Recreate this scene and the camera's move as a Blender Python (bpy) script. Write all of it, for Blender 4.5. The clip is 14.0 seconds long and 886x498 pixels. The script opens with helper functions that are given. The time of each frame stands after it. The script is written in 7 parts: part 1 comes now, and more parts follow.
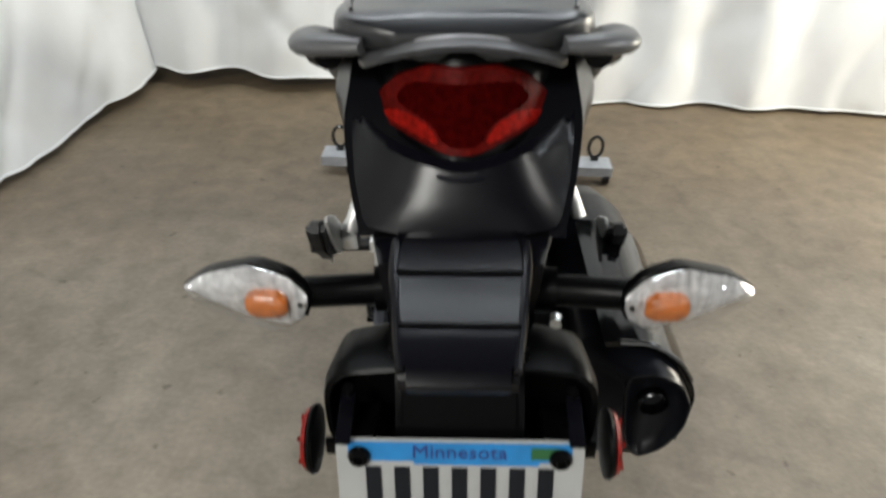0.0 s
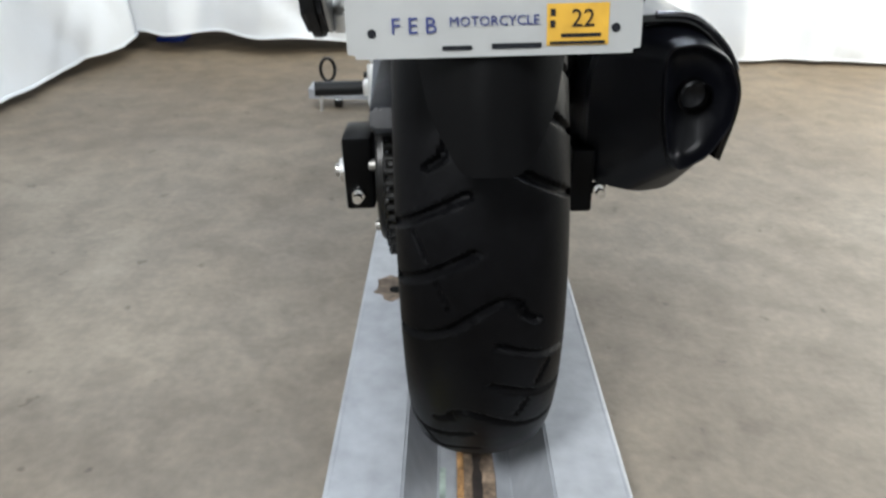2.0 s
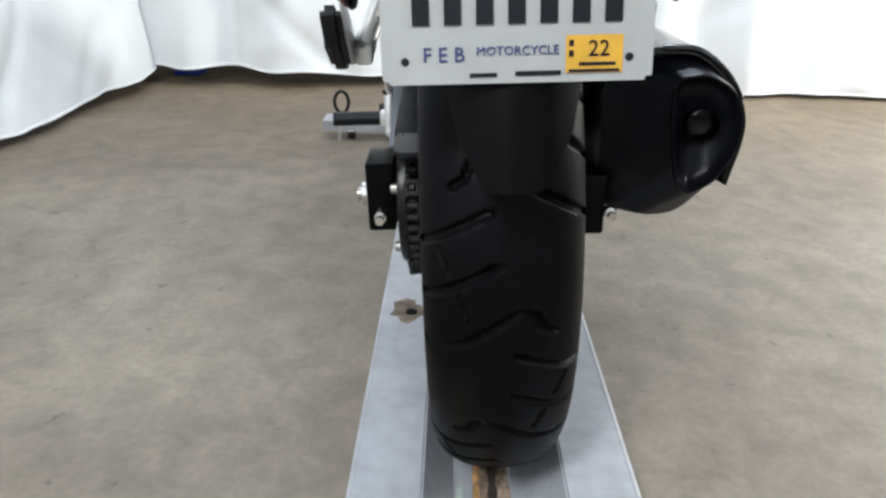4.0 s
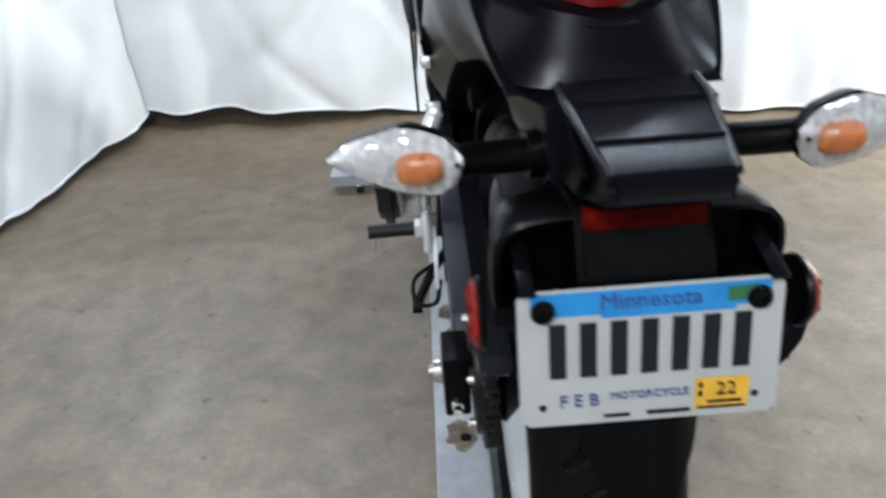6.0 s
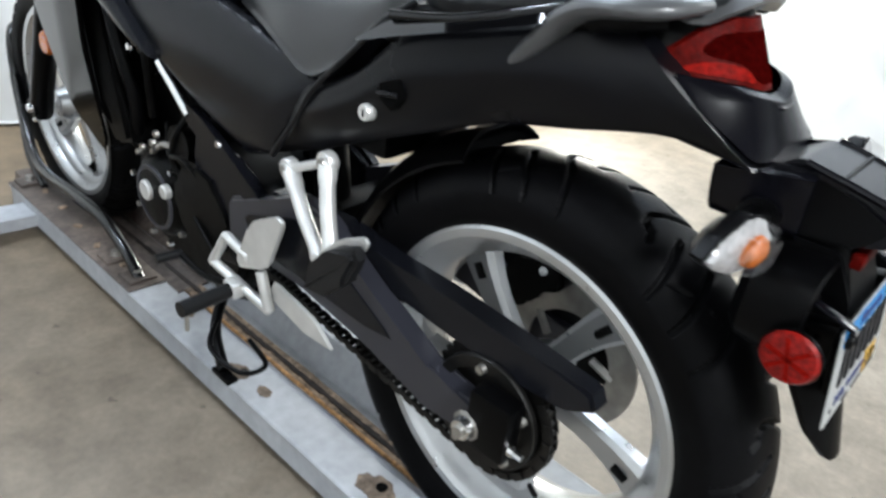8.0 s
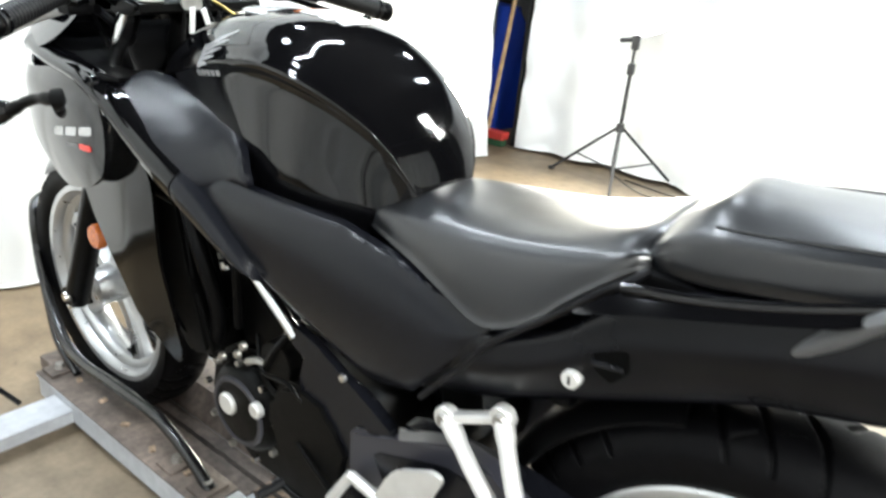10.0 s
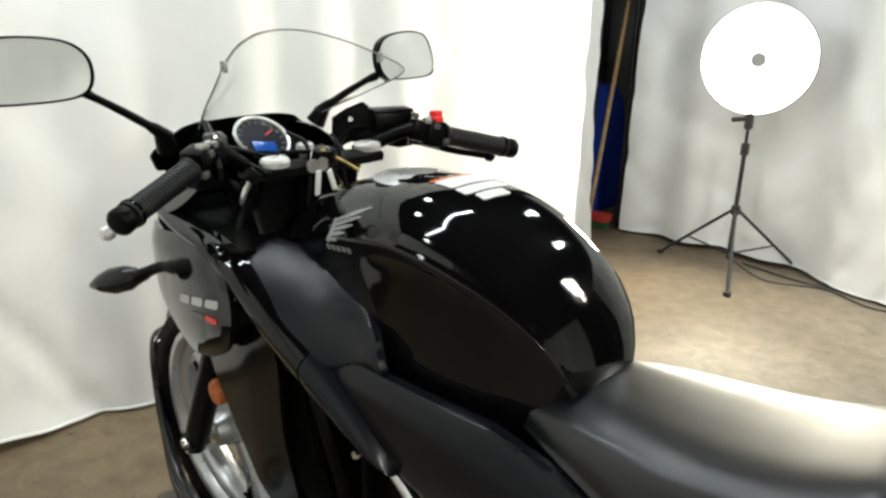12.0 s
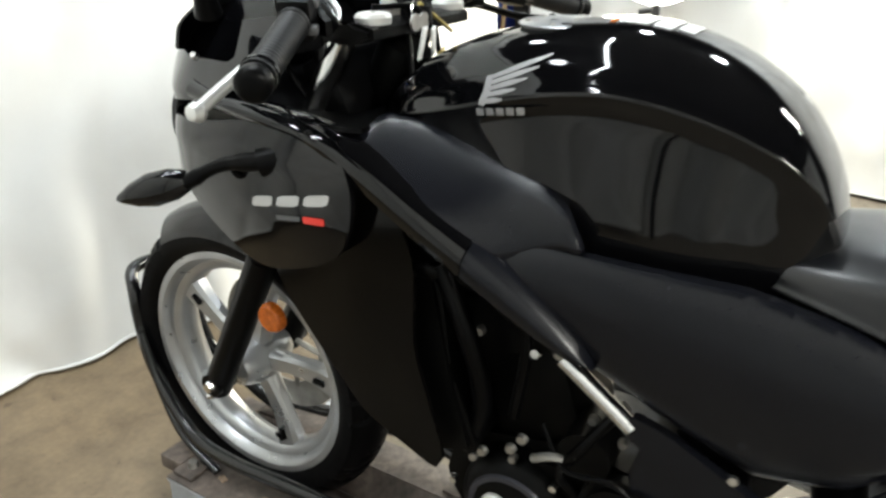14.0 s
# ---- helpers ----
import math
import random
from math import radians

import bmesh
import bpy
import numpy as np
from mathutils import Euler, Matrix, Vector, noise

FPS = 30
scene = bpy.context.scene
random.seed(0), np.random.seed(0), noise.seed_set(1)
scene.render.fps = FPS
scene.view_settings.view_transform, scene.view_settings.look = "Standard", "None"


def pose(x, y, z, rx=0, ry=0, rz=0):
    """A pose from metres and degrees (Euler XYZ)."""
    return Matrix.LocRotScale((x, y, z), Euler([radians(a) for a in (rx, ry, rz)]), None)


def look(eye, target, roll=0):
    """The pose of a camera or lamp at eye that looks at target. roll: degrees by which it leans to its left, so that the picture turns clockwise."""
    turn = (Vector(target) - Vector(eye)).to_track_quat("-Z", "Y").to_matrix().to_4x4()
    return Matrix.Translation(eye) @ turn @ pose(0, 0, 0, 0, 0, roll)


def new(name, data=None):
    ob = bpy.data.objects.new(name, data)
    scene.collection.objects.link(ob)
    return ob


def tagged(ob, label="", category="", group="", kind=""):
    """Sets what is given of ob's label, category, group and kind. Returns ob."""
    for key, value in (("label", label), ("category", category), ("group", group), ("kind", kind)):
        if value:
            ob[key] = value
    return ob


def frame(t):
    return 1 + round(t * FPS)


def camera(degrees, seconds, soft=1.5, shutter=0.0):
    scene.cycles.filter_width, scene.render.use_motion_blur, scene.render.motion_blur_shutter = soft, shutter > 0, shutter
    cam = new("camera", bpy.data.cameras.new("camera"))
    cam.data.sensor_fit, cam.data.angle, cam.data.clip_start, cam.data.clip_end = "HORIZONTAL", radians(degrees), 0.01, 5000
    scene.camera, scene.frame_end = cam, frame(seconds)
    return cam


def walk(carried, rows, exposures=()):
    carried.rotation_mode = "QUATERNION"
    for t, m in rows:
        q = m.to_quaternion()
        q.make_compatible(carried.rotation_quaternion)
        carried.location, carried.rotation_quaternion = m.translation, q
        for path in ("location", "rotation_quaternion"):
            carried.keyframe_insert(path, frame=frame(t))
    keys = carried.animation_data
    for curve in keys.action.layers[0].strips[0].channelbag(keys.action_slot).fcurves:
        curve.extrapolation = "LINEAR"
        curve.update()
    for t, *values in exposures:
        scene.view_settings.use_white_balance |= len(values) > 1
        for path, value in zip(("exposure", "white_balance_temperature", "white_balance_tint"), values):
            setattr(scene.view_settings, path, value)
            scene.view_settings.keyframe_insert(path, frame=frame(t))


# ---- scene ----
cam = camera(64.1, 14.0, soft=2.6, shutter=0.45)
PATH = [
    (0, (-0.039, -0.659, 1.010), (-0.067, 1.029, -0.062), 2.0),
    (0.3, (-0.067, -0.693, 0.936), (0.009, 1.027, -0.082), 3.5),
    (0.5, (-0.079, -0.709, 0.884), (0.010, 0.989, -0.167), 3.9),
    (1, (-0.062, -0.738, 0.738), (-0.024, 0.936, -0.355), 3.5),
    (1.5, (-0.047, -0.754, 0.662), (-0.024, 0.942, -0.396), 2.2),
    (2, (-0.053, -0.757, 0.635), (-0.049, 1.011, -0.300), 1.1),
    (2.5, (-0.059, -0.774, 0.624), (-0.065, 1.043, -0.212), 0.9),
    (4.8, (-0.079, -0.793, 0.671), (-0.096, 0.997, -0.222), 1.1),
    (5, (-0.097, -0.786, 0.698), (-0.111, 0.989, -0.224), 0.8),
    (5.5, (-0.131, -0.729, 0.775), (-0.090, 1.057, -0.123), -1.4),
    (6, (-0.170, -0.701, 0.870), (-0.127, 1.069, -0.060), -1.4),
    (6.5, (-0.359, -0.696, 0.896), (0.120, 1.028, 0.002), -0.1),
    (6.7, (-0.447, -0.678, 0.900), (0.320, 0.930, -0.009), 1.1),
    (7, (-0.522, -0.636, 0.901), (0.523, 0.785, -0.040), 6.3),
    (7.2, (-0.568, -0.585, 0.899), (0.570, 0.730, -0.089), 8.0),
    (9.3, (-0.801, -0.146, 0.987), (0.771, 0.856, 0.262), 7.9),
    (9.5, (-0.803, -0.127, 1.005), (0.761, 0.901, 0.301), 6.9),
    (10, (-0.747, -0.042, 1.032), (0.755, 1.057, 0.301), 5.7),
    (10.5, (-0.676, 0.057, 1.070), (0.768, 1.253, 0.373), 2.3),
    (11, (-0.675, 0.104, 1.118), (0.741, 1.363, 0.478), 1.3),
    (11.5, (-0.691, 0.108, 1.142), (0.682, 1.447, 0.575), 1.5),
    (12, (-0.690, 0.112, 1.140), (0.682, 1.447, 0.561), 1.7),
    (12.5, (-0.688, 0.125, 1.119), (0.682, 1.437, 0.486), 2.1),
    (13, (-0.730, 0.184, 1.092), (0.657, 1.424, 0.358), 3.7),
    (13.5, (-0.853, 0.341, 1.070), (0.655, 1.411, 0.308), 3.9),
    (14, (-0.832, 0.486, 1.022), (0.752, 1.439, 0.258), 0.8),
]
EXPOSE = [(0.0, -0.24, 6250, 8), (1.0, -0.16, 6050, 8), (2.0, 0.19, 5800, 8), (5.0, 0.17, 5700, 8), (6.0, 0.04, 5600, 8), (7.0, -0.06, 5620, 8), (9.3, 1.18, 5900, 6), (10.0, 1.10, 6050, 6), (10.5, 0.70, 6300, 5), (11.5, -0.02, 6500, 4), (12.5, -0.33, 6520, 4), (13.0, -0.33, 6380, 4), (14.0, 0.30, 6350, 5)]
walk(cam, [(t, look(eye, target, roll)) for t, eye, target, roll in PATH], EXPOSE)

# ---------------------------------------------------------------- light
world = bpy.data.worlds.new("room_air")
scene.world = world
world.use_nodes = True
world.node_tree.nodes["Background"].inputs[0].default_value = (0.8, 0.85, 1.0, 1)
world.node_tree.nodes["Background"].inputs[1].default_value = 0.03


def area_lamp(name, place, target, size, power, colour=(1, 1, 1), size_y=None, disk=False):
    data = bpy.data.lights.new(name, "AREA")
    data.shape = "DISK" if disk else ("RECTANGLE" if size_y else "SQUARE")
    data.size = size
    if size_y:
        data.size_y = size_y
    data.energy, data.color = power, colour
    ob = new(name, data)
    ob.matrix_world = look(place, target)
    return ob


WARM = (1.0, 0.95, 0.87)
COOL = (0.94, 0.97, 1.0)
CEILING = 3.3


# ---------------------------------------------------------------- materials
def mat(name, colour=(0.5, 0.5, 0.5), rough=0.5, metal=0.0, coat=0.0, grain=0.0, grain_scale=60.0, bump=0.0, bump_scale=200.0,
        stain=0.0, stain_scale=4.0, rough_var=0.0, transmission=0.0, emit=None, power=0.0, alpha=1.0, ior=1.5, spec=0.5, coat_rough=0.04):
    """A node material with variation at two scales (stain, grain) and a fine relief."""
    m = bpy.data.materials.new(name)
    m.use_nodes = True
    nt = m.node_tree
    b = nt.nodes["Principled BSDF"]
    b.inputs["Base Color"].default_value = (*colour, 1)
    b.inputs["Roughness"].default_value = rough
    b.inputs["Metallic"].default_value = metal
    b.inputs["Coat Weight"].default_value = coat
    b.inputs["Coat Roughness"].default_value = coat_rough
    b.inputs["Transmission Weight"].default_value = transmission
    b.inputs["Alpha"].default_value = alpha
    b.inputs["IOR"].default_value = ior
    b.inputs["Specular IOR Level"].default_value = spec
    if emit:
        b.inputs["Emission Color"].default_value = (*emit, 1)
        b.inputs["Emission Strength"].default_value = power
    co = nt.nodes.new("ShaderNodeTexCoord")

    def noise_at(scale, detail=4.0):
        n = nt.nodes.new("ShaderNodeTexNoise")
        n.inputs["Scale"].default_value, n.inputs["Detail"].default_value = scale, detail
        nt.links.new(co.outputs["Object"], n.inputs["Vector"])
        return n

    last = None
    for amount, scale in ((stain, stain_scale), (grain, grain_scale)):
        if not amount:
            continue
        n = noise_at(scale)
        r = nt.nodes.new("ShaderNodeMapRange")
        r.inputs["From Min"].default_value, r.inputs["From Max"].default_value = 0.3, 0.7
        r.inputs["To Min"].default_value, r.inputs["To Max"].default_value = 1 - amount, 1 + amount
        nt.links.new(n.outputs["Fac"], r.inputs["Value"])
        mix = nt.nodes.new("ShaderNodeMix")
        mix.data_type, mix.blend_type = "RGBA", "MULTIPLY"
        mix.inputs[0].default_value = 1.0
        if last:
            nt.links.new(last, mix.inputs[6])
        else:
            mix.inputs[6].default_value = (*colour, 1)
        nt.links.new(r.outputs["Result"], mix.inputs[7])
        last = mix.outputs[2]
    if last:
        nt.links.new(last, b.inputs["Base Color"])
    if rough_var:
        n = noise_at(stain_scale * 3)
        r = nt.nodes.new("ShaderNodeMapRange")
        r.inputs["To Min"].default_value, r.inputs["To Max"].default_value = max(0.02, rough - rough_var), rough + rough_var
        nt.links.new(n.outputs["Fac"], r.inputs["Value"])
        nt.links.new(r.outputs["Result"], b.inputs["Roughness"])
    if bump:
        n = noise_at(bump_scale, 3.0)
        bp = nt.nodes.new("ShaderNodeBump")
        bp.inputs["Strength"].default_value, bp.inputs["Distance"].default_value = bump, 0.002
        nt.links.new(n.outputs["Fac"], bp.inputs["Height"])
        nt.links.new(bp.outputs["Normal"], b.inputs["Normal"])
    return m


GLOSS = mat("gloss_black_paint", (0.0018, 0.0018, 0.0022), 0.05, spec=0.36, rough_var=0.02, stain_scale=6)
GREY_GLOSS = mat("graphite_paint", (0.055, 0.056, 0.059), 0.34, spec=0.6, rough_var=0.05, stain_scale=8)
# the same gloss black, sheen cut to imitate the shaded floor it mirrors
LOWER_GLOSS = mat("dimmed_gloss_black", (0.0016, 0.0015, 0.0015), 0.10, spec=0.15, rough_var=0.03, stain_scale=6)
MATTE = mat("matte_dark_plastic", (0.0048, 0.0052, 0.0074), 0.26, spec=0.23, bump=0.05, bump_scale=900, grain=0.1, grain_scale=300, rough_var=0.03)
SILENCER = mat("silencer_matte_black", (0.0034, 0.0037, 0.0056), 0.30, spec=0.18, bump=0.06, bump_scale=700, stain=0.2, stain_scale=14, rough_var=0.06)
MARKER = mat("dark_amber_lens", (0.42, 0.10, 0.012), 0.2, bump=0.4, bump_scale=300, grain=0.3, grain_scale=160)
BLACK = mat("black_plastic", (0.0012, 0.0012, 0.0014), 0.32, spec=0.08, bump=0.08, bump_scale=700, rough_var=0.08)
RUBBER = mat("tyre_rubber", (0.0022, 0.0022, 0.0026), 0.44, spec=0.055, stain=0.3, stain_scale=9, grain=0.3, grain_scale=120, bump=0.12, bump_scale=400, rough_var=0.1)
# soot in the silencer outlet, painted shade in the tail vent
SOOT_AND_SHADE = mat("soot_and_shade", (0.0012, 0.0012, 0.0012), 0.9, spec=0.05)
GRIP = mat("grip_rubber", (0.005, 0.0052, 0.006), 0.45, spec=0.25, bump=0.3, bump_scale=500)
VINYL = mat("seat_vinyl", (0.0034, 0.0039, 0.0052), 0.35, spec=0.36, bump=0.06, bump_scale=650, stain=0.12, stain_scale=7, rough_var=0.025, coat=0.45, coat_rough=0.23)
ALLOY = mat("silver_alloy_paint", (0.44, 0.45, 0.46), 0.3, metal=0.75, stain=0.08, stain_scale=12, rough_var=0.08)
CAST = mat("cast_aluminium", (0.66, 0.66, 0.65), 0.36, metal=0.6, stain=0.1, stain_scale=20, bump=0.1, bump_scale=500)
CHROME = mat("bright_steel", (0.7, 0.7, 0.7), 0.16, metal=1.0, rough_var=0.08, stain_scale=20)
DULL_STEEL = mat("dull_steel", (0.35, 0.34, 0.32), 0.4, metal=0.9, stain=0.25, stain_scale=30)
ENGINE = mat("engine_black", (0.0014, 0.0014, 0.0014), 0.4, spec=0.09, stain=0.3, stain_scale=15, bump=0.25, bump_scale=250, rough_var=0.12)
SWING = mat("swingarm_paint", (0.022, 0.0225, 0.030), 0.36, spec=0.5, rough_var=0.1)
DARK_METAL = mat("dark_polished_metal", (0.13, 0.13, 0.135), 0.18, metal=1.0, rough_var=0.06, stain_scale=20)
CHAIN = mat("oily_chain", (0.010, 0.0095, 0.009), 0.32, metal=0.5, spec=0.4, stain=0.4, stain_scale=60)
CLEAR = mat("clear_lens", (0.95, 0.95, 0.95), 0.06, transmission=1.0, ior=1.35)
SCREEN = mat("windscreen", (0.93, 0.95, 0.94), 0.02, transmission=1.0, ior=1.08)
AMBER = mat("amber_lens", (0.62, 0.15, 0.012), 0.25, bump=0.4, bump_scale=300, grain=0.2, grain_scale=150)
# red lens plastic in three tones; the brightest and darkest carry the tail light's shading
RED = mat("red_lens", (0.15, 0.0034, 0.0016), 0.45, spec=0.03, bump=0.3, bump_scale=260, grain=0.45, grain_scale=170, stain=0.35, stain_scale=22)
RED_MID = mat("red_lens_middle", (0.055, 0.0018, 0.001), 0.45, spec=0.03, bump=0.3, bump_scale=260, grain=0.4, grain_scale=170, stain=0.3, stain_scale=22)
RED_SHADE = mat("red_lens_shade", (0.022, 0.0007, 0.0006), 0.5, spec=0.0, grain=0.4, grain_scale=170)
REFLECTOR = mat("lamp_reflector", (0.52, 0.52, 0.53), 0.30, metal=0.45, grain=0.25, grain_scale=160)
BULB_AMBER = mat("amber_bulb", (0.36, 0.095, 0.010), 0.3, grain=0.3, grain_scale=160, bump=0.3, bump_scale=200)
RED_REFL = mat("red_reflector", (0.15, 0.0045, 0.003), 0.28, spec=0.2, bump=0.6, bump_scale=350, grain=0.5, grain_scale=200)
PLATE = mat("plate_white", (0.30, 0.306, 0.304), 0.42, stain=0.06, stain_scale=20)
REAR_PLASTIC = mat("rear_black_plastic", (0.0022, 0.0022, 0.0036), 0.24, spec=0.17, bump=0.05, bump_scale=800, rough_var=0.05)
TAIL_BLACK = mat("tail_satin_black", (0.0022, 0.0023, 0.0033), 0.29, spec=0.17, bump=0.05, bump_scale=900, rough_var=0.05)
LABEL_WHITE = mat("label_white", (0.72, 0.73, 0.73), 0.42)
PLATE_BLUE = mat("plate_blue", (0.016, 0.16, 0.40), 0.42, grain=0.15, grain_scale=60)
PLATE_INK = mat("plate_ink", (0.008, 0.009, 0.012), 0.45, spec=0.15)
PLATE_NAVY = mat("plate_navy", (0.02, 0.03, 0.14), 0.4)
PLATE_GREEN = mat("plate_green", (0.02, 0.09, 0.03), 0.4)
STICKER = mat("sticker_yellow", (0.5, 0.29, 0.02), 0.45, grain=0.12, grain_scale=80)
WHITE_INK = mat("white_marking", (0.42, 0.42, 0.42), 0.4)
SILVER_INK = mat("silver_emblem", (0.32, 0.32, 0.33), 0.3, metal=0.4)
RED_INK = mat("red_marking", (0.6, 0.03, 0.02), 0.35)
RED_SWITCH = mat("red_switch", (0.72, 0.02, 0.015), 0.35)
MIRROR = mat("mirror_glass", (0.82, 0.84, 0.83), 0.015, metal=1.0)
DIAL_BLUE = mat("dial_blue", (0.006, 0.05, 0.26), 0.15, coat=0.5)
DIAL_DARK = mat("dial_face", (0.012, 0.014, 0.02), 0.12, coat=0.8)
# tone of the bright floor where it shows through the frame
GLIMPSE_TAN = mat("tan_floor_glimpse", (0.5, 0.40, 0.27), 0.42, metal=0.4, stain=0.3, stain_scale=50)
BRASS = mat("brass", (0.34, 0.27, 0.10), 0.4, metal=0.9, stain=0.3, stain_scale=60)
DOLLY = mat("dolly_grey_paint", (0.33, 0.345, 0.37), 0.42, stain=0.14, stain_scale=7, grain=0.1, grain_scale=45, bump=0.12, bump_scale=120, rough_var=0.12)
DOLLY_DARK = mat("dolly_worn_plate", (0.092, 0.073, 0.062), 0.6, stain=0.45, stain_scale=14, grain=0.35, grain_scale=70, bump=0.4)
RUST = mat("rusty_strip", (0.20, 0.145, 0.10), 0.8, stain=0.5, stain_scale=40, grain=0.5, grain_scale=120, bump=0.6, bump_scale=150)
RUST_ORANGE = mat("orange_rust", (0.36, 0.20, 0.08), 0.75, stain=0.5, stain_scale=60, grain=0.4, grain_scale=140, bump=0.5, bump_scale=180)
SLOT = mat("slot_dirt", (0.02, 0.014, 0.011), 0.85, stain=0.5, stain_scale=50, grain=0.5, grain_scale=140, bump=0.6, bump_scale=200)
SCUFF_GREEN = mat("scuffed_green", (0.30, 0.36, 0.32), 0.55, stain=0.4, stain_scale=60)
SOOT = mat("brown_stain", (0.13, 0.10, 0.075), 0.8, stain=0.5, stain_scale=30, grain=0.4, grain_scale=90)
TUBE = mat("black_tube_enamel", (0.004, 0.004, 0.0045), 0.2, spec=0.5, rough_var=0.08)
STAND = mat("stand_black", (0.014, 0.014, 0.015), 0.45, stain=0.15, stain_scale=12)
BLUE_TARP = mat("blue_plastic", (0.012, 0.05, 0.42), 0.35, bump=0.4, bump_scale=30, stain=0.2)
WOOD = mat("broom_wood", (0.5, 0.34, 0.18), 0.5, grain=0.25, grain_scale=30)
DARK = mat("storeroom_dark", (0.03, 0.03, 0.032), 0.8, stain=0.4)
RED_PLAIN = mat("red_plastic", (0.5, 0.05, 0.04), 0.4)
GREEN_PLAIN = mat("green_fabric", (0.03, 0.1, 0.045), 0.8)
BEIGE = mat("painted_wall", (0.10, 0.095, 0.09), 0.8, stain=0.1, grain=0.05)
LAMP_GLOW = mat("lamp_diffuser", (0.9, 0.9, 0.88), 0.5, emit=(1.0, 0.98, 0.93), power=7.0)
STRIP_GLOW = mat("strip_glow", (0.9, 0.86, 0.8), 0.4, emit=(1.0, 0.74, 0.42), power=3.0)
BULB_GLOW = mat("bulb_glow", (0.9, 0.9, 0.88), 0.3, emit=(1.0, 0.97, 0.92), power=1.6)
TUBE_GLOW = mat("tube_glow", (0.9, 0.9, 0.9), 0.3, emit=(0.95, 0.98, 1.0), power=20.0)
YELLOW_TAG = mat("warning_yellow", (0.8, 0.66, 0.03), 0.45)


def curtain_material():
    m = mat("white_curtain", (0.86, 0.87, 0.87), 0.85, stain=0.05, stain_scale=1.6, grain=0.03, grain_scale=5, bump=0.6, bump_scale=9)
    nt = m.node_tree
    for n in nt.nodes:
        if n.bl_idname == "ShaderNodeBump":
            n.inputs["Distance"].default_value = 0.005
    b = nt.nodes["Principled BSDF"]
    out = nt.nodes["Material Output"]
    tr = nt.nodes.new("ShaderNodeBsdfTranslucent")
    tr.inputs["Color"].default_value = (0.8, 0.8, 0.78, 1)
    mix = nt.nodes.new("ShaderNodeMixShader")
    mix.inputs[0].default_value = 0.12
    nt.links.new(b.outputs[0], mix.inputs[1])
    nt.links.new(tr.outputs[0], mix.inputs[2])
    nt.links.new(mix.outputs[0], out.inputs["Surface"])
    return m


CLOTH = curtain_material()


def thin_clear(name, tint, rough, gloss):
    """Thin clear plastic: light goes straight through, with a sheen on top."""
    m = bpy.data.materials.new(name)
    m.use_nodes = True
    nt = m.node_tree
    nt.nodes.remove(nt.nodes["Principled BSDF"])
    clear, shine, mix = (nt.nodes.new(k) for k in ("ShaderNodeBsdfTransparent", "ShaderNodeBsdfGlossy", "ShaderNodeMixShader"))
    clear.inputs["Color"].default_value = (*tint, 1)
    shine.inputs["Roughness"].default_value = rough
    mix.inputs[0].default_value = gloss
    nt.links.new(clear.outputs[0], mix.inputs[1])
    nt.links.new(shine.outputs[0], mix.inputs[2])
    nt.links.new(mix.outputs[0], nt.nodes["Material Output"].inputs["Surface"])
    return m


LENS = thin_clear("clear_signal_lens", (0.95, 0.95, 0.95), 0.05, 0.13)


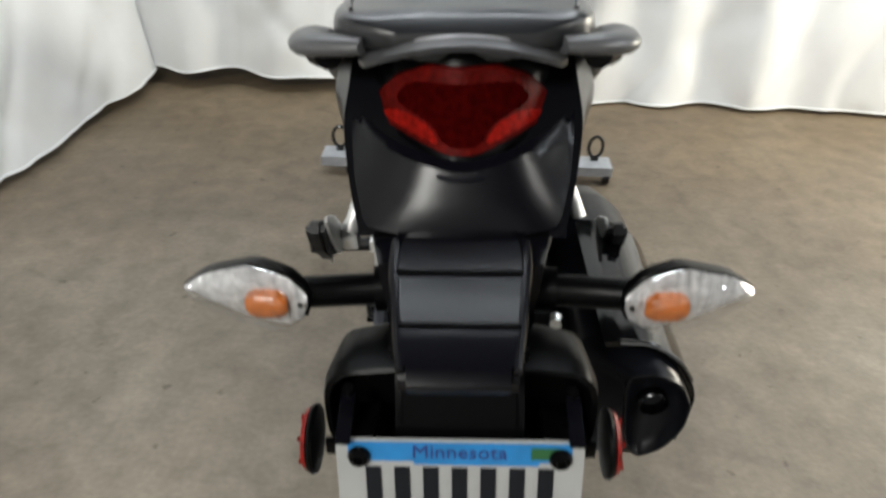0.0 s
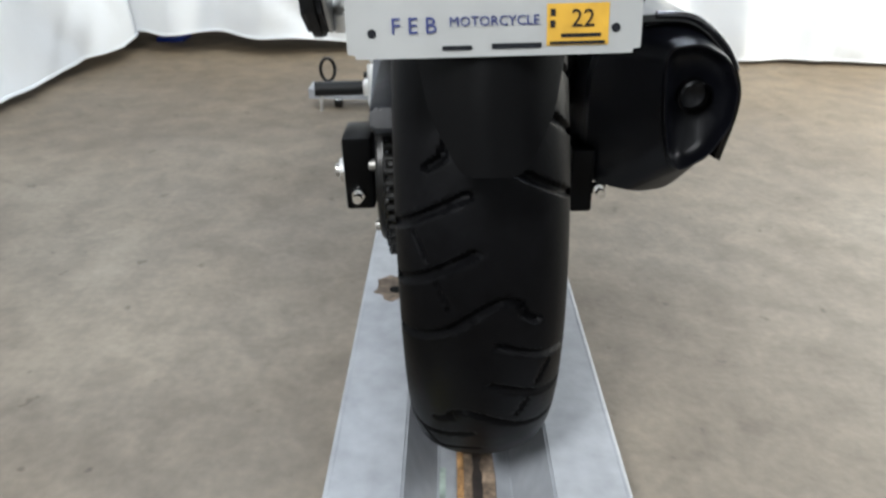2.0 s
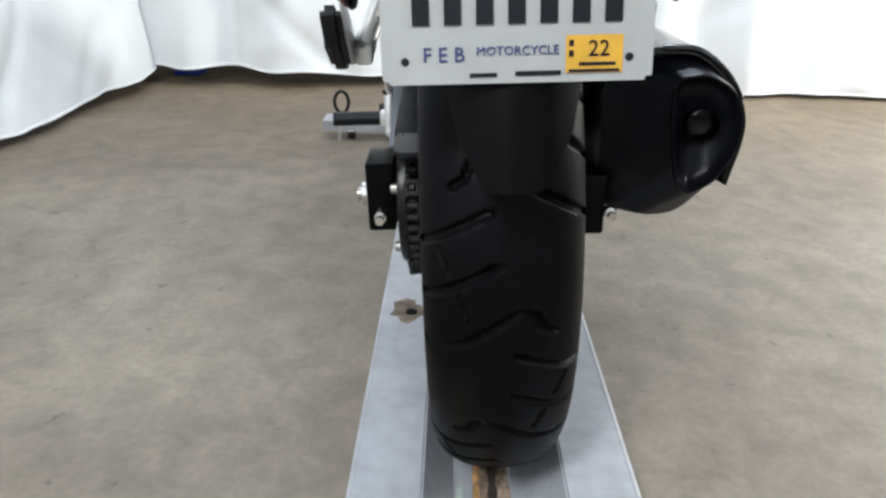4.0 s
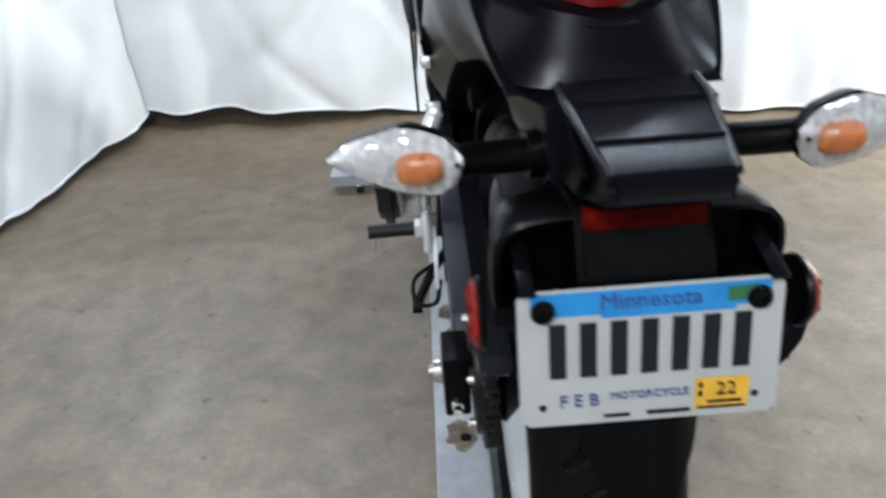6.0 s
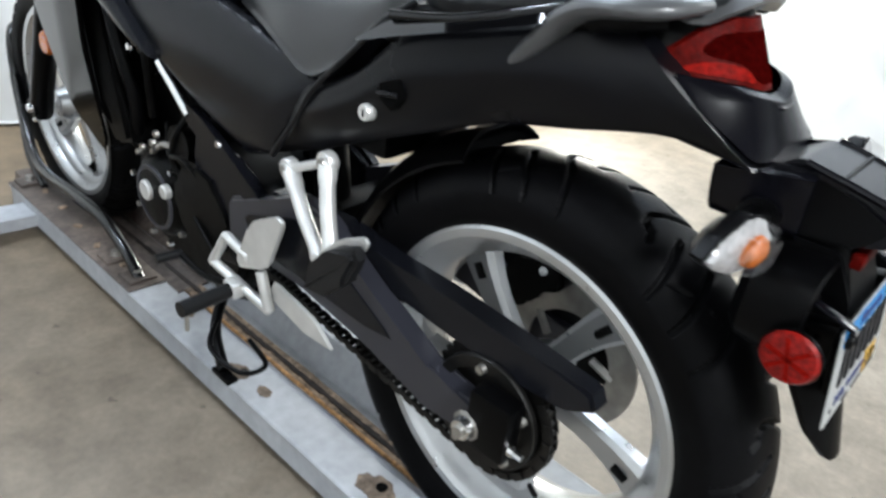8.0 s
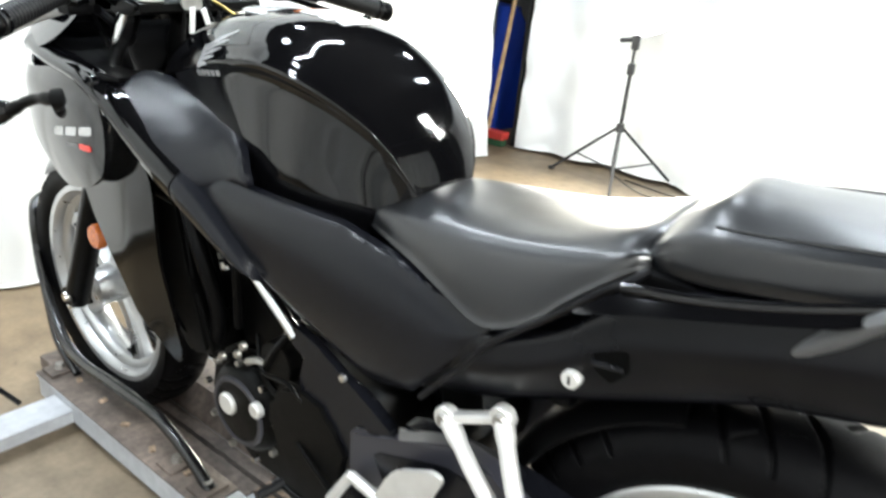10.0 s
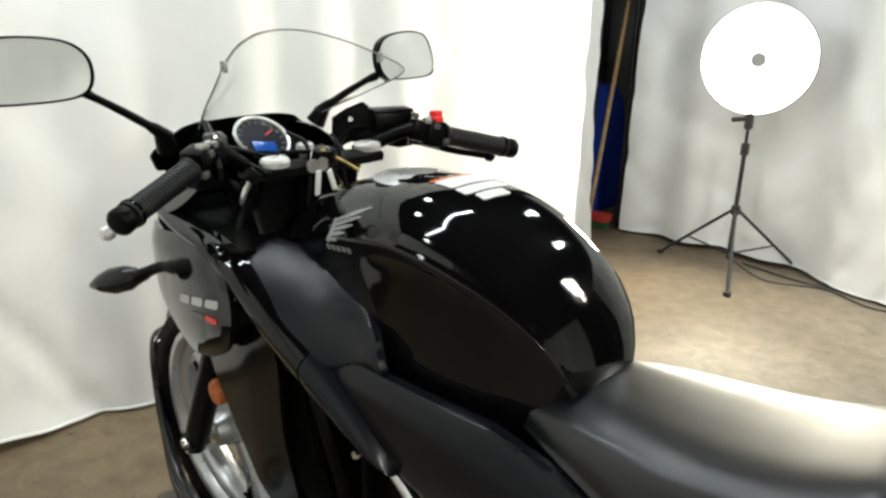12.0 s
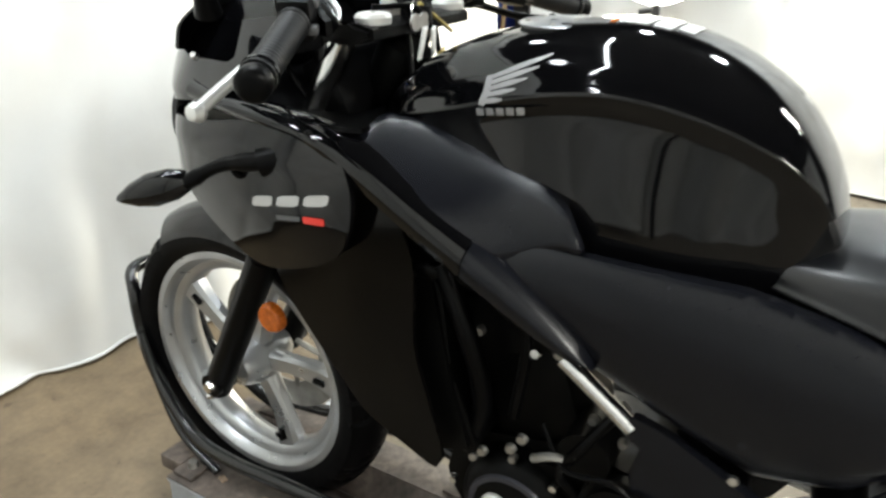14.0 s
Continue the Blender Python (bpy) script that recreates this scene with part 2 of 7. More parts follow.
def concrete():
    m = bpy.data.materials.new("worn_concrete")
    m.use_nodes = True
    nt = m.node_tree
    b = nt.nodes["Principled BSDF"]
    co = nt.nodes.new("ShaderNodeTexCoord")

    def tex(scale, detail, distort=0.0):
        n = nt.nodes.new("ShaderNodeTexNoise")
        n.inputs["Scale"].default_value, n.inputs["Detail"].default_value = scale, detail
        n.inputs["Distortion"].default_value = distort
        nt.links.new(co.outputs["Object"], n.inputs["Vector"])
        return n

    def ramp(node, *stops):
        r = nt.nodes.new("ShaderNodeValToRGB")
        r.color_ramp.elements[0].position, r.color_ramp.elements[0].color = stops[0][0], (*stops[0][1], 1)
        r.color_ramp.elements[1].position, r.color_ramp.elements[1].color = stops[-1][0], (*stops[-1][1], 1)
        for p, c in stops[1:-1]:
            e = r.color_ramp.elements.new(p)
            e.color = (*c, 1)
        nt.links.new(node.outputs["Fac"], r.inputs[0])
        return r.outputs[0]

    def times(a, c):
        mix = nt.nodes.new("ShaderNodeMix")
        mix.data_type, mix.blend_type = "RGBA", "MULTIPLY"
        mix.inputs[0].default_value = 1
        nt.links.new(a, mix.inputs[6])
        nt.links.new(c, mix.inputs[7])
        return mix.outputs[2]

    base = ramp(tex(1.3, 5, 0.6), (0.28, (0.144, 0.120, 0.090)), (0.5, (0.188, 0.160, 0.123)), (0.72, (0.244, 0.212, 0.168)))
    mottled = times(base, ramp(tex(13, 9, 0.4), (0.3, (0.80, 0.79, 0.78)), (0.5, (1, 1, 1)), (0.68, (1.18, 1.18, 1.18))))
    fine = times(mottled, ramp(tex(70, 5), (0.3, (0.88, 0.88, 0.88)), (0.7, (1.09, 1.09, 1.09))))
    chips = times(fine, ramp(tex(26, 2), (0.25, (0.62, 0.6, 0.58)), (0.31, (1, 1, 1)), (1.0, (1, 1, 1))))
    # floor towards the far curtain: browner, and darkened in colour for the weaker light there
    gap = nt.nodes.new("ShaderNodeSeparateXYZ")
    nt.links.new(co.outputs["Object"], gap.inputs[0])
    far = nt.nodes.new("ShaderNodeMath")
    far.operation = "ADD"
    nt.links.new(gap.outputs["Y"], far.inputs[0])
    nt.links.new(tex(1.6, 5).outputs["Fac"], far.inputs[1])
    span = nt.nodes.new("ShaderNodeMapRange")
    span.inputs["From Min"].default_value, span.inputs["From Max"].default_value = 1.05, 2.3
    nt.links.new(far.outputs[0], span.inputs["Value"])
    far_tint = nt.nodes.new("ShaderNodeMix")
    far_tint.data_type = "RGBA"
    nt.links.new(span.outputs["Result"], far_tint.inputs[0])
    far_tint.inputs[6].default_value, far_tint.inputs[7].default_value = (1, 1, 1, 1), (0.80, 0.70, 0.55, 1)
    nt.links.new(times(chips, far_tint.outputs[2]), b.inputs["Base Color"])
    r = nt.nodes.new("ShaderNodeMapRange")
    r.inputs["To Min"].default_value, r.inputs["To Max"].default_value = 0.42, 0.75
    nt.links.new(tex(3, 6).outputs["Fac"], r.inputs["Value"])
    nt.links.new(r.outputs["Result"], b.inputs["Roughness"])
    bp = nt.nodes.new("ShaderNodeBump")
    bp.inputs["Strength"].default_value, bp.inputs["Distance"].default_value = 0.25, 0.003
    nt.links.new(tex(90, 6).outputs["Fac"], bp.inputs["Height"])
    nt.links.new(bp.outputs["Normal"], b.inputs["Normal"])
    return m


CONCRETE = concrete()


# ---------------------------------------------------------------- mesh helpers
def mesh_of(name, bm, material, smooth=True):
    me = bpy.data.meshes.new(name)
    bmesh.ops.recalc_face_normals(bm, faces=bm.faces)
    bm.to_mesh(me)
    bm.free()
    me.materials.append(material)
    if smooth:
        me.shade_smooth()
        me.set_sharp_from_angle(angle=radians(38))
    return me


def part(name, bm, material, parent, label="", smooth=True):
    ob = new(name, mesh_of(name, bm, material, smooth))
    ob.parent = parent
    if label:
        ob["label"] = label
    return ob


def thing(name, label, category, group="", kind="", m=None):
    ob = tagged(new(name), label, category, group, kind)
    ob.empty_display_size = 0.1
    if m:
        ob.matrix_world = m
    return ob


def whole(name, bm, material, label, category, group="", kind="", smooth=True):
    return tagged(new(name, mesh_of(name, bm, material, smooth)), label, category, group, kind)


def grid_faces(bm, rings, close_u=True, cap=True):
    """Skin between rings of equally many vertices."""
    vs = [[bm.verts.new(p) for p in ring] for ring in rings]
    n = len(vs[0])
    for a, b in zip(vs, vs[1:]):
        for i in range(n if close_u else n - 1):
            j = (i + 1) % n
            bm.faces.new((a[i], a[j], b[j], b[i]))
    if cap and close_u:
        bm.faces.new(vs[0][::-1])
        bm.faces.new(vs[-1])
    return vs


def spline(points, n, closed=False):
    """n points evenly spread in parameter along a Catmull-Rom curve."""
    p = [Vector(q) for q in points]
    k = len(p)
    out = []
    spans = k if closed else k - 1
    for s in range(n):
        u = s / n * spans if closed else s / (n - 1) * spans
        i = min(int(u), spans - 1)
        f = u - i
        if closed:
            a, b, c, d = p[(i - 1) % k], p[i % k], p[(i + 1) % k], p[(i + 2) % k]
        else:
            b, c = p[i], p[i + 1]
            a = p[i - 1] if i else b * 2 - c
            d = p[i + 2] if i + 2 < k else c * 2 - b
        out.append(0.5 * ((2 * b) + (c - a) * f + (2 * a - 5 * b + 4 * c - d) * f * f + (3 * b - a - 3 * c + d) * f ** 3))
    return out


def along(table, y):
    """Values of a table of rows (y, a, b, ...) between its rows, smoothly."""
    rows = sorted(table)
    ys = [r[0] for r in rows]
    out = []
    for c in range(1, len(rows[0])):
        vs = [r[c] for r in rows]
        if y <= ys[0]:
            out.append(vs[0])
            continue
        if y >= ys[-1]:
            out.append(vs[-1])
            continue
        i = max(j for j in range(len(ys)) if ys[j] <= y)
        i = min(i, len(ys) - 2)
        h = ys[i + 1] - ys[i]
        f = (y - ys[i]) / h
        m0 = (vs[i + 1] - vs[i - 1]) / (ys[i + 1] - ys[i - 1]) if i else (vs[1] - vs[0]) / (ys[1] - ys[0])
        m1 = (vs[i + 2] - vs[i]) / (ys[i + 2] - ys[i]) if i + 2 < len(ys) else (vs[-1] - vs[-2]) / (ys[-1] - ys[-2])
        out.append((2 * f ** 3 - 3 * f * f + 1) * vs[i] + (f ** 3 - 2 * f * f + f) * h * m0 + (3 * f * f - 2 * f ** 3) * vs[i + 1] + (f ** 3 - f * f) * h * m1)
    return out


def tube_into(bm, points, radius, sides=12, bend=6, cap=True):
    """A round tube along a smooth curve through the points."""
    pts = spline(points, (len(points) - 1) * bend + 1) if len(points) > 2 else [Vector(p) for p in points]
    rings = []
    up = None
    for i, p in enumerate(pts):
        d = (pts[min(i + 1, len(pts) - 1)] - pts[max(i - 1, 0)]).normalized()
        if up is None:
            up = d.orthogonal().normalized()
        up = (up - d * up.dot(d)).normalized()
        side = d.cross(up)
        r = radius[min(i * len(radius) // len(pts), len(radius) - 1)] if isinstance(radius, (list, tuple)) else radius
        rings.append([p + (up * math.cos(a) + side * math.sin(a)) * r for a in (2 * math.pi * k / sides for k in range(sides))])
    grid_faces(bm, rings, cap=cap)


def tube(points, radius, sides=12, bend=6):
    bm = bmesh.new()
    tube_into(bm, points, radius, sides, bend)
    return bm


def box_into(bm, centre, size, turn=None, bevel=0.0):
    m = Matrix.Translation(centre) @ (turn or Matrix()) @ Matrix.Diagonal((*size, 1))
    made = bmesh.ops.create_cube(bm, size=1, matrix=m)
    if bevel:
        edges = list({e for v in made["verts"] for e in v.link_edges})
        bmesh.ops.bevel(bm, geom=edges, offset=bevel, segments=2, affect="EDGES", profile=0.6)


def box(centre, size, turn=None, bevel=0.0):
    bm = bmesh.new()
    box_into(bm, centre, size, turn, bevel)
    return bm


def rounded(outline, ratio=0.14, times=2):
    """Cut the corners of an outline of 2D points."""
    pts = [Vector(p) for p in outline]
    for _ in range(times):
        out = []
        for a, b in zip(pts, pts[1:] + pts[:1]):
            out += [a.lerp(b, ratio), a.lerp(b, 1 - ratio)]
        pts = out
    return pts


def edge_gap(y, z, a, b):
    """How far (y, z) lies from the stretch a to b."""
    p, ab = Vector((y - a[0], z - a[1])), Vector((b[0] - a[0], b[1] - a[1]))
    f = min(1.0, max(0.0, p.dot(ab) / max(1e-9, ab.length_squared)))
    return (p - ab * f).length


def panel(outline, depth, thick=0.004, side=-1, step=0.025, ratio=0.12, times=2, lip=0.0, roll=None):
    """A curved sheet: an outline in (y, z), laid at x = side * depth(y, z), with a thickness and a turned-in edge."""
    bm = bmesh.new()
    pts = rounded(outline, ratio, times)
    face = bm.faces.new([bm.verts.new((0, p[0], p[1])) for p in pts])
    ys, zs = [p[0] for p in pts], [p[1] for p in pts]
    for axis, lo, hi in ((1, min(ys), max(ys)), (2, min(zs), max(zs))):
        n = int((hi - lo) / step)
        for k in range(1, n + 1):
            co = [0, 0, 0]
            co[axis] = lo + k * (hi - lo) / (n + 1)
            no = [0, 0, 0]
            no[axis] = 1
            bmesh.ops.bisect_plane(bm, geom=bm.verts[:] + bm.edges[:] + bm.faces[:], plane_co=co, plane_no=no)
    edge = {v for e in bm.edges if e.is_boundary for v in e.verts}
    for v in bm.verts:
        x = depth(v.co.y, v.co.z) - (lip if v in edge else 0.0)
        if roll:
            near = min(edge_gap(v.co.y, v.co.z, a, b) for a, b in zip(pts, pts[1:] + pts[:1]))
            x += roll[1] * (0.45 - max(0.0, 1 - near / roll[0]) ** 2)
        v.co.x = x
    top = bm.verts[:]
    faces = bm.faces[:]
    made = bmesh.ops.extrude_face_region(bm, geom=faces)
    for v in [g for g in made["geom"] if isinstance(g, bmesh.types.BMVert)]:
        v.co.x -= thick
    if side < 0:
        for v in bm.verts:
            v.co.x = -v.co.x
    return bm


def turned(profile, sides=48, axis="x", centre=(0, 0, 0), closed=False):
    """A body of revolution: profile rows are (place along the axis, radius)."""
    bm = bmesh.new()
    rings = []
    c = Vector(centre)
    for k in range(sides):
        a = 2 * math.pi * k / sides
        ring = []
        for u, r in profile:
            if axis == "x":
                ring.append(c + Vector((u, r * math.cos(a), r * math.sin(a))))
            elif axis == "y":
                ring.append(c + Vector((r * math.cos(a), u, r * math.sin(a))))
            else:
                ring.append(c + Vector((r * math.cos(a), r * math.sin(a), u)))
        rings.append(ring)
    vs = [[bm.verts.new(p) for p in ring] for ring in rings]
    n = len(profile)
    for k in range(sides):
        a, b = vs[k], vs[(k + 1) % sides]
        for i in range(n if closed else n - 1):
            j = (i + 1) % n
            bm.faces.new((a[i], a[j], b[j], b[i]))
    bmesh.ops.remove_doubles(bm, verts=bm.verts, dist=1e-5)
    return bm


def bolt_into(bm, place, direction=(-1, 0, 0), radius=0.007, height=0.006):
    d = Vector(direction).normalized()
    m = Matrix.Translation(Vector(place) + d * height / 2) @ d.to_track_quat("Z", "Y").to_matrix().to_4x4()
    bmesh.ops.create_cone(bm, cap_ends=True, segments=10, radius1=radius, radius2=radius * 0.8, depth=height, matrix=m)


def bolt(place, direction=(-1, 0, 0), radius=0.007, height=0.006):
    bm = bmesh.new()
    bolt_into(bm, place, direction, radius, height)
    return bm


def lettering(name, text, size, m, material, parent=None, label="", depth=0.0006):
    cu = bpy.data.curves.new(name, "FONT")
    cu.body, cu.size, cu.extrude = text, size, depth
    cu.align_x, cu.align_y = "CENTER", "CENTER"
    cu.resolution_u = 2
    tmp = bpy.data.objects.new(name, cu)
    scene.collection.objects.link(tmp)
    bpy.context.view_layer.update()
    me = bpy.data.meshes.new_from_object(tmp.evaluated_get(bpy.context.evaluated_depsgraph_get()))
    bpy.data.objects.remove(tmp)
    me.transform(m)
    me.materials.clear()
    me.materials.append(material)
    ob = new(name, me)
    ob.parent = parent
    if label:
        ob["label"] = label
    return ob


def loft_y(stations, half, count=28):
    """A closed skin along y, mirrored in x: half(y) gives points (x, z) from the top centre line down to the bottom centre line."""
    rings = []
    for y in stations:
        right = spline([(x, 0, z) for x, z in half(y)], count)
        ring = [Vector((p.x, y, p.z)) for p in right] + [Vector((-p.x, y, p.z)) for p in right[-2:0:-1]]
        rings.append(ring)
    bm = bmesh.new()
    grid_faces(bm, rings)
    return bm


def spread(a, b, n):
    return [a + (b - a) * i / (n - 1) for i in range(n)]


# ---------------------------------------------------------------- the room
def floor_and_shell():
    bm = bmesh.new()
    box_into(bm, (1.0, 0.6, -0.06), (7.0, 7.6, 0.12))
    whole("floor", bm, CONCRETE, "bare mottled grey-brown concrete floor with small chips", "floor", kind="structure", smooth=False)
    for name, c, s in (("wall_north", (1.0, 4.3, 1.6), (7.0, 0.15, 3.5)), ("wall_south", (1.0, -3.1, 1.6), (7.0, 0.15, 3.5)),
                       ("wall_west", (-2.45, 0.6, 1.6), (0.15, 7.2, 3.5)), ("wall_east", (4.45, 0.6, 1.6), (0.15, 7.2, 3.5))):
        whole(name, box(c, s), DARK if name == "wall_south" else BEIGE, "plain painted wall behind the curtains", "wall", kind="structure", smooth=False)
    whole("ceiling", box((1.0, 0.6, CEILING + 0.12), (7.0, 7.6, 0.2)), DARK, "dark unlit ceiling above the photo booth", "ceiling", kind="structure", smooth=False)


floor_and_shell()


def curtain(start, end, top=2.2, seed=0, depth=0.035, pitch=0.42, flare=0.05, hem=0.003, hem_end=None, label="", via=()):
    """A hanging cloth from start past via to end (x, y on the floor) with soft folds that open towards an uneven hem."""
    line = spline([Vector((*p, 0)) for p in (start, *via, end)], 80)
    steps = [0.0]
    for p, q in zip(line, line[1:]):
        steps.append(steps[-1] + (q - p).length)
    length = steps[-1]

    def at(u):
        i = min(len(line) - 2, max(j for j in range(len(line)) if steps[j] <= u + 1e-9))
        d = (line[i + 1] - line[i]).normalized()
        return line[i] + d * (u - steps[i]), Vector((-d.y, d.x, 0))

    nu, nv = int(length / 0.022), 44
    rnd = random.Random(seed)
    waves = [(rnd.uniform(0.7, 1.4) * 2 * math.pi / pitch, rnd.uniform(0, 6.28), rnd.uniform(0.4, 1.0)) for _ in range(4)]
    bm = bmesh.new()
    rows = []
    spots = [at(length * i / nu) for i in range(nu + 1)]
    for j in range(nv + 1):
        f = (j / nv) ** 1.6
        row = []
        for i in range(nu + 1):
            u = length * i / nu
            fold = sum(w * math.sin(k * u + p + 0.35 * math.sin(2.1 * u + 3 * f)) for k, p, w in waves) / 2.2
            wr = noise.noise(Vector((u * 5.0, f * 9.0, seed * 3.1))) * 0.008 + noise.noise(Vector((u * 1.6, f * 2.2, seed * 7.7))) * 0.02
            crease = 0.015 * max(0.0, 1 - 5.0 * abs(noise.noise(Vector((u * 2.2 + f * 2.5, f * 3.4, seed * 5.3))))) + 0.012 * max(0.0, 1 - 5.0 * abs(noise.noise(Vector((u * 3.1 - f * 3.8, f * 4.2, seed * 2.9)))))
            crumple = crease + noise.noise(Vector((u * 16, f * 26, seed))) * 0.0022
            low = 1 - f
            off = fold * depth * (0.45 + 0.55 * low) + wr + crumple - flare * low * low * low * (1 + 0.6 * noise.noise(Vector((u * 2.6, 3.0, seed))))
            hm = hem if hem_end is None else hem + (hem_end - hem) * min(1.0, u / length * 3.0)
            z_low = hm + 0.4 * hm * math.sin(3.3 * u + seed) + 0.4 * hm * noise.noise(Vector((u * 4, 0, seed)))
            z_low = max(z_low, 0.001)
            row.append(spots[i][0] + spots[i][1] * off + Vector((0, 0, z_low + (top - z_low) * f)))
        rows.append(row)
    grid_faces(bm, rows, close_u=False, cap=False)
    nrm = spots[nu // 2][1]
    made = bmesh.ops.extrude_face_region(bm, geom=bm.faces[:])
    for v in [g for g in made["geom"] if isinstance(g, bmesh.types.BMVert)]:
        v.co += nrm * -0.004
    bm2 = bmesh.new()
    pts = [r + Vector((0, 0, 0.004)) - n * 0.002 for r, (_, n) in zip(rows[0], spots)]
    tube_into(bm2, pts, 0.006, 6, 1)
    ob = thing("curtain", label or "white cloth backdrop curtain hanging in soft folds to the floor", "curtain", "backdrop curtains")
    part("cloth", bm, CLOTH, ob)
    part("hem", bm2, CLOTH, ob)
    return ob


curtain((-1.40, 0.86), (-1.31, 2.10), seed=3, depth=0.014, hem=0.045, via=((-1.40, 1.40), (-1.33, 1.80)))
curtain((-1.40, 2.17), (2.32, 2.14), seed=5, hem=0.095, hem_end=0.012, via=((-0.75, 2.11), (-0.1, 2.21), (0.55, 2.11), (1.4, 2.09)))
curtain((2.26, 2.33), (2.80, 2.36), seed=9, depth=0.02, hem=0.01)
curtain((3.15, 2.30), (2.95, -1.3), seed=12, depth=0.03, hem=0.022, flare=0.02, via=((3.15, 1.35), (2.95, 0.85), (2.88, 0.0)))
# behind the way in: the west side, and the south side with a dark slit
curtain((-1.55, -2.25), (-1.46, 0.95), seed=21, depth=0.04)
curtain((3.1, -2.35), (0.12, -2.35), seed=15)
curtain((-0.10, -2.35), (-1.6, -2.35), seed=18)


def curtain_rail(a, b):
    whole("curtain_rail", tube([a, b], 0.016, 8), STAND, "thin black pole carrying the backdrop curtains", "rail", "curtain rails")


def rail_stand(x, y):
    whole("rail_stand", tube([(x, y, 0.0), (x, y, 2.22)], 0.016, 8), STAND, "upright black pole of the backdrop frame", "pole", "backdrop poles")


for x, y in ((-1.39, 0.8), (-1.42, 2.31), (2.9, 2.42), (3.21, 2.37), (3.02, -1.4), (3.15, -2.42), (-1.68, -2.42)):
    rail_stand(x, y)
for a, b in (((-1.39, 0.8, 2.2), (-1.39, 2.31, 2.2)), ((-1.42, 2.31, 2.2), (2.9, 2.42, 2.2)), ((3.21, 2.37, 2.2), (3.02, -1.4, 2.2)), ((3.15, -2.42, 2.2), (-1.68, -2.42, 2.2)), ((-1.68, -2.42, 2.2), (-1.5, 0.95, 2.2))):
    curtain_rail(a, b)


# ---------------------------------------------------------------- lamps
def ceiling_light(a, b):
    ob = thing("ceiling_light", "slim white fluorescent tube light under the dark ceiling", "lamp", "ceiling tubes")
    part("tube", tube([a, b], 0.022, 10), TUBE_GLOW, ob)
    va, vb = Vector(a), Vector(b)
    d = (vb - va).normalized()
    turn = Matrix.Rotation(math.atan2(d.y, d.x), 4, "Z")
    lamp = area_lamp("tube_light", (va + vb) / 2 - Vector((0, 0, 0.03)), (va + vb) / 2 - Vector((0, 0, 1)), 0.05, 15 * (vb - va).length, COOL, 0.05)
    lamp.data.size, lamp.data.size_y = (vb - va).length, 0.05
    lamp.matrix_world = Matrix.Translation((va + vb) / 2 - Vector((0, 0, 0.03))) @ turn
    part("housing", box((va + vb) / 2 + Vector((0, 0, 0.06)), ((vb - va).length, 0.07, 0.05), turn, 0.006), STAND, ob)
    for e in (va.lerp(vb, 0.2), va.lerp(vb, 0.8)):
        part("rod", tube([e + Vector((0, 0, 0.08)), Vector((e.x, e.y, CEILING + 0.03))], 0.008, 6), STAND, ob)


def pendant(x, y, z, r=0.075, power=10):
    ob = thing("pendant_lamp", "round white ceiling lamp on a short black rod", "lamp", "round ceiling lamps")
    part("globe", turned([(-r * 0.5, 0.0), (-r * 0.48, r * 0.55), (-r * 0.2, r * 0.95), (0.02, r), (0.03, 0.3 * r), (0.03, 0.0)], 24, "z", (x, y, z)), TUBE_GLOW, ob)
    area_lamp("pendant_light", (x, y, z - 0.07), (x, y, 0), 0.2, power, COOL, disk=True)
    part("rod", tube([(x, y, z + 0.02), (x, y, CEILING + 0.02)], 0.012, 8), STAND, ob)


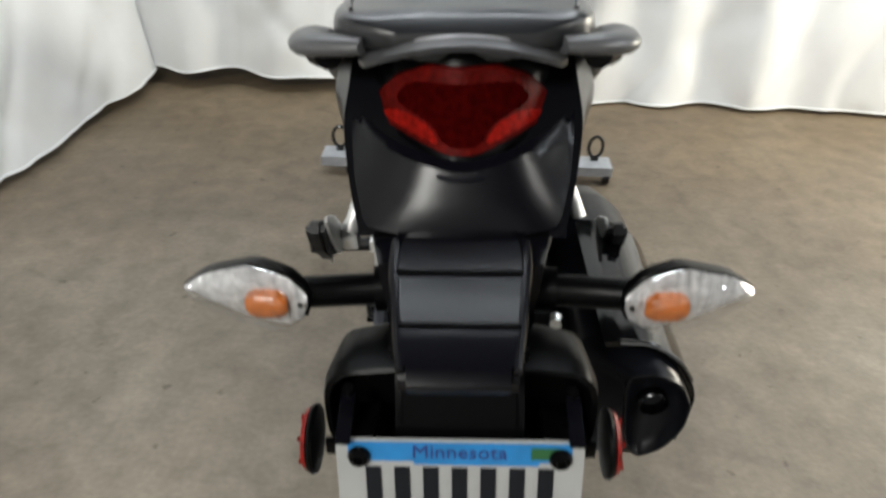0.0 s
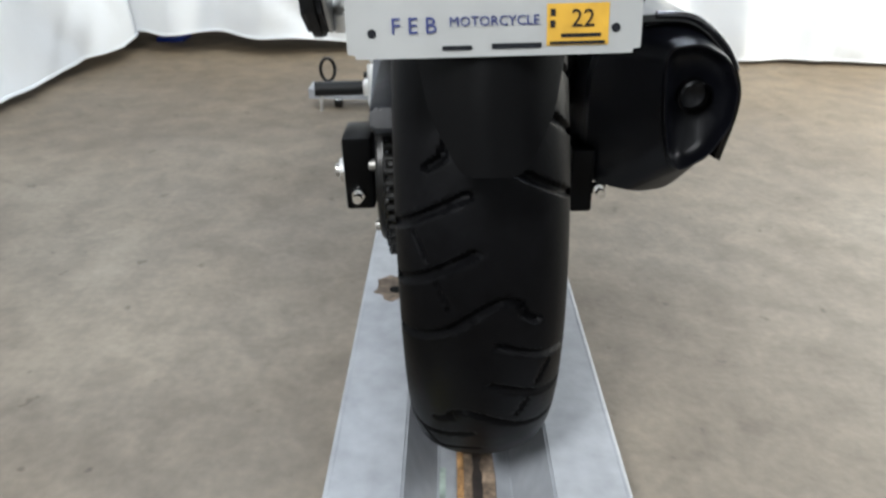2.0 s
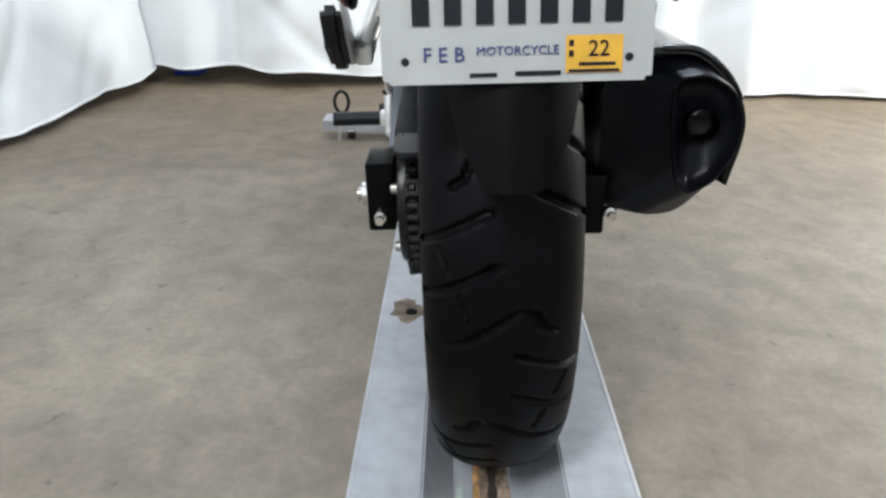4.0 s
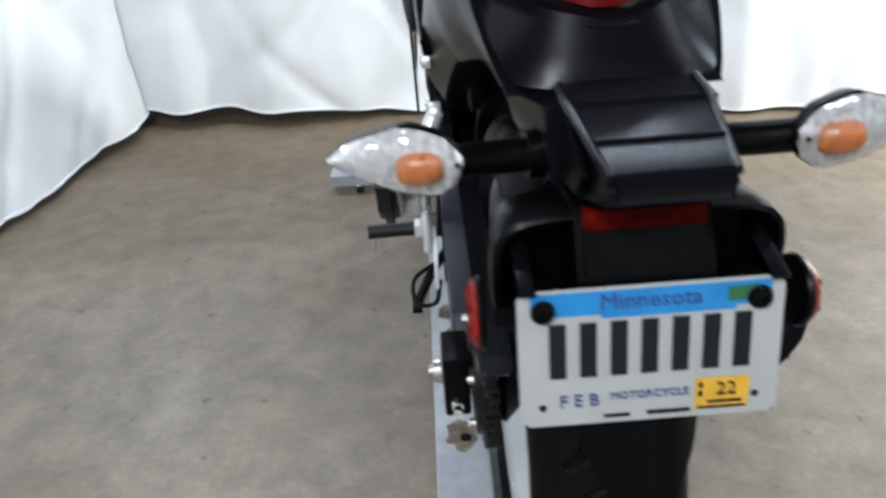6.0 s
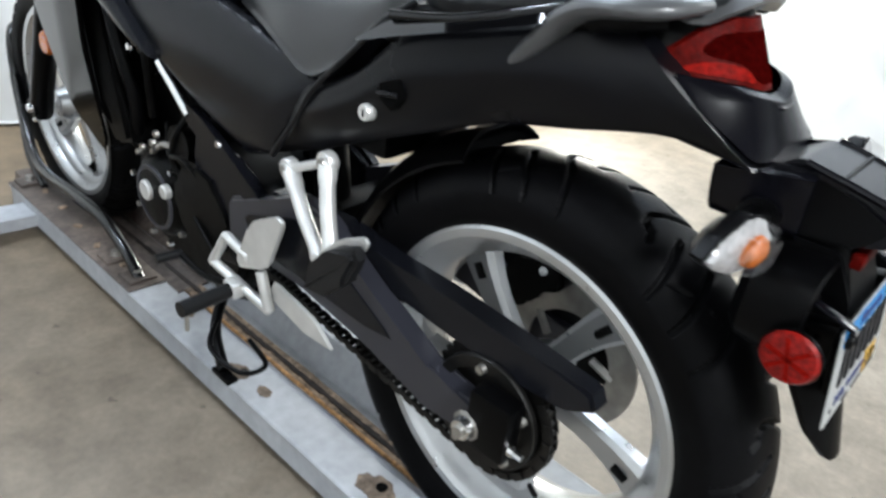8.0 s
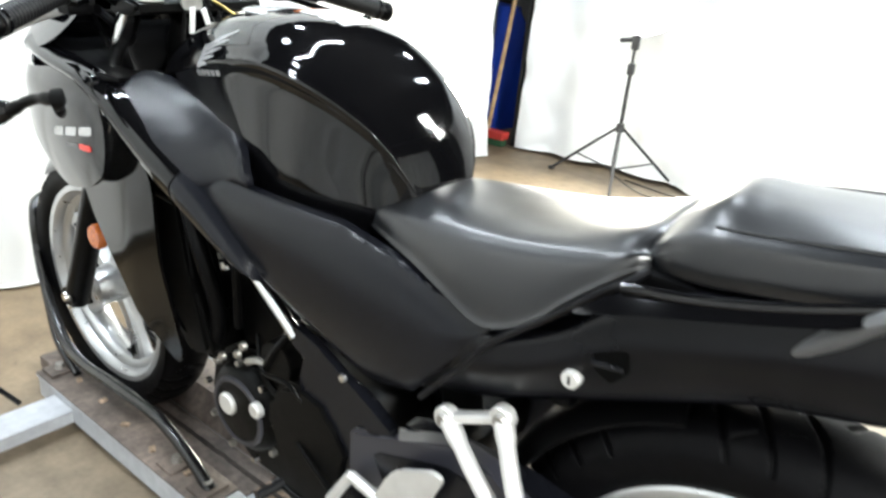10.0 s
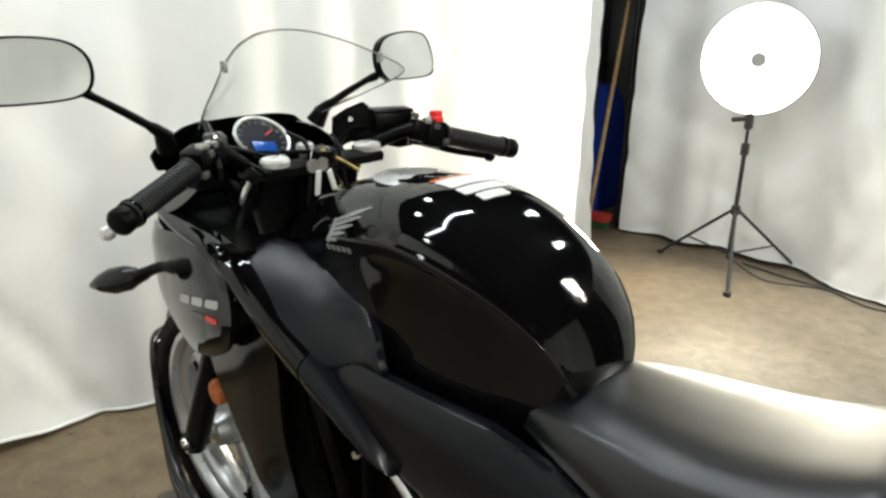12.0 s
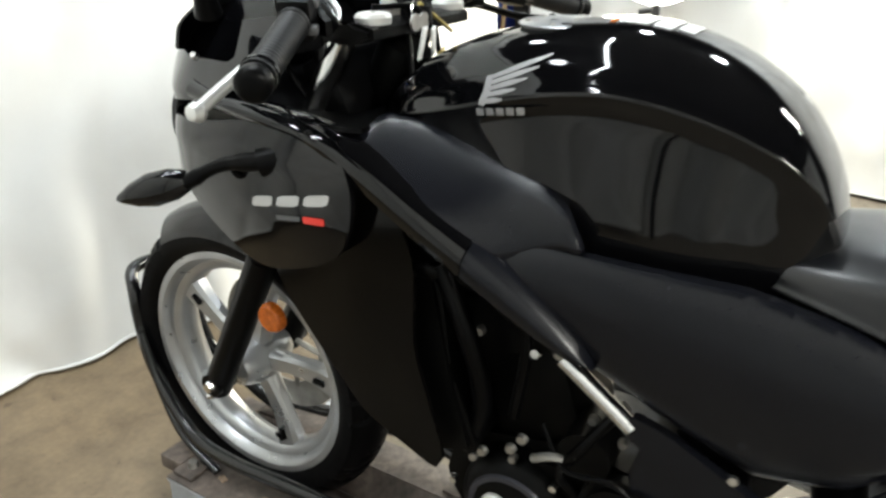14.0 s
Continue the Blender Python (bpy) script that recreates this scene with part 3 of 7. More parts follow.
def studio_lamp(x, y, height, radius, aim, turn=25):
    """A round white diffuser on a three-legged stand."""
    ob = thing("studio_lamp", "lit round white studio lamp on a black tripod stand", "lamp", "studio lamps")
    part("upper_pole", tube([(x, y, 0.62), (x, y, height - radius * 0.98)], 0.008, 10), STAND, ob)
    part("lower_pole", tube([(x, y, 0.07), (x, y, 0.66)], 0.011, 10), STAND, ob)
    part("clamp", box((x, y, 0.64), (0.034, 0.034, 0.06), None, 0.006), STAND, ob)
    part("collar", box((x, y, 0.33), (0.036, 0.036, 0.05), None, 0.006), STAND, ob)
    part("tilt_head", box((x, y, height - radius - 0.02), (0.035, 0.035, 0.10), None, 0.008), STAND, ob)
    part("knob", tube([(x - 0.01, y + 0.02, height - radius - 0.02), (x - 0.01, y + 0.08, height - radius - 0.03)], 0.012, 8), STAND, ob)
    for k in range(3):
        a = radians(turn + 120 * k)
        reach = 0.40
        c, s = math.cos(a), math.sin(a)
        leg = part("leg", tube([(x + 0.015 * c, y + 0.015 * s, 0.33), (x + reach * c, y + reach * s, 0.012)], 0.008, 8), STAND, ob)
        part("foot", box((x + reach * c, y + reach * s, 0.012), (0.03, 0.03, 0.022), None, 0.006), STAND, leg)
        part("brace", tube([(x + 0.012 * c, y + 0.012 * s, 0.10), (x + 0.24 * c, y + 0.24 * s, 0.135)], 0.005, 6), STAND, ob)
    d = Vector(aim) - Vector((x, y, height))
    m = Matrix.Translation((x, y, height)) @ d.to_track_quat("Z", "Y").to_matrix().to_4x4()
    r = radius
    shell = turned([(-0.10, 0.0), (-0.10, 0.06), (-0.06, r * 0.6), (-0.01, r * 0.99), (0.0, r * 1.006), (0.004, r * 1.0), (-0.002, r * 0.97), (-0.05, r * 0.58), (-0.09, 0.05), (-0.09, 0.0)], 48, "z")
    bmesh.ops.transform(shell, matrix=m, verts=shell.verts)
    part("lamp_shell", shell, STAND, ob, "black shell behind the diffuser")
    dish = turned([(0.0, 0.0), (0.0, r * 0.985), (0.012, r * 0.98), (0.03, r * 0.9), (0.05, r * 0.55), (0.056, 0.055), (0.056, 0.0)], 48, "z")
    bmesh.ops.transform(dish, matrix=m, verts=dish.verts)
    part("diffuser", dish, LAMP_GLOW, ob, "glowing white round diffuser")
    cap = turned([(0.05, 0.035), (0.064, 0.034), (0.066, 0.0)], 24, "z")
    bmesh.ops.transform(cap, matrix=m, verts=cap.verts)
    part("centre_cap", cap, PLATE, ob, "small grey cap in the middle of the diffuser")
    return ob


studio_lamp(2.86, 1.50, 1.07, 0.262, (-0.75, 0.1, 1.1), turn=-36)
area_lamp("softbox_light", (2.75, 1.48, 1.08), (0.2, 0.7, 0.6), 0.5, 56, (1.0, 0.90, 0.72), disk=True)


def strip_lamp(x, y, low, high):
    """An upright tube in a black channel on a stand, turned to the motorcycle."""
    ob = thing("strip_lamp", "lit narrow upright strip lamp on a black stand", "lamp")
    d = Vector((0.4 - x, 1.0 - y, 0)).normalized()
    turn = Matrix.Rotation(math.atan2(d.y, d.x), 4, "Z")
    part("pole", tube([(x, y, 0.05), (x, y, low)], 0.010, 10), STAND, ob)
    part("channel", box((x, y, (low + high) / 2), (0.03, 0.075, high - low), turn, 0.004), STAND, ob)
    part("strip", box((x + d.x * 0.018, y + d.y * 0.018, (low + high) / 2), (0.008, 0.035, high - low - 0.04), turn, 0.002), STRIP_GLOW, ob, "glowing warm strip")
    for k in range(3):
        a = radians(15 + 120 * k)
        part("leg", tube([(x, y, 0.35), (x + 0.36 * math.cos(a), y + 0.36 * math.sin(a), 0.012)], 0.008, 8), STAND, ob)
    return ob


def hanging_bulb(x, y, z):
    ob = thing("hanging_bulb", "clear glass bulb hanging on a black cord", "lamp")
    part("cord", tube([(x, y, z + 0.16), (x + 0.02, y, z + 1.0), (x, y, CEILING + 0.02)], 0.004, 6), STAND, ob)
    part("socket", turned([(0.08, 0.0), (0.08, 0.022), (0.15, 0.024), (0.17, 0.012), (0.17, 0.0)], 16, "z", (x, y, z)), STAND, ob)
    part("bulb", turned([(-0.055, 0.0), (-0.05, 0.025), (-0.02, 0.05), (0.02, 0.047), (0.06, 0.026), (0.085, 0.02), (0.085, 0.0)], 20, "z", (x, y, z)), BULB_GLOW, ob)


hanging_bulb(2.5, 0.2, 0.99)

# ceiling tubes in a broken zigzag, round lamps beside them
for a, b in (((-1.30, 1.80, 3.05), (-0.66, 1.39, 3.05)), ((-0.64, 1.37, 3.05), (0.36, 1.46, 3.05)), ((0.39, 1.46, 3.05), (1.12, 1.46, 3.05))):
    ceiling_light(a, b)
for x, y, r, watts in ((0.75, 2.30, 0.075, 8), (-0.45, 2.10, 0.075, 5), (-1.6, 1.75, 0.075, 5), (2.55, 1.30, 0.06, 8), (2.45, 0.20, 0.13, 24)):
    pendant(x, y, 2.95, r, watts)
studio_lamp(-0.80, -1.98, 2.1, 0.272, (0.4, 1.0, 0.6))
strip_lamp(2.4, -1.2, 1.9, 2.6)
area_lamp("rear_lamp_light", (-0.75, -1.8, 2.1), (0.0, 0.7, 0.3), 0.5, 54, WARM, disk=True)
area_lamp("strip_lamp_light", (2.32, -1.12, 2.25), (0.4, 1.2, 0.6), 0.12, 34, WARM, size_y=0.7)


# ---------------------------------------------------------------- behind the gap in the curtains
def storeroom():
    tub = thing("storage_bin", "tall blue plastic sheet and bin behind the curtain gap", "bin")
    bm = bmesh.new()
    rings = []
    for k, (z, s) in enumerate(((0.0, 0.20), (0.25, 0.22), (0.5, 0.21), (0.75, 0.2), (0.84, 0.15), (0.86, 0.02))):
        ring = []
        for i in range(28):
            a = 2 * math.pi * i / 28
            w = 1 + 0.12 * math.sin(5 * a + k) + 0.06 * math.sin(11 * a + 2 * k)
            ring.append((3.62 + s * w * math.cos(a), 2.88 + s * w * math.sin(a), z))
        rings.append(ring)
    grid_faces(bm, rings)
    part("body", bm, BLUE_TARP, tub)
    rack = thing("storage_rack", "dark steel rack with bags in the unlit storeroom", "shelf")
    for x, y in ((3.5, 3.2), (4.2, 3.2), (3.5, 3.7), (4.2, 3.7)):
        part("post", box((x, y, 1.1), (0.04, 0.04, 2.2)), STAND, rack)
    for z in (0.95, 1.5, 2.1):
        part("shelf", box((3.85, 3.45, z), (0.78, 0.54, 0.03)), STAND, rack)
    for x, z, s in ((3.62, 1.12, 0.14), (3.9, 1.14, 0.16), (3.75, 1.66, 0.13)):
        bag = turned([(-s, 0.0), (-s, s * 0.8), (-s * 0.3, s * 1.1), (s * 0.5, s * 0.8), (s, s * 0.3), (s, 0)], 16, "z", (x, 3.4, z))
        whole("storage_bag", bag, ENGINE, "crumpled black bag on the storeroom rack", "bag", "bags on the rack")
    broom = thing("broom", "wooden broom handle leaning in the curtain gap", "broom")
    part("handle", tube([(3.12, 2.52, 0.09), (3.36, 2.50, 1.65)], 0.014, 10), WOOD, broom)
    part("brush_head", box((3.11, 2.52, 0.07), (0.09, 0.30, 0.05), None, 0.01), RED_PLAIN, broom, "red broom head")
    part("bristles", box((3.11, 2.52, 0.024), (0.06, 0.28, 0.046), None, 0.004), GREEN_PLAIN, broom)


storeroom()


post = thing("blue_post", "blue painted post standing on the floor behind the lifted curtain hem", "post")
part("shaft", box((-1.20, 2.30, 0.21), (0.07, 0.07, 0.42), None, 0.006), BLUE_TARP, post)
part("foot", box((-1.20, 2.30, 0.008), (0.11, 0.11, 0.016), None, 0.003), BLUE_TARP, post)


def cable(points, name="cable"):
    whole(name, tube(points, 0.004, 6, 8), STAND, "thin black lamp cable lying on the concrete floor", "cable", "lamp cables")


cable([(2.96, 1.55, 0.05), (2.86, 1.3, 0.005), (2.95, 1.05, 0.005), (2.84, 0.8, 0.005), (2.95, 0.5, 0.005), (2.80, 0.1, 0.005), (2.9, -0.6, 0.005)])
cable([(3.06, 1.5, 0.005), (2.98, 1.15, 0.005), (3.02, 0.7, 0.005), (2.92, 0.2, 0.005), (3.0, -0.9, 0.005)])


# ---------------------------------------------------------------- the rolling dolly
def dolly():
    ob = thing("motorcycle_dolly", "grey painted steel motorcycle dolly on small casters, worn and stained", "dolly")
    y0, y1 = -0.46, 1.50
    # channel with two flat rails and sloping inner walls
    outline = [(-0.164, 0.026), (-0.164, 0.085), (-0.088, 0.085), (-0.052, 0.026), (0.03, 0.026), (0.066, 0.085), (0.141, 0.085), (0.141, 0.026),
               (0.137, 0.026), (0.137, 0.081), (0.068, 0.081), (0.034, 0.021), (-0.056, 0.021), (-0.090, 0.081), (-0.160, 0.081), (-0.160, 0.026)]
    bm = bmesh.new()
    grid_faces(bm, [[(x, y, z) for x, z in outline] for y in (y0, y1)])
    bmesh.ops.bevel(bm, geom=[e for e in bm.edges if abs(e.verts[0].co.y - e.verts[1].co.y) > 1], offset=0.002, segments=2, affect="EDGES")
    part("channel", bm, DOLLY, ob)
    for x in (-0.1635, 0.1405):
        part("rolled_edge", tube([(x, y0, 0.0805), (x, y1, 0.0805)], 0.005, 10), DOLLY, ob)
    rnd = random.Random(4)
    bm = bmesh.new()
    rings = []
    for k in range(140):
        y = y0 + 0.01 + k * 0.0138
        a, b = 0.003 * noise.noise(Vector((y * 9, 0, 0))) + rnd.uniform(-0.0006, 0.0006), 0.003 * noise.noise(Vector((y * 9, 5, 0))) + rnd.uniform(-0.0006, 0.0006)
        h = 0.030 + 0.0012 * noise.noise(Vector((y * 14, 9, 0)))
        rings.append([(-0.030 + a, y, 0.0255), (-0.029 + a, y, h), (-0.016, y, h + rnd.uniform(-0.001, 0.001)), (-0.002, y, h), (0.011 + b, y, h), (0.012 + b, y, 0.0255)])
    grid_faces(bm, rings)
    part("rusty_strip", bm, RUST, ob, "flaking rusty strip along the channel floor")
    bm = bmesh.new()
    rings = []
    for k in range(190):
        y = y0 + 0.012 + k * 0.0101
        a, b = (0.0022 * noise.noise(Vector((y * 30, q, 0))) + rnd.uniform(-0.0011, 0.0011) for q in (2, 7))
        rings.append([(-0.0135 + a, y, 0.0275), (-0.013 + a, y, 0.0325), (-0.003 + b, y, 0.0325), (-0.0025 + b, y, 0.0275)])
    grid_faces(bm, rings)
    part("slot", bm, SLOT, ob, "ragged dark slot in the channel floor")
    part("bare_edge", tube([(-0.0275, y0 + 0.01, 0.0285), (-0.0265, 0.1, 0.0288), (-0.0275, 0.8, 0.0285)], 0.0042, 8), RUST_ORANGE, ob, "orange rust along the slot edge")
    part("scuff", box((-0.047, -0.30, 0.0265), (0.007, 0.3, 0.0012)), SCUFF_GREEN, ob, "faint green scuff")
    # cross beam with casters and lashing rings
    for y in (1.385, -0.40):
        beam = [(-0.042, 0.03), (-0.042, 0.060), (0.042, 0.060), (0.042, 0.03), (0.038, 0.03), (0.038, 0.056), (-0.038, 0.056), (-0.038, 0.03)]
        for x0, x1 in ((-0.462, -0.1645), (0.1415, 0.445)):
            bm = bmesh.new()
            grid_faces(bm, [[(x, y + v, z) for v, z in beam] for x in (x0, x1)])
            part("cross_beam", bm, DOLLY, ob)
        for x in (-0.41, 0.395):
            ring = part("lashing_ring", tube([(x + 0.022 * math.cos(a), y + 0.018, 0.104 + 0.034 * math.sin(a)) for a in (2 * math.pi * k / 12 for k in range(13))], 0.0055, 8, 2), TUBE, ob, "black oval lashing ring")
            part("ring_base", box((x, y + 0.018, 0.064), (0.024, 0.02, 0.012), None, 0.003), TUBE, ring)
            caster = part("caster_fork", box((x + 0.035, y - 0.01, 0.046), (0.034, 0.03, 0.018), None, 0.004), DULL_STEEL, ob)
            part("caster_wheel", turned([(-0.011, 0.0), (-0.011, 0.017), (-0.009, 0.021), (0.009, 0.021), (0.011, 0.017), (0.011, 0.0)], 20, "x", (x + 0.035, y - 0.025, 0.021)), TUBE, caster)
    # release lever
    part("lever", tube([(-0.235, 1.43, 0.068), (-0.262, 1.475, 0.10), (-0.288, 1.495, 0.12)], 0.006, 8), TUBE, ob, "black bent lever")
    # worn plate and slotted bracket at the wheel chock
    part("chock_plate", box((-0.128, 1.18, 0.088), (0.082, 0.64, 0.005), None, 0.0015), DOLLY_DARK, ob, "dark worn steel plate")
    part("chock_plate", box((0.104, 1.18, 0.088), (0.082, 0.64, 0.005), None, 0.0015), DOLLY_DARK, ob)
    for x in (-0.128, 0.104):
        for y in (1.47, 1.0, 0.9):
            br = part("bracket", box((x, y, 0.094), (0.06, 0.05, 0.007), None, 0.002), DOLLY_DARK, ob)
            part("nut", bolt((x, y, 0.0975), (0, 0, 1), 0.011, 0.012), DULL_STEEL, br)
    # dark sheets add the shade under the front wheel to the channel's rust
    part("chock_floor", box((-0.011, 1.19, 0.029), (0.078, 0.60, 0.005), None, 0.001), DOLLY_DARK, ob, "stained channel floor under the front wheel, darkened for the shade there")
    for x, turn in ((-0.0695, 58.6), (0.0475, -58.6)):
        part("chock_rust_shade", box((x, 1.19, 0.0585), (0.066, 0.60, 0.004), Matrix.Rotation(radians(turn), 4, "Y"), 0.001), DOLLY_DARK, ob)
    for k in range(5):
        part("grit", box((-0.128 + 0.01 * math.sin(5 * k), 0.96 + 0.11 * k, 0.0925), (0.018, 0.012, 0.005), Matrix.Rotation(k * 1.1, 4, "Z"), 0.002), RUST, ob)
    part("cross_plate", box((-0.012, 1.535, 0.075), (0.24, 0.06, 0.03), None, 0.003), DOLLY_DARK, ob)
    # wheel chock hoops
    hoop = [(-0.128, 0.89, 0.09), (-0.128, 0.95, 0.13), (-0.126, 1.06, 0.165), (-0.122, 1.22, 0.158), (-0.115, 1.38, 0.142), (-0.10, 1.50, 0.15), (-0.078, 1.615, 0.24), (-0.07, 1.65, 0.32), (-0.066, 1.66, 0.40), (-0.04, 1.69, 0.432)]
    full = hoop + [(-0.02 - x, y, z) for x, y, z in hoop[::-1]]
    part("wheel_hoop", tube(full, 0.0125, 14, 6), TUBE, ob, "glossy black bent tube hoop round the front wheel")
    inner = [(-0.112, 1.42, 0.095), (-0.105, 1.52, 0.14), (-0.085, 1.60, 0.22), (-0.078, 1.64, 0.32)]
    part("hoop_brace", tube(inner, 0.009, 10, 6), TUBE, ob)
    part("hoop_brace", tube([(-0.02 - x, y, z) for x, y, z in inner], 0.009, 10, 6), TUBE, ob)
    # bolt holes with stains, a warning tag
    for x, y, s in ((-0.128, 0.155, 1.0), (-0.135, 0.515, 0.8), (-0.13, 0.44, 0.5), (0.108, 0.155, 1.0), (-0.11, 0.73, 0.5)):
        bm = bmesh.new()
        pts = []
        for k in range(40):
            a = 2 * math.pi * k / 40
            w = 1 + 0.28 * noise.noise(Vector((1.3 * math.cos(a) + x * 40, 1.3 * math.sin(a) + y * 17, 0))) + 0.25 * noise.noise(Vector((3 * math.cos(a), 4 * math.sin(a), y * 9)))
            pts.append((x + s * 0.022 * w * math.cos(a), y + s * 0.034 * w * math.sin(a)))
        grid_faces(bm, [[(px, py, z) for px, py in pts] for z in (0.0835, 0.0858)])
        st = part("oil_stain", bm, SOOT, ob, "brown oily stain round a bolt hole")
        if s > 0.6:
            part("bolt_hole", turned([(0.0835, 0.0), (0.0835, 0.011 * s), (0.0868, 0.009 * s), (0.0866, 0.0)], 14, "z", (x + 0.008, y - 0.006, 0)), ENGINE, st)
    part("warning_tag", box((-0.121, -0.316, 0.0865), (0.062, 0.052, 0.001)), YELLOW_TAG, ob, "yellow warning tag")
    for k in range(3):
        part("tag_line", box((-0.118, -0.302 - 0.009 * k, 0.0874), (0.04, 0.003, 0.0006)), PLATE_INK, ob)
    return ob


dolly()


# ---------------------------------------------------------------- the motorcycle: upright in its own frame, leaning a little on the dolly
def sheet(outline, place, thick=(0, 0.004, 0), step=0.02, ratio=0.12, times=2):
    """A curved sheet: an outline in (u, v), every point laid at place(u, v), thickened along a direction."""
    bm = bmesh.new()
    pts = rounded(outline, ratio, times) if times else [Vector(p) for p in outline]
    bm.faces.new([bm.verts.new((p[0], p[1], 0)) for p in pts])
    for axis in (0, 1):
        lo, hi = min(p[axis] for p in pts), max(p[axis] for p in pts)
        n = int((hi - lo) / step)
        for k in range(1, n + 1):
            co, no = [0, 0, 0], [0, 0, 0]
            co[axis], no[axis] = lo + k * (hi - lo) / (n + 1), 1
            bmesh.ops.bisect_plane(bm, geom=bm.verts[:] + bm.edges[:] + bm.faces[:], plane_co=co, plane_no=no)
    for v in bm.verts:
        v.co = Vector(place(v.co.x, v.co.y))
    made = bmesh.ops.extrude_face_region(bm, geom=bm.faces[:])
    for v in [g for g in made["geom"] if isinstance(g, bmesh.types.BMVert)]:
        v.co += Vector(thick)
    return bm


def slab(outline, x0, x1, bevel=0.004, ratio=0.1, times=1):
    """A flat piece: an outline in (y, z) between two planes of x, with eased edges."""
    bm = bmesh.new()
    pts = rounded(outline, ratio, times) if times else [Vector(p) for p in outline]
    grid_faces(bm, [[(x, p[0], p[1]) for p in pts] for x in (x0, x1)])
    if bevel:
        bmesh.ops.bevel(bm, geom=[e for e in bm.edges if abs(e.verts[0].co.x - e.verts[1].co.x) < 1e-6], offset=bevel, segments=2, affect="EDGES")
    return bm


def bowed(*rows):
    """A smooth depth over (y, z): the quadratic that lies nearest to rows of (y, z, x)."""
    a = np.array([[1, y, z, y * y, y * z, z * z] for y, z, x in rows])
    k = np.linalg.lstsq(a, np.array([r[2] for r in rows]), rcond=1e-4)[0]
    return lambda y, z: float(k[0] + k[1] * y + k[2] * z + k[3] * y * y + k[4] * y * z + k[5] * z * z)


def mirrored(bm):
    for v in bm.verts:
        v.co.x = -v.co.x
    bmesh.ops.reverse_faces(bm, faces=bm.faces)
    return bm


BIKE = thing("motorcycle", "black sport motorcycle with a half fairing, leaning on a dolly", "motorcycle", m=pose(0.001, 0, -0.022, 0, -2.58, 0))
REAR, FRONT = Vector((0, 0, 0.363)), Vector((0, 1.38, 0.342))


def tyre(centre, radius, width, bead, segments, across, parent, seedshift):
    """A tyre with a round crown whose sipes are sunk into the tread."""
    h = width / 2
    prof = [(-h * 0.76, bead), (-h * 0.93, bead + 0.018), (-h, bead + 0.04), (-h * 0.97, radius - 0.034), (-h * 0.8, radius - 0.017), (-h * 0.5, radius - 0.0055), (0, radius),
            (h * 0.5, radius - 0.0055), (h * 0.8, radius - 0.017), (h * 0.97, radius - 0.034), (h, bead + 0.04), (h * 0.93, bead + 0.018), (h * 0.76, bead)]
    line = [(p.x, p.z) for p in spline([(u, 0, r) for u, r in prof], across)]
    # grooves (share of the half width, degrees round the axle) of one repeat; the other side carries them mirrored, half a repeat on
    wavy = [(0.60, 1.0), (0.46, 0.0), (0.37, -2.3), (0.20, -2.8), (0.0, -1.6), (-0.39, 2.0), (-0.97, 5.3)]
    grooves = [(wavy, 0.0040), ([(-0.17, -17.7), (-0.97, -13.2)], 0.0042), ([(-0.10, -9.8), (-0.97, -4.2)], 0.0042), ([(-0.78, -12.6), (-0.64, -8.5)], 0.0018), ([(-0.54, -5.2), (-0.40, -0.9)], 0.0018)]
    period, half = 45.0, 22.5
    us = np.array([u for u, r in line])
    degs = (np.arange(segments) * 360.0 / segments + seedshift) % period
    dip = np.zeros((segments, len(us)))
    for sign, shift in ((1, 0.0), (-1, half)):
        for pts, wide in grooves:
            for (s0, t0), (s1, t1) in zip(pts, pts[1:]):
                for turn in (-period, 0.0, period, 2 * period):
                    ax, ay, bx, by = sign * s0 * h, radians(t0 + shift + turn) * radius, sign * s1 * h, radians(t1 + shift + turn) * radius
                    px, py = us[None, :], np.radians(degs)[:, None] * radius
                    f = np.clip(((px - ax) * (bx - ax) + (py - ay) * (by - ay)) / ((bx - ax) ** 2 + (by - ay) ** 2), 0, 1)
                    gap = np.hypot(px - ax - f * (bx - ax), py - ay - f * (by - ay))
                    dip = np.maximum(dip, np.clip((wide - gap) / (0.5 * wide), 0, 1) * min(0.006, wide * 1.5))
    dip *= np.array([r > radius - 0.04 for u, r in line])[None, :]
    bm = bmesh.new()
    rings = []
    for k in range(segments):
        a = 2 * math.pi * k / segments
        rings.append([centre + Vector((u * (1 - dip[k, i] * 4), (r - dip[k, i]) * math.cos(a), (r - dip[k, i]) * math.sin(a))) for i, (u, r) in enumerate(line)])
    vs = [[bm.verts.new(p) for p in ring] for ring in rings]
    for k in range(segments):
        a, b = vs[k], vs[(k + 1) % segments]
        for i in range(across - 1):
            bm.faces.new((a[i], a[i + 1], b[i + 1], b[i]))
    return part("tyre", bm, RUBBER, parent, "black treaded tyre")


def spoke_bm(centre, angle, inner, outer, w0, w1, thick, lean):
    bm = bmesh.new()
    rings = []
    for k in range(7):
        f = k / 6
        r = inner + (outer - inner) * f
        w = w0 + (w1 - w0) * f ** 1.6 - 0.008 * math.sin(math.pi * f)
        t = thick * (1 - 0.25 * math.sin(math.pi * f))
        a = angle + lean * f * f
        ring = []
        for s, d in ((-1, -0.55), (-0.7, -1), (0.7, -1), (1, -0.55), (1, 0.55), (0.7, 1), (-0.7, 1), (-1, 0.55)):
            c, sn = math.cos(a), math.sin(a)
            ring.append(centre + Vector((d * t / 2, r * c - s * w / 2 * sn, r * sn + s * w / 2 * c)))
        rings.append(ring)
    grid_faces(bm, rings)
    return bm


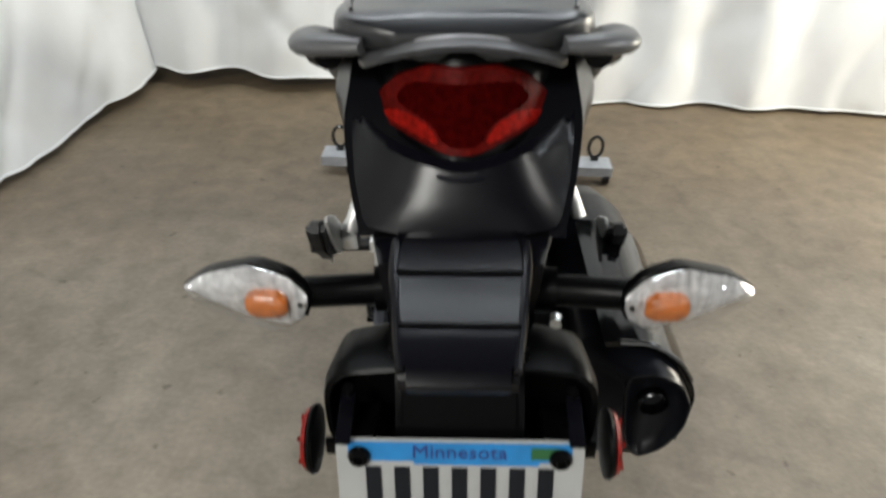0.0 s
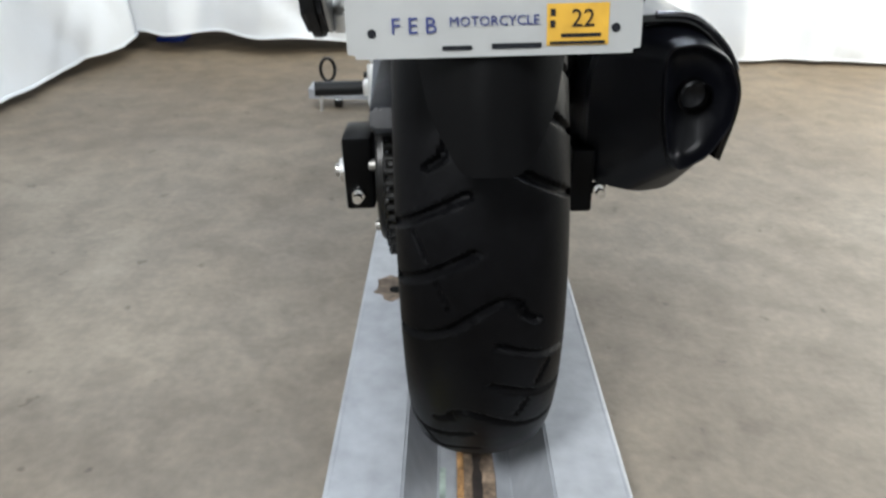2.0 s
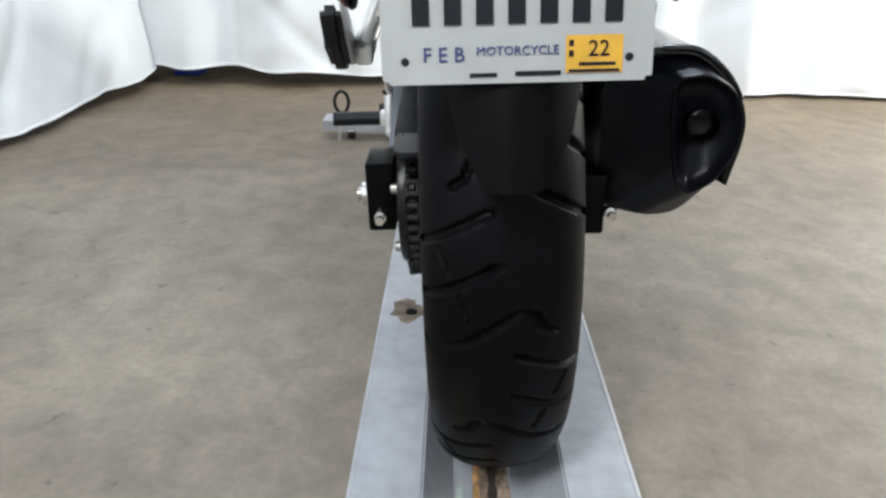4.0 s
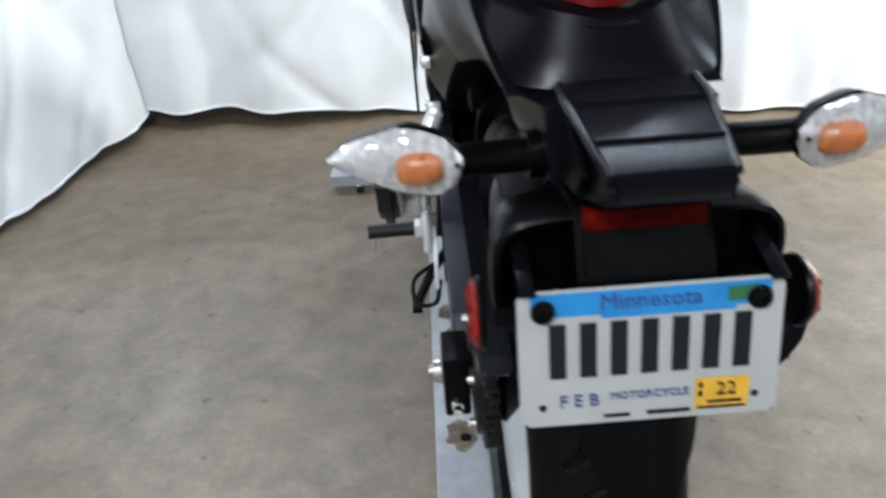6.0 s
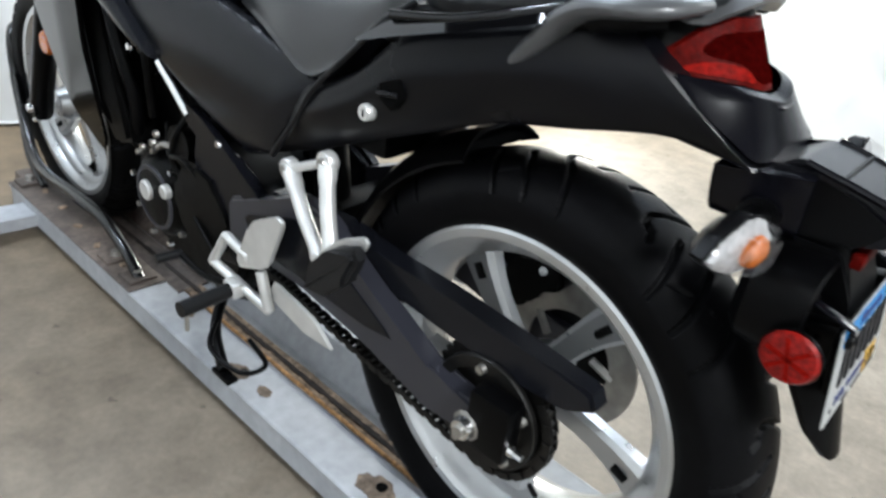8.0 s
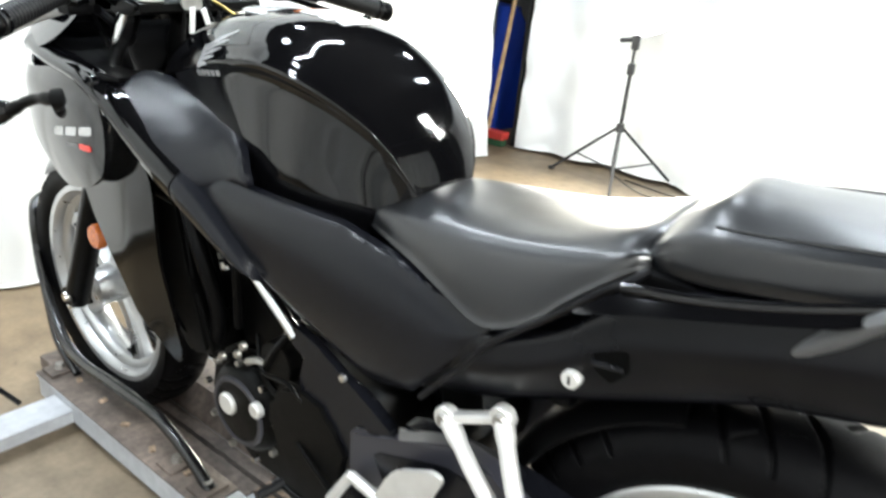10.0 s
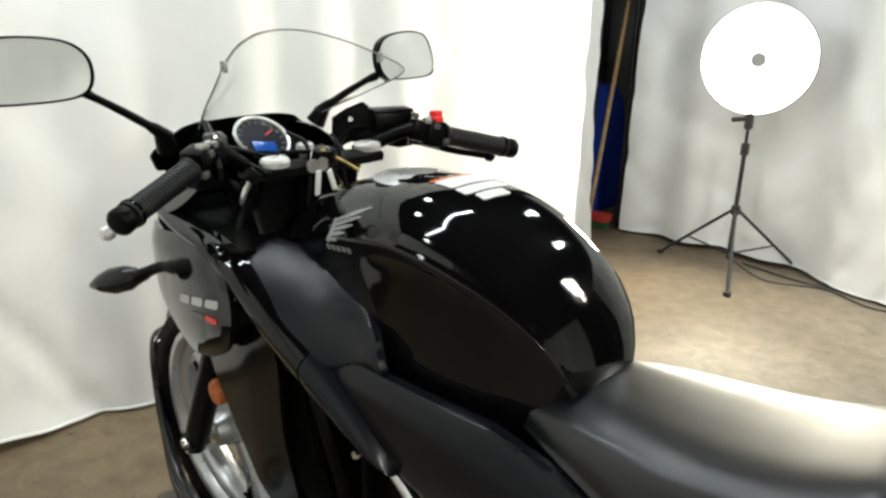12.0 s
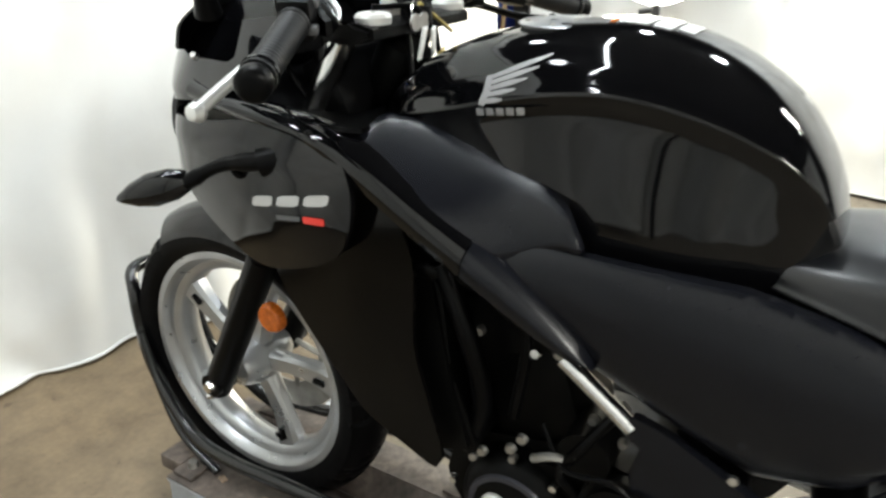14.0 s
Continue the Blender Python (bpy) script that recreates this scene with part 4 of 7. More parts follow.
def wheel(name, centre, width, turn, parent):
    w = width / 2
    ob = new(name)
    ob.parent = parent
    prof = [(-w, 0.226), (-w - 0.003, 0.230), (-w - 0.006, 0.226), (-w - 0.005, 0.215), (-w + 0.004, 0.206), (-w + 0.012, 0.203), (-w * 0.55, 0.190), (-w * 0.35, 0.184),
            (w * 0.35, 0.184), (w * 0.55, 0.190), (w - 0.012, 0.203), (w - 0.004, 0.206), (w + 0.005, 0.215), (w + 0.006, 0.226), (w + 0.003, 0.230), (w, 0.226),
            (w * 0.6, 0.212), (-w * 0.6, 0.212)]
    part("rim", turned(prof, 96, "x", centre, closed=True), ALLOY, ob, "silver painted alloy rim")
    for k in range(5):
        a = radians(turn + 72 * k)
        sp = part("spoke", spoke_bm(centre, a, 0.035, 0.192, 0.040, 0.060, 0.036, 0.10), ALLOY, ob)
        slot = bmesh.new()
        tube_into(slot, [centre + Vector((-0.0165, 0.150 * math.cos(a + 0.07), 0.150 * math.sin(a + 0.07))), centre + Vector((-0.0165, 0.172 * math.cos(a + 0.085), 0.172 * math.sin(a + 0.085)))], 0.006, 8)
        part("spoke_slot", slot, ENGINE, sp)
    part("hub", turned([(-0.06, 0.0), (-0.06, 0.030), (-0.045, 0.038), (-0.02, 0.046), (0.02, 0.046), (0.045, 0.038), (0.06, 0.030), (0.06, 0.0)], 36, "x", centre), ALLOY, ob)
    part("valve", tube([centre + Vector((-0.01, -0.05, -0.178)), centre + Vector((-0.025, -0.045, -0.150))], 0.004, 6), BLACK, ob)
    return ob


def disc_brake(centre, x, radius, parent):
    prof = [(x - 0.002, radius * 0.62), (x - 0.002, radius), (x + 0.002, radius), (x + 0.002, radius * 0.62)]
    ob = part("brake_disc", turned(prof, 64, "x", centre, closed=True), DULL_STEEL, parent, "drilled steel brake disc")
    for k in range(5):
        a = radians(72 * k + 20)
        part("disc_arm", tube([centre + Vector((x, 0.04 * math.cos(a), 0.04 * math.sin(a))), centre + Vector((x, radius * 0.68 * math.cos(a + 0.3), radius * 0.68 * math.sin(a + 0.3)))], 0.006, 6), DULL_STEEL, ob)
    return ob


def rear_end():
    rw = wheel("rear_wheel", REAR, 0.112, 47, BIKE)
    tyre(REAR + Vector((-0.004, 0, 0)), 0.314, 0.134, 0.224, 1000, 121, rw, -180.0)
    disc_brake(REAR, 0.082, 0.11, rw)
    caliper = part("rear_caliper", slab([(0.115, 0.405), (0.12, 0.455), (0.075, 0.505), (0.02, 0.505), (0.015, 0.465), (0.06, 0.445), (0.075, 0.41)], 0.056, 0.112, 0.006, 0.2, 2), ENGINE, BIKE, "black rear brake caliper")
    for y, z in ((0.10, 0.44), (0.045, 0.488)):
        part("caliper_bolt", bolt((0.056, y, z), (-1, 0, 0.3), 0.008, 0.008), CHROME, caliper)
    part("caliper_hose", tube([(0.07, 0.075, 0.50), (0.075, 0.13, 0.53), (0.10, 0.26, 0.50), (0.105, 0.40, 0.46)], 0.005, 8), BLACK, BIKE)
    # sprocket, carrier and chain
    bm = bmesh.new()
    rings = []
    teeth = 38
    for x in (-0.0915, -0.0865):
        ring = []
        for k in range(teeth * 4):
            a = 2 * math.pi * k / (teeth * 4)
            r = 0.089 + (0.0055 if k % 4 in (1, 2) else -0.001)
            ring.append(REAR + Vector((x, r * math.cos(a), r * math.sin(a))))
        rings.append(ring)
    grid_faces(bm, rings)
    part("sprocket", bm, CHAIN, rw)
    part("sprocket_ring", turned([(-0.1065, 0.062), (-0.1065, 0.078), (-0.104, 0.080), (-0.0985, 0.080), (-0.0985, 0.062)], 56, "x", REAR, closed=True), CHAIN, rw, "oily machined ring")
    part("sprocket_carrier", turned([(-0.086, 0.0), (-0.086, 0.06), (-0.07, 0.068), (-0.05, 0.05), (-0.05, 0.0)], 40, "x", REAR), ENGINE, rw)
    for k in range(5):
        a = radians(72 * k + 10)
        part("sprocket_bolt", bolt(REAR + Vector((-0.106, 0.066 * math.cos(a), 0.066 * math.sin(a))), (-1, 0, 0), 0.007, 0.008), DULL_STEEL, rw)
    path = []
    fs = Vector((0, 0.60, 0.385))
    for k in range(27):
        a = radians(92 + 176 * k / 26)
        path.append((REAR.y + 0.092 * math.cos(a), REAR.z + 0.092 * math.sin(a)))
    for k in range(8):
        a = radians(-92 + 184 * k / 7)
        path.append((fs.y + 0.035 * math.cos(a), fs.z + 0.035 * math.sin(a)))
    path.append(path[0])
    bm = bmesh.new()
    acc, want, n = 0.0, 0.0, 0
    for (ya, za), (yb, zb) in zip(path, path[1:]):
        seg = math.hypot(yb - ya, zb - za)
        while want <= acc + seg:
            f = (want - acc) / seg
            turn = Matrix.Rotation(math.atan2(zb - za, yb - ya), 4, "X")
            at = Vector((-0.089, ya + (yb - ya) * f, za + (zb - za) * f))
            for side in (-1, 1):
                box_into(bm, at + Vector((side * (0.0082 if n % 2 else 0.0058), 0, 0)), (0.0018, 0.0165, 0.0105), turn)
            bmesh.ops.create_cone(bm, cap_ends=False, segments=8, radius1=0.0046, radius2=0.0046, depth=0.011, matrix=Matrix.Translation(at + turn @ Vector((0, 0.0063, 0))) @ Matrix.Rotation(math.pi / 2, 4, "Y"))
            want += 0.0127
            n += 1
        acc += seg
    part("drive_chain", bm, CHAIN, BIKE, "oily black roller chain", smooth=False)
    # swingarm
    for s in (-1, 1):
        out = [(0.53, 0.455), (0.44, 0.485), (0.35, 0.525), (0.305, 0.520), (0.18, 0.448), (0.07, 0.392), (0.03, 0.388), (-0.005, 0.388), (-0.01, 0.335), (0.06, 0.33), (0.20, 0.365), (0.35, 0.385), (0.53, 0.375)]
        bm = slab(out, -0.128, -0.098, 0.006)
        if s > 0:
            bm = mirrored(bm)
        arm = part("swingarm", bm, SWING, BIKE, "dark grey painted swingarm")
        rib = slab([(0.48, 0.445), (0.36, 0.490), (0.30, 0.485), (0.14, 0.402), (0.20, 0.395), (0.46, 0.405)], -0.1305, -0.127, 0.001)
        part("recess", rib if s < 0 else mirrored(rib), MATTE, arm)
        bm = box((-0.126, -0.032, 0.382), (0.031, 0.060, 0.080), None, 0.004) if s < 0 else box((0.110, -0.032, 0.368), (0.024, 0.060, 0.070), None, 0.004)
        blk = part("axle_block", bm, BLACK, BIKE)
        part("adjuster_bolt", tube([(s * 0.127, -0.06, 0.361), (s * 0.127, -0.080, 0.361)], 0.005, 8), CHROME, blk)
        part("adjuster_nut", bolt((s * 0.127, -0.0615, 0.361), (0, -1, 0), 0.0085, 0.008), CHROME, blk)
        nut = part("axle_nut", bolt((s * 0.1415, -0.004, 0.366), (s, 0, 0), 0.017, 0.012), CHROME, BIKE, "bright axle nut")
        part("washer", bolt((s * 0.1405, -0.004, 0.366), (s, 0, 0), 0.021, 0.003), DULL_STEEL, nut)
        part("axle_end", tube([(s * 0.10, -0.004, 0.366), (s * 0.159, -0.004, 0.366)], 0.0078, 10), DULL_STEEL, nut)
    part("swingarm_bridge", box((0, 0.40, 0.44), (0.2, 0.06, 0.06), None, 0.01), ENGINE, BIKE)
    guard = [(0.45, 0.49), (0.28, 0.502), (0.205, 0.492), (0.08, 0.490), (-0.03, 0.482), (-0.13, 0.476), (-0.14, 0.455), (-0.10, 0.432), (-0.03, 0.432), (0.10, 0.44), (0.20, 0.45), (0.45, 0.46)]
    part("chain_guard", slab(guard, -0.101, -0.07, 0.004), MATTE, BIKE, "matte black chain guard")
    hug = [(math.cos(radians(a)) * 0.338, 0.363 + math.sin(radians(a)) * 0.338) for a in range(16, 74, 6)]
    bm = bmesh.new()
    rings = []
    for y, z in hug:
        d = Vector((0, y, z - 0.363)).normalized()
        ring = [Vector((x, y, z)) - d * (abs(x) / 0.075) ** 3 * 0.03 for x in spread(-0.075, 0.075, 13)]
        ring += [p + d * 0.004 for p in ring[::-1]]
        rings.append(ring)
    grid_faces(bm, rings)
    part("rear_hugger", bm, BLACK, BIKE)
    part("shock", tube([(0.0, 0.42, 0.44), (0.0, 0.47, 0.72)], 0.03, 14), ENGINE, BIKE)


rear_end()


def silencer():
    ob = new("silencer")
    ob.parent = BIKE
    ob["label"] = "matte black stubby silencer with a highlight along one edge"
    n = 72

    def polar(outline, c, y, k=1.0):
        """The outline (x, z) round c as a ring at y, one vertex for each of n directions."""
        pts = [Vector(p) - Vector(c) for p in rounded(outline, 0.16, 3)]
        ring = []
        for i in range(n):
            d = Vector((math.cos(2 * math.pi * i / n), math.sin(2 * math.pi * i / n)))
            far = 0.0
            for a, b in zip(pts, pts[1:] + pts[:1]):
                e = b - a
                det = d.x * -e.y + d.y * e.x
                if abs(det) < 1e-12:
                    continue
                r, f = (a.x * -e.y + a.y * e.x) / det, (d.x * a.y - d.y * a.x) / det
                if r > 0 and -1e-6 <= f <= 1 + 1e-6:
                    far = max(far, r)
            ring.append(Vector((c[0] + d.x * far * k, y, c[1] + d.y * far * k)))
        return ring

    can = [(0.112, 0.39), (0.112, 0.48), (0.128, 0.514), (0.165, 0.532), (0.207, 0.529), (0.237, 0.504), (0.255, 0.470), (0.257, 0.440), (0.246, 0.390), (0.207, 0.350), (0.172, 0.345), (0.122, 0.358)]
    rim = [(0.178, 0.45), (0.174, 0.512), (0.208, 0.516), (0.236, 0.500), (0.250, 0.468), (0.247, 0.434), (0.228, 0.401), (0.200, 0.386), (0.187, 0.402)]
    c, e, o = (0.184, 0.437), (0.213, 0.455), (0.212, 0.460)
    bm = bmesh.new()
    grid_faces(bm, [polar(can, c, -0.034, 1.0), polar(can, c, 0.08, 1.0), polar(can, c, 0.2, 0.98), polar(can, (0.18, 0.425), 0.30, 0.94), polar(can, (0.168, 0.40), 0.37, 0.8), polar(can, (0.15, 0.37), 0.42, 0.45)])
    part("can", bm, SILENCER, ob)
    bm = bmesh.new()
    hole = [(o[0] + 0.0165 * math.cos(a), o[1] + 0.0165 * math.sin(a)) for a in (2 * math.pi * k / 12 for k in range(12))]
    grid_faces(bm, [polar(can, c, -0.034, 0.995), polar(can, c, -0.046, 0.965), polar(rim, e, -0.083, 1.02), polar(rim, e, -0.089, 0.985), polar(rim, e, -0.0885, 0.95), polar(rim, e, -0.080, 0.86), polar(rim, e, -0.074, 0.74), polar(hole, o, -0.066, 1.0), polar(hole, o, -0.060, 0.5)])
    part("end_cap", bm, SILENCER, ob, "dished end cap")
    part("outlet", turned([(-0.050, 0.0135), (-0.076, 0.0135), (-0.079, 0.015), (-0.077, 0.0172), (-0.060, 0.0176)], 28, "y", (o[0], 0, o[1])), DARK_METAL, ob, "dark metal outlet ring")
    part("outlet_bore", turned([(-0.056, 0.0), (-0.056, 0.0134), (-0.074, 0.0134)], 20, "y", (o[0], 0, o[1])), SOOT_AND_SHADE, ob)
    line = spline([(0.152, 0, 0.5365), (0.176, 0, 0.537), (0.208, 0, 0.5325), (0.239, 0, 0.5075), (0.2585, 0, 0.472), (0.2615, 0, 0.440), (0.251, 0, 0.388)], 40)
    bm = bmesh.new()
    rings = []
    for y, k in ((-0.062, 0.6), (-0.058, 1.0), (0.0, 1.0), (0.1, 1.0), (0.2, 0.9)):
        a = [Vector((p.x, y, p.z)) for p in line]
        b = [Vector((c[0] + (p.x - c[0]) * (1 - 0.15 * k), y, c[1] + (p.z - c[1]) * (1 - 0.11 * k))) for p in line[::-1]]
        rings.append(a + b)
    grid_faces(bm, rings)
    part("heat_shield", bm, GLOSS, ob, "glossy black heat shield")
    # bead added to catch the bright line mirrored along the glossy shield
    bm = bmesh.new()
    tube_into(bm, [Vector((p.x - 0.001, -0.0615, p.z - 0.001)) for p in line[5:25]], 0.0036, 8, 1)
    part("shield_glint", bm, DARK_METAL, ob, "dark metal bead added for the highlight along the heat shield")
    part("header_pipe", tube([(0.15, 0.33, 0.37), (0.12, 0.48, 0.30), (0.08, 0.66, 0.22), (0.05, 0.86, 0.22), (0.03, 0.97, 0.32), (0.03, 0.94, 0.46)], 0.021, 12), DULL_STEEL, ob)
    part("hanger_bolt", bolt((0.108, 0.0, 0.52), (-0.2, -1, 0), 0.009, 0.012), CHROME, ob)


silencer()


# ---- bodywork
TANK = [(0.478, 0.785, 0.745, 0.046, 0.772, 0.043), (0.49, 0.826, 0.740, 0.070, 0.812, 0.066), (0.51, 0.869, 0.736, 0.087, 0.848, 0.081), (0.55, 0.921, 0.732, 0.104, 0.882, 0.096), (0.62, 0.964, 0.728, 0.119, 0.911, 0.109),
        (0.70, 0.985, 0.728, 0.125, 0.925, 0.114), (0.78, 0.984, 0.73, 0.122, 0.917, 0.112), (0.86, 0.972, 0.75, 0.110, 0.897, 0.102), (0.93, 0.950, 0.785, 0.097, 0.876, 0.090), (1.0, 0.912, 0.82, 0.077, 0.862, 0.070), (1.03, 0.885, 0.83, 0.045, 0.855, 0.042)]


def tank_half(y):
    """Rounded above a sharp shoulder line, slightly hollow below it."""
    zt, zb, w, zc, wl = along(TANK, y)
    h, k = zt - zc, zc - zb
    return [(0, zt), (0.34 * w, zt - 0.045 * h), (0.62 * w, zt - 0.20 * h), (0.84 * w, zt - 0.52 * h), (0.965 * w, zc + 0.16 * h), (w, zc + 0.004), (w - 0.0015, zc - 0.003),
            (wl + 0.003, zc - 0.10 * k), (wl, zc - 0.35 * k), (wl * 0.985, zc - 0.65 * k), (wl * 0.95, zb + 0.1 * k), (wl * 0.86, zb), (0, zb)]


fuel_tank = part("fuel_tank", loft_y(spread(0.478, 1.03, 52), tank_half, 61), GLOSS, BIKE, "glossy black fuel tank reflecting the ceiling lamps")

SEAT = [(0.572, 0.045, 0.770, 0.748), (0.545, 0.078, 0.786, 0.746), (0.50, 0.098, 0.795, 0.744), (0.44, 0.114, 0.800, 0.736), (0.38, 0.126, 0.803, 0.72), (0.325, 0.131, 0.808, 0.704), (0.27, 0.132, 0.819, 0.728), (0.225, 0.128, 0.833, 0.772), (0.185, 0.12, 0.846, 0.806), (0.165, 0.10, 0.842, 0.815), (0.15, 0.06, 0.822, 0.812)]


def seat_half(y):
    w, zt, zs = along(SEAT, y)
    return [(0, zt), (0.52 * w, zt - 0.002), (0.83 * w, zt - 0.012), (0.955 * w, zt - 0.42 * (zt - zs)), (w, zs + 0.01), (w * 0.985, zs), (0.5 * w, zs - 0.012), (0, zs - 0.012)]


seat = part("rider_seat", loft_y(spread(0.15, 0.572, 36), seat_half, 34), VINYL, BIKE, "black vinyl rider seat, slightly shiny from wear")
PILLION = [(0.178, 0.084, 0.838, 0.814), (0.16, 0.100, 0.866, 0.816), (0.125, 0.109, 0.891, 0.820), (0.08, 0.112, 0.892, 0.827), (0.0, 0.112, 0.894, 0.842), (-0.07, 0.107, 0.898, 0.864), (-0.105, 0.099, 0.900, 0.872), (-0.122, 0.086, 0.897, 0.876), (-0.134, 0.055, 0.889, 0.878)]


def pillion_half(y):
    w, zt, zs = along(PILLION, y)
    h = zt - zs
    c = 0.10 + 1.25 * max(0.0, y + 0.02)
    return [(0, zt), (0.5 * w, zt - 0.22 * c * h), (0.86 * w, zt - c * h), (0.95 * w, zt - (c + 0.1) * h), (0.985 * w, zt - (c + 0.24) * h), (w, zs + 0.3 * h), (0.99 * w, zs + 0.1 * h), (0.94 * w, zs - 0.002), (0.6 * w, zs - 0.01), (0, zs - 0.01)]


pillion = part("pillion_seat", loft_y(spread(-0.134, 0.178, 30), pillion_half, 34), VINYL, BIKE, "black vinyl pillion pad")
for s in (-1, 1):
    seam = [(s * pillion_half(y)[2][0], y, pillion_half(y)[2][1]) for y in spread(-0.10, 0.115, 12)]
    part("seam", tube(seam, 0.0022, 8, 2), VINYL, pillion)

# tail body
TAIL = [(0.46, 0.115, 0.66, 0.545), (0.40, 0.122, 0.68, 0.570), (0.31, 0.135, 0.705, 0.608), (0.24, 0.137, 0.74, 0.641), (0.16, 0.134, 0.805, 0.676), (0.08, 0.129, 0.826, 0.711), (0.0, 0.122, 0.846, 0.744), (-0.03, 0.115, 0.856, 0.758), (-0.06, 0.106, 0.864, 0.766), (-0.10, 0.096, 0.868, 0.757)]


def tail_half(y):
    w, zt, zb = along(TAIL, y)
    h = zt - zb
    return [(0, zt), (0.6 * w, zt - 0.001), (0.88 * w, zt - 0.006), (0.96 * w, zt - 0.14 * h), (0.985 * w, zt - 0.3 * h), (w, zt - 0.46 * h), (0.965 * w, zt - 0.62 * h), (0.88 * w, zb + 0.16 * h), (0.80 * w, zb + 0.02 * h), (0.74 * w, zb), (0, zb)]


def tail_shell():
    """Lofted along y; the rear end is cut off aslant."""
    rings = []
    for y in spread(0.46, -0.10, 56):
        f = min(1.0, max(0.0, (0.05 - y) / 0.15))
        f = f * f * (3 - 2 * f)
        right = spline([(x, 0, z) for x, z in tail_half(y)], 40)
        ring = [Vector((p.x, y - 1.426 * f * max(-0.02, 0.832 - p.z), p.z)) for p in right]
        rings.append(ring + [Vector((-p.x, p.y, p.z)) for p in ring[-2:0:-1]])
    bm = bmesh.new()
    grid_faces(bm, rings)
    return bm


part("seat_base", box((0, 0.165, 0.795), (0.225, 0.10, 0.05), None, 0.01), BLACK, BIKE)
part("tail_body", tail_shell(), TAIL_BLACK, BIKE, "matte dark tail bodywork")
for s in (-1, 1):
    def rail_x(y, z):
        w, zt, zb = along(TAIL, y)
        return w + 0.007 - 0.85 * (z - 0.808 - 0.27 * (0.16 - y))
    strip = [(0.175, 0.806), (0.06, 0.832), (-0.02, 0.853), (-0.05, 0.866), (-0.01, 0.840), (0.07, 0.817), (0.15, 0.795), (0.215, 0.775)]
    part("tail_trim", panel(strip, rail_x, 0.006, s, 0.02), GLOSS, BIKE, "glossy black strip below the pillion pad")
    bead = [(s * (along(TAIL, y)[0] + 0.007), y, z) for y, z in ((0.172, 0.811), (0.10, 0.822), (0.037, 0.838), (-0.032, 0.859))]
    part("trim_bead", tube(bead, 0.0055, 10), GLOSS, BIKE)
    lip = [(s * x, y, z) for x, y, z in ((0.128, 0.405, 0.570), (0.131, 0.35, 0.638), (0.135, 0.306, 0.694), (0.137, 0.239, 0.753), (0.135, 0.196, 0.794), (0.130, 0.17, 0.814), (0.120, 0.158, 0.826))]
    part("seat_ridge", tube(lip, 0.0042, 10), TAIL_BLACK, BIKE)
    # vent: black plate for its recess's shade, a fin across it, a lock below
    recess = slab([(0.191, 0.733), (0.157, 0.746), (0.154, 0.722), (0.168, 0.706), (0.187, 0.714)], -0.1372, -0.120, 0.0015)
    vent = part("vent_shade", recess if s < 0 else mirrored(recess), SOOT_AND_SHADE, BIKE, "vent with the shade of its recess laid on as a black plate")
    part("vent_fin", tube([(s * 0.1368, 0.190, 0.722), (s * 0.1372, 0.176, 0.7245), (s * 0.1362, 0.158, 0.7265)], 0.0036, 8), TAIL_BLACK, vent)
    if s < 0:
        lock = part("seat_lock", turned([(-0.0, 0.0), (-0.0, 0.009), (0.002, 0.0103), (0.012, 0.0103), (0.012, 0.0)], 24, "x", (-0.1405, 0.209, 0.693)), CAST, BIKE, "round bright key lock")
        part("keyhole", box((-0.1406, 0.209, 0.693), (0.002, 0.002, 0.009)), ENGINE, lock)
    # grab rail
    rail = [(0.104, 0.055, 0.765, 0.006), (0.110, 0.024, 0.797, 0.012), (0.115, -0.004, 0.826, 0.0145), (0.1185, -0.022, 0.845, 0.0145), (0.122, -0.04, 0.857, 0.014), (0.1255, -0.06, 0.865, 0.0135), (0.1265, -0.085, 0.869, 0.0125), (0.119, -0.106, 0.872, 0.012), (0.100, -0.118, 0.875, 0.011), (0.075, -0.126, 0.877, 0.009)]
    pts = spline([(s * x, y, z) for x, y, z, r in rail], 44)
    size = spline([(r, 0, 0) for x, y, z, r in rail], 44)
    rings = []
    for i, p in enumerate(pts):
        d = (pts[min(i + 1, 43)] - pts[max(i - 1, 0)]).normalized()
        side = d.cross(Vector((0, 0, 1))).normalized()
        up = side.cross(d)
        r = size[i].x
        rings.append([p + side * math.cos(a) * r * 1.3 + up * math.sin(a) * r * 0.75 for a in (2 * math.pi * k / 16 for k in range(16))])
    bm = bmesh.new()
    grid_faces(bm, rings)
    part("grab_rail", bm, GREY_GLOSS, BIKE, "graphite grey grab rail")
    part("rail_mount", tube([(s * 0.112, -0.03, 0.842), (s * 0.117, -0.055, 0.852), (s * 0.118, -0.085, 0.862), (s * 0.105, -0.112, 0.866)], [0.005, 0.011, 0.013, 0.012], 12), BLACK, BIKE)

def hump_place(x, v, lift=0.0):
    return (x, -0.122 - 0.034 * v + x * x * (2.2 + 0.6 * v), 0.889 - 0.004 * v - 3.3 * x * x + lift)


part("tail_hump", sheet([(-0.081, 0.0), (-0.081, 0.5), (-0.074, 0.9), (-0.046, 1.0), (0, 1.0), (0.046, 1.0), (0.074, 0.9), (0.081, 0.5), (0.081, 0.0)], hump_place, (0, 0.003, -0.005), 0.012, 0.12, 2), GREY_GLOSS, BIKE, "graphite tail piece above the light")
part("hump_marking", sheet([(-0.035, 0.42), (0.035, 0.42), (0.035, 0.58), (-0.035, 0.58)], lambda x, v: hump_place(x, v, 0.0005), (0, 0, 0.0004), 0.01, 0.1, 1), SILVER_INK, BIKE, "small pale marking")


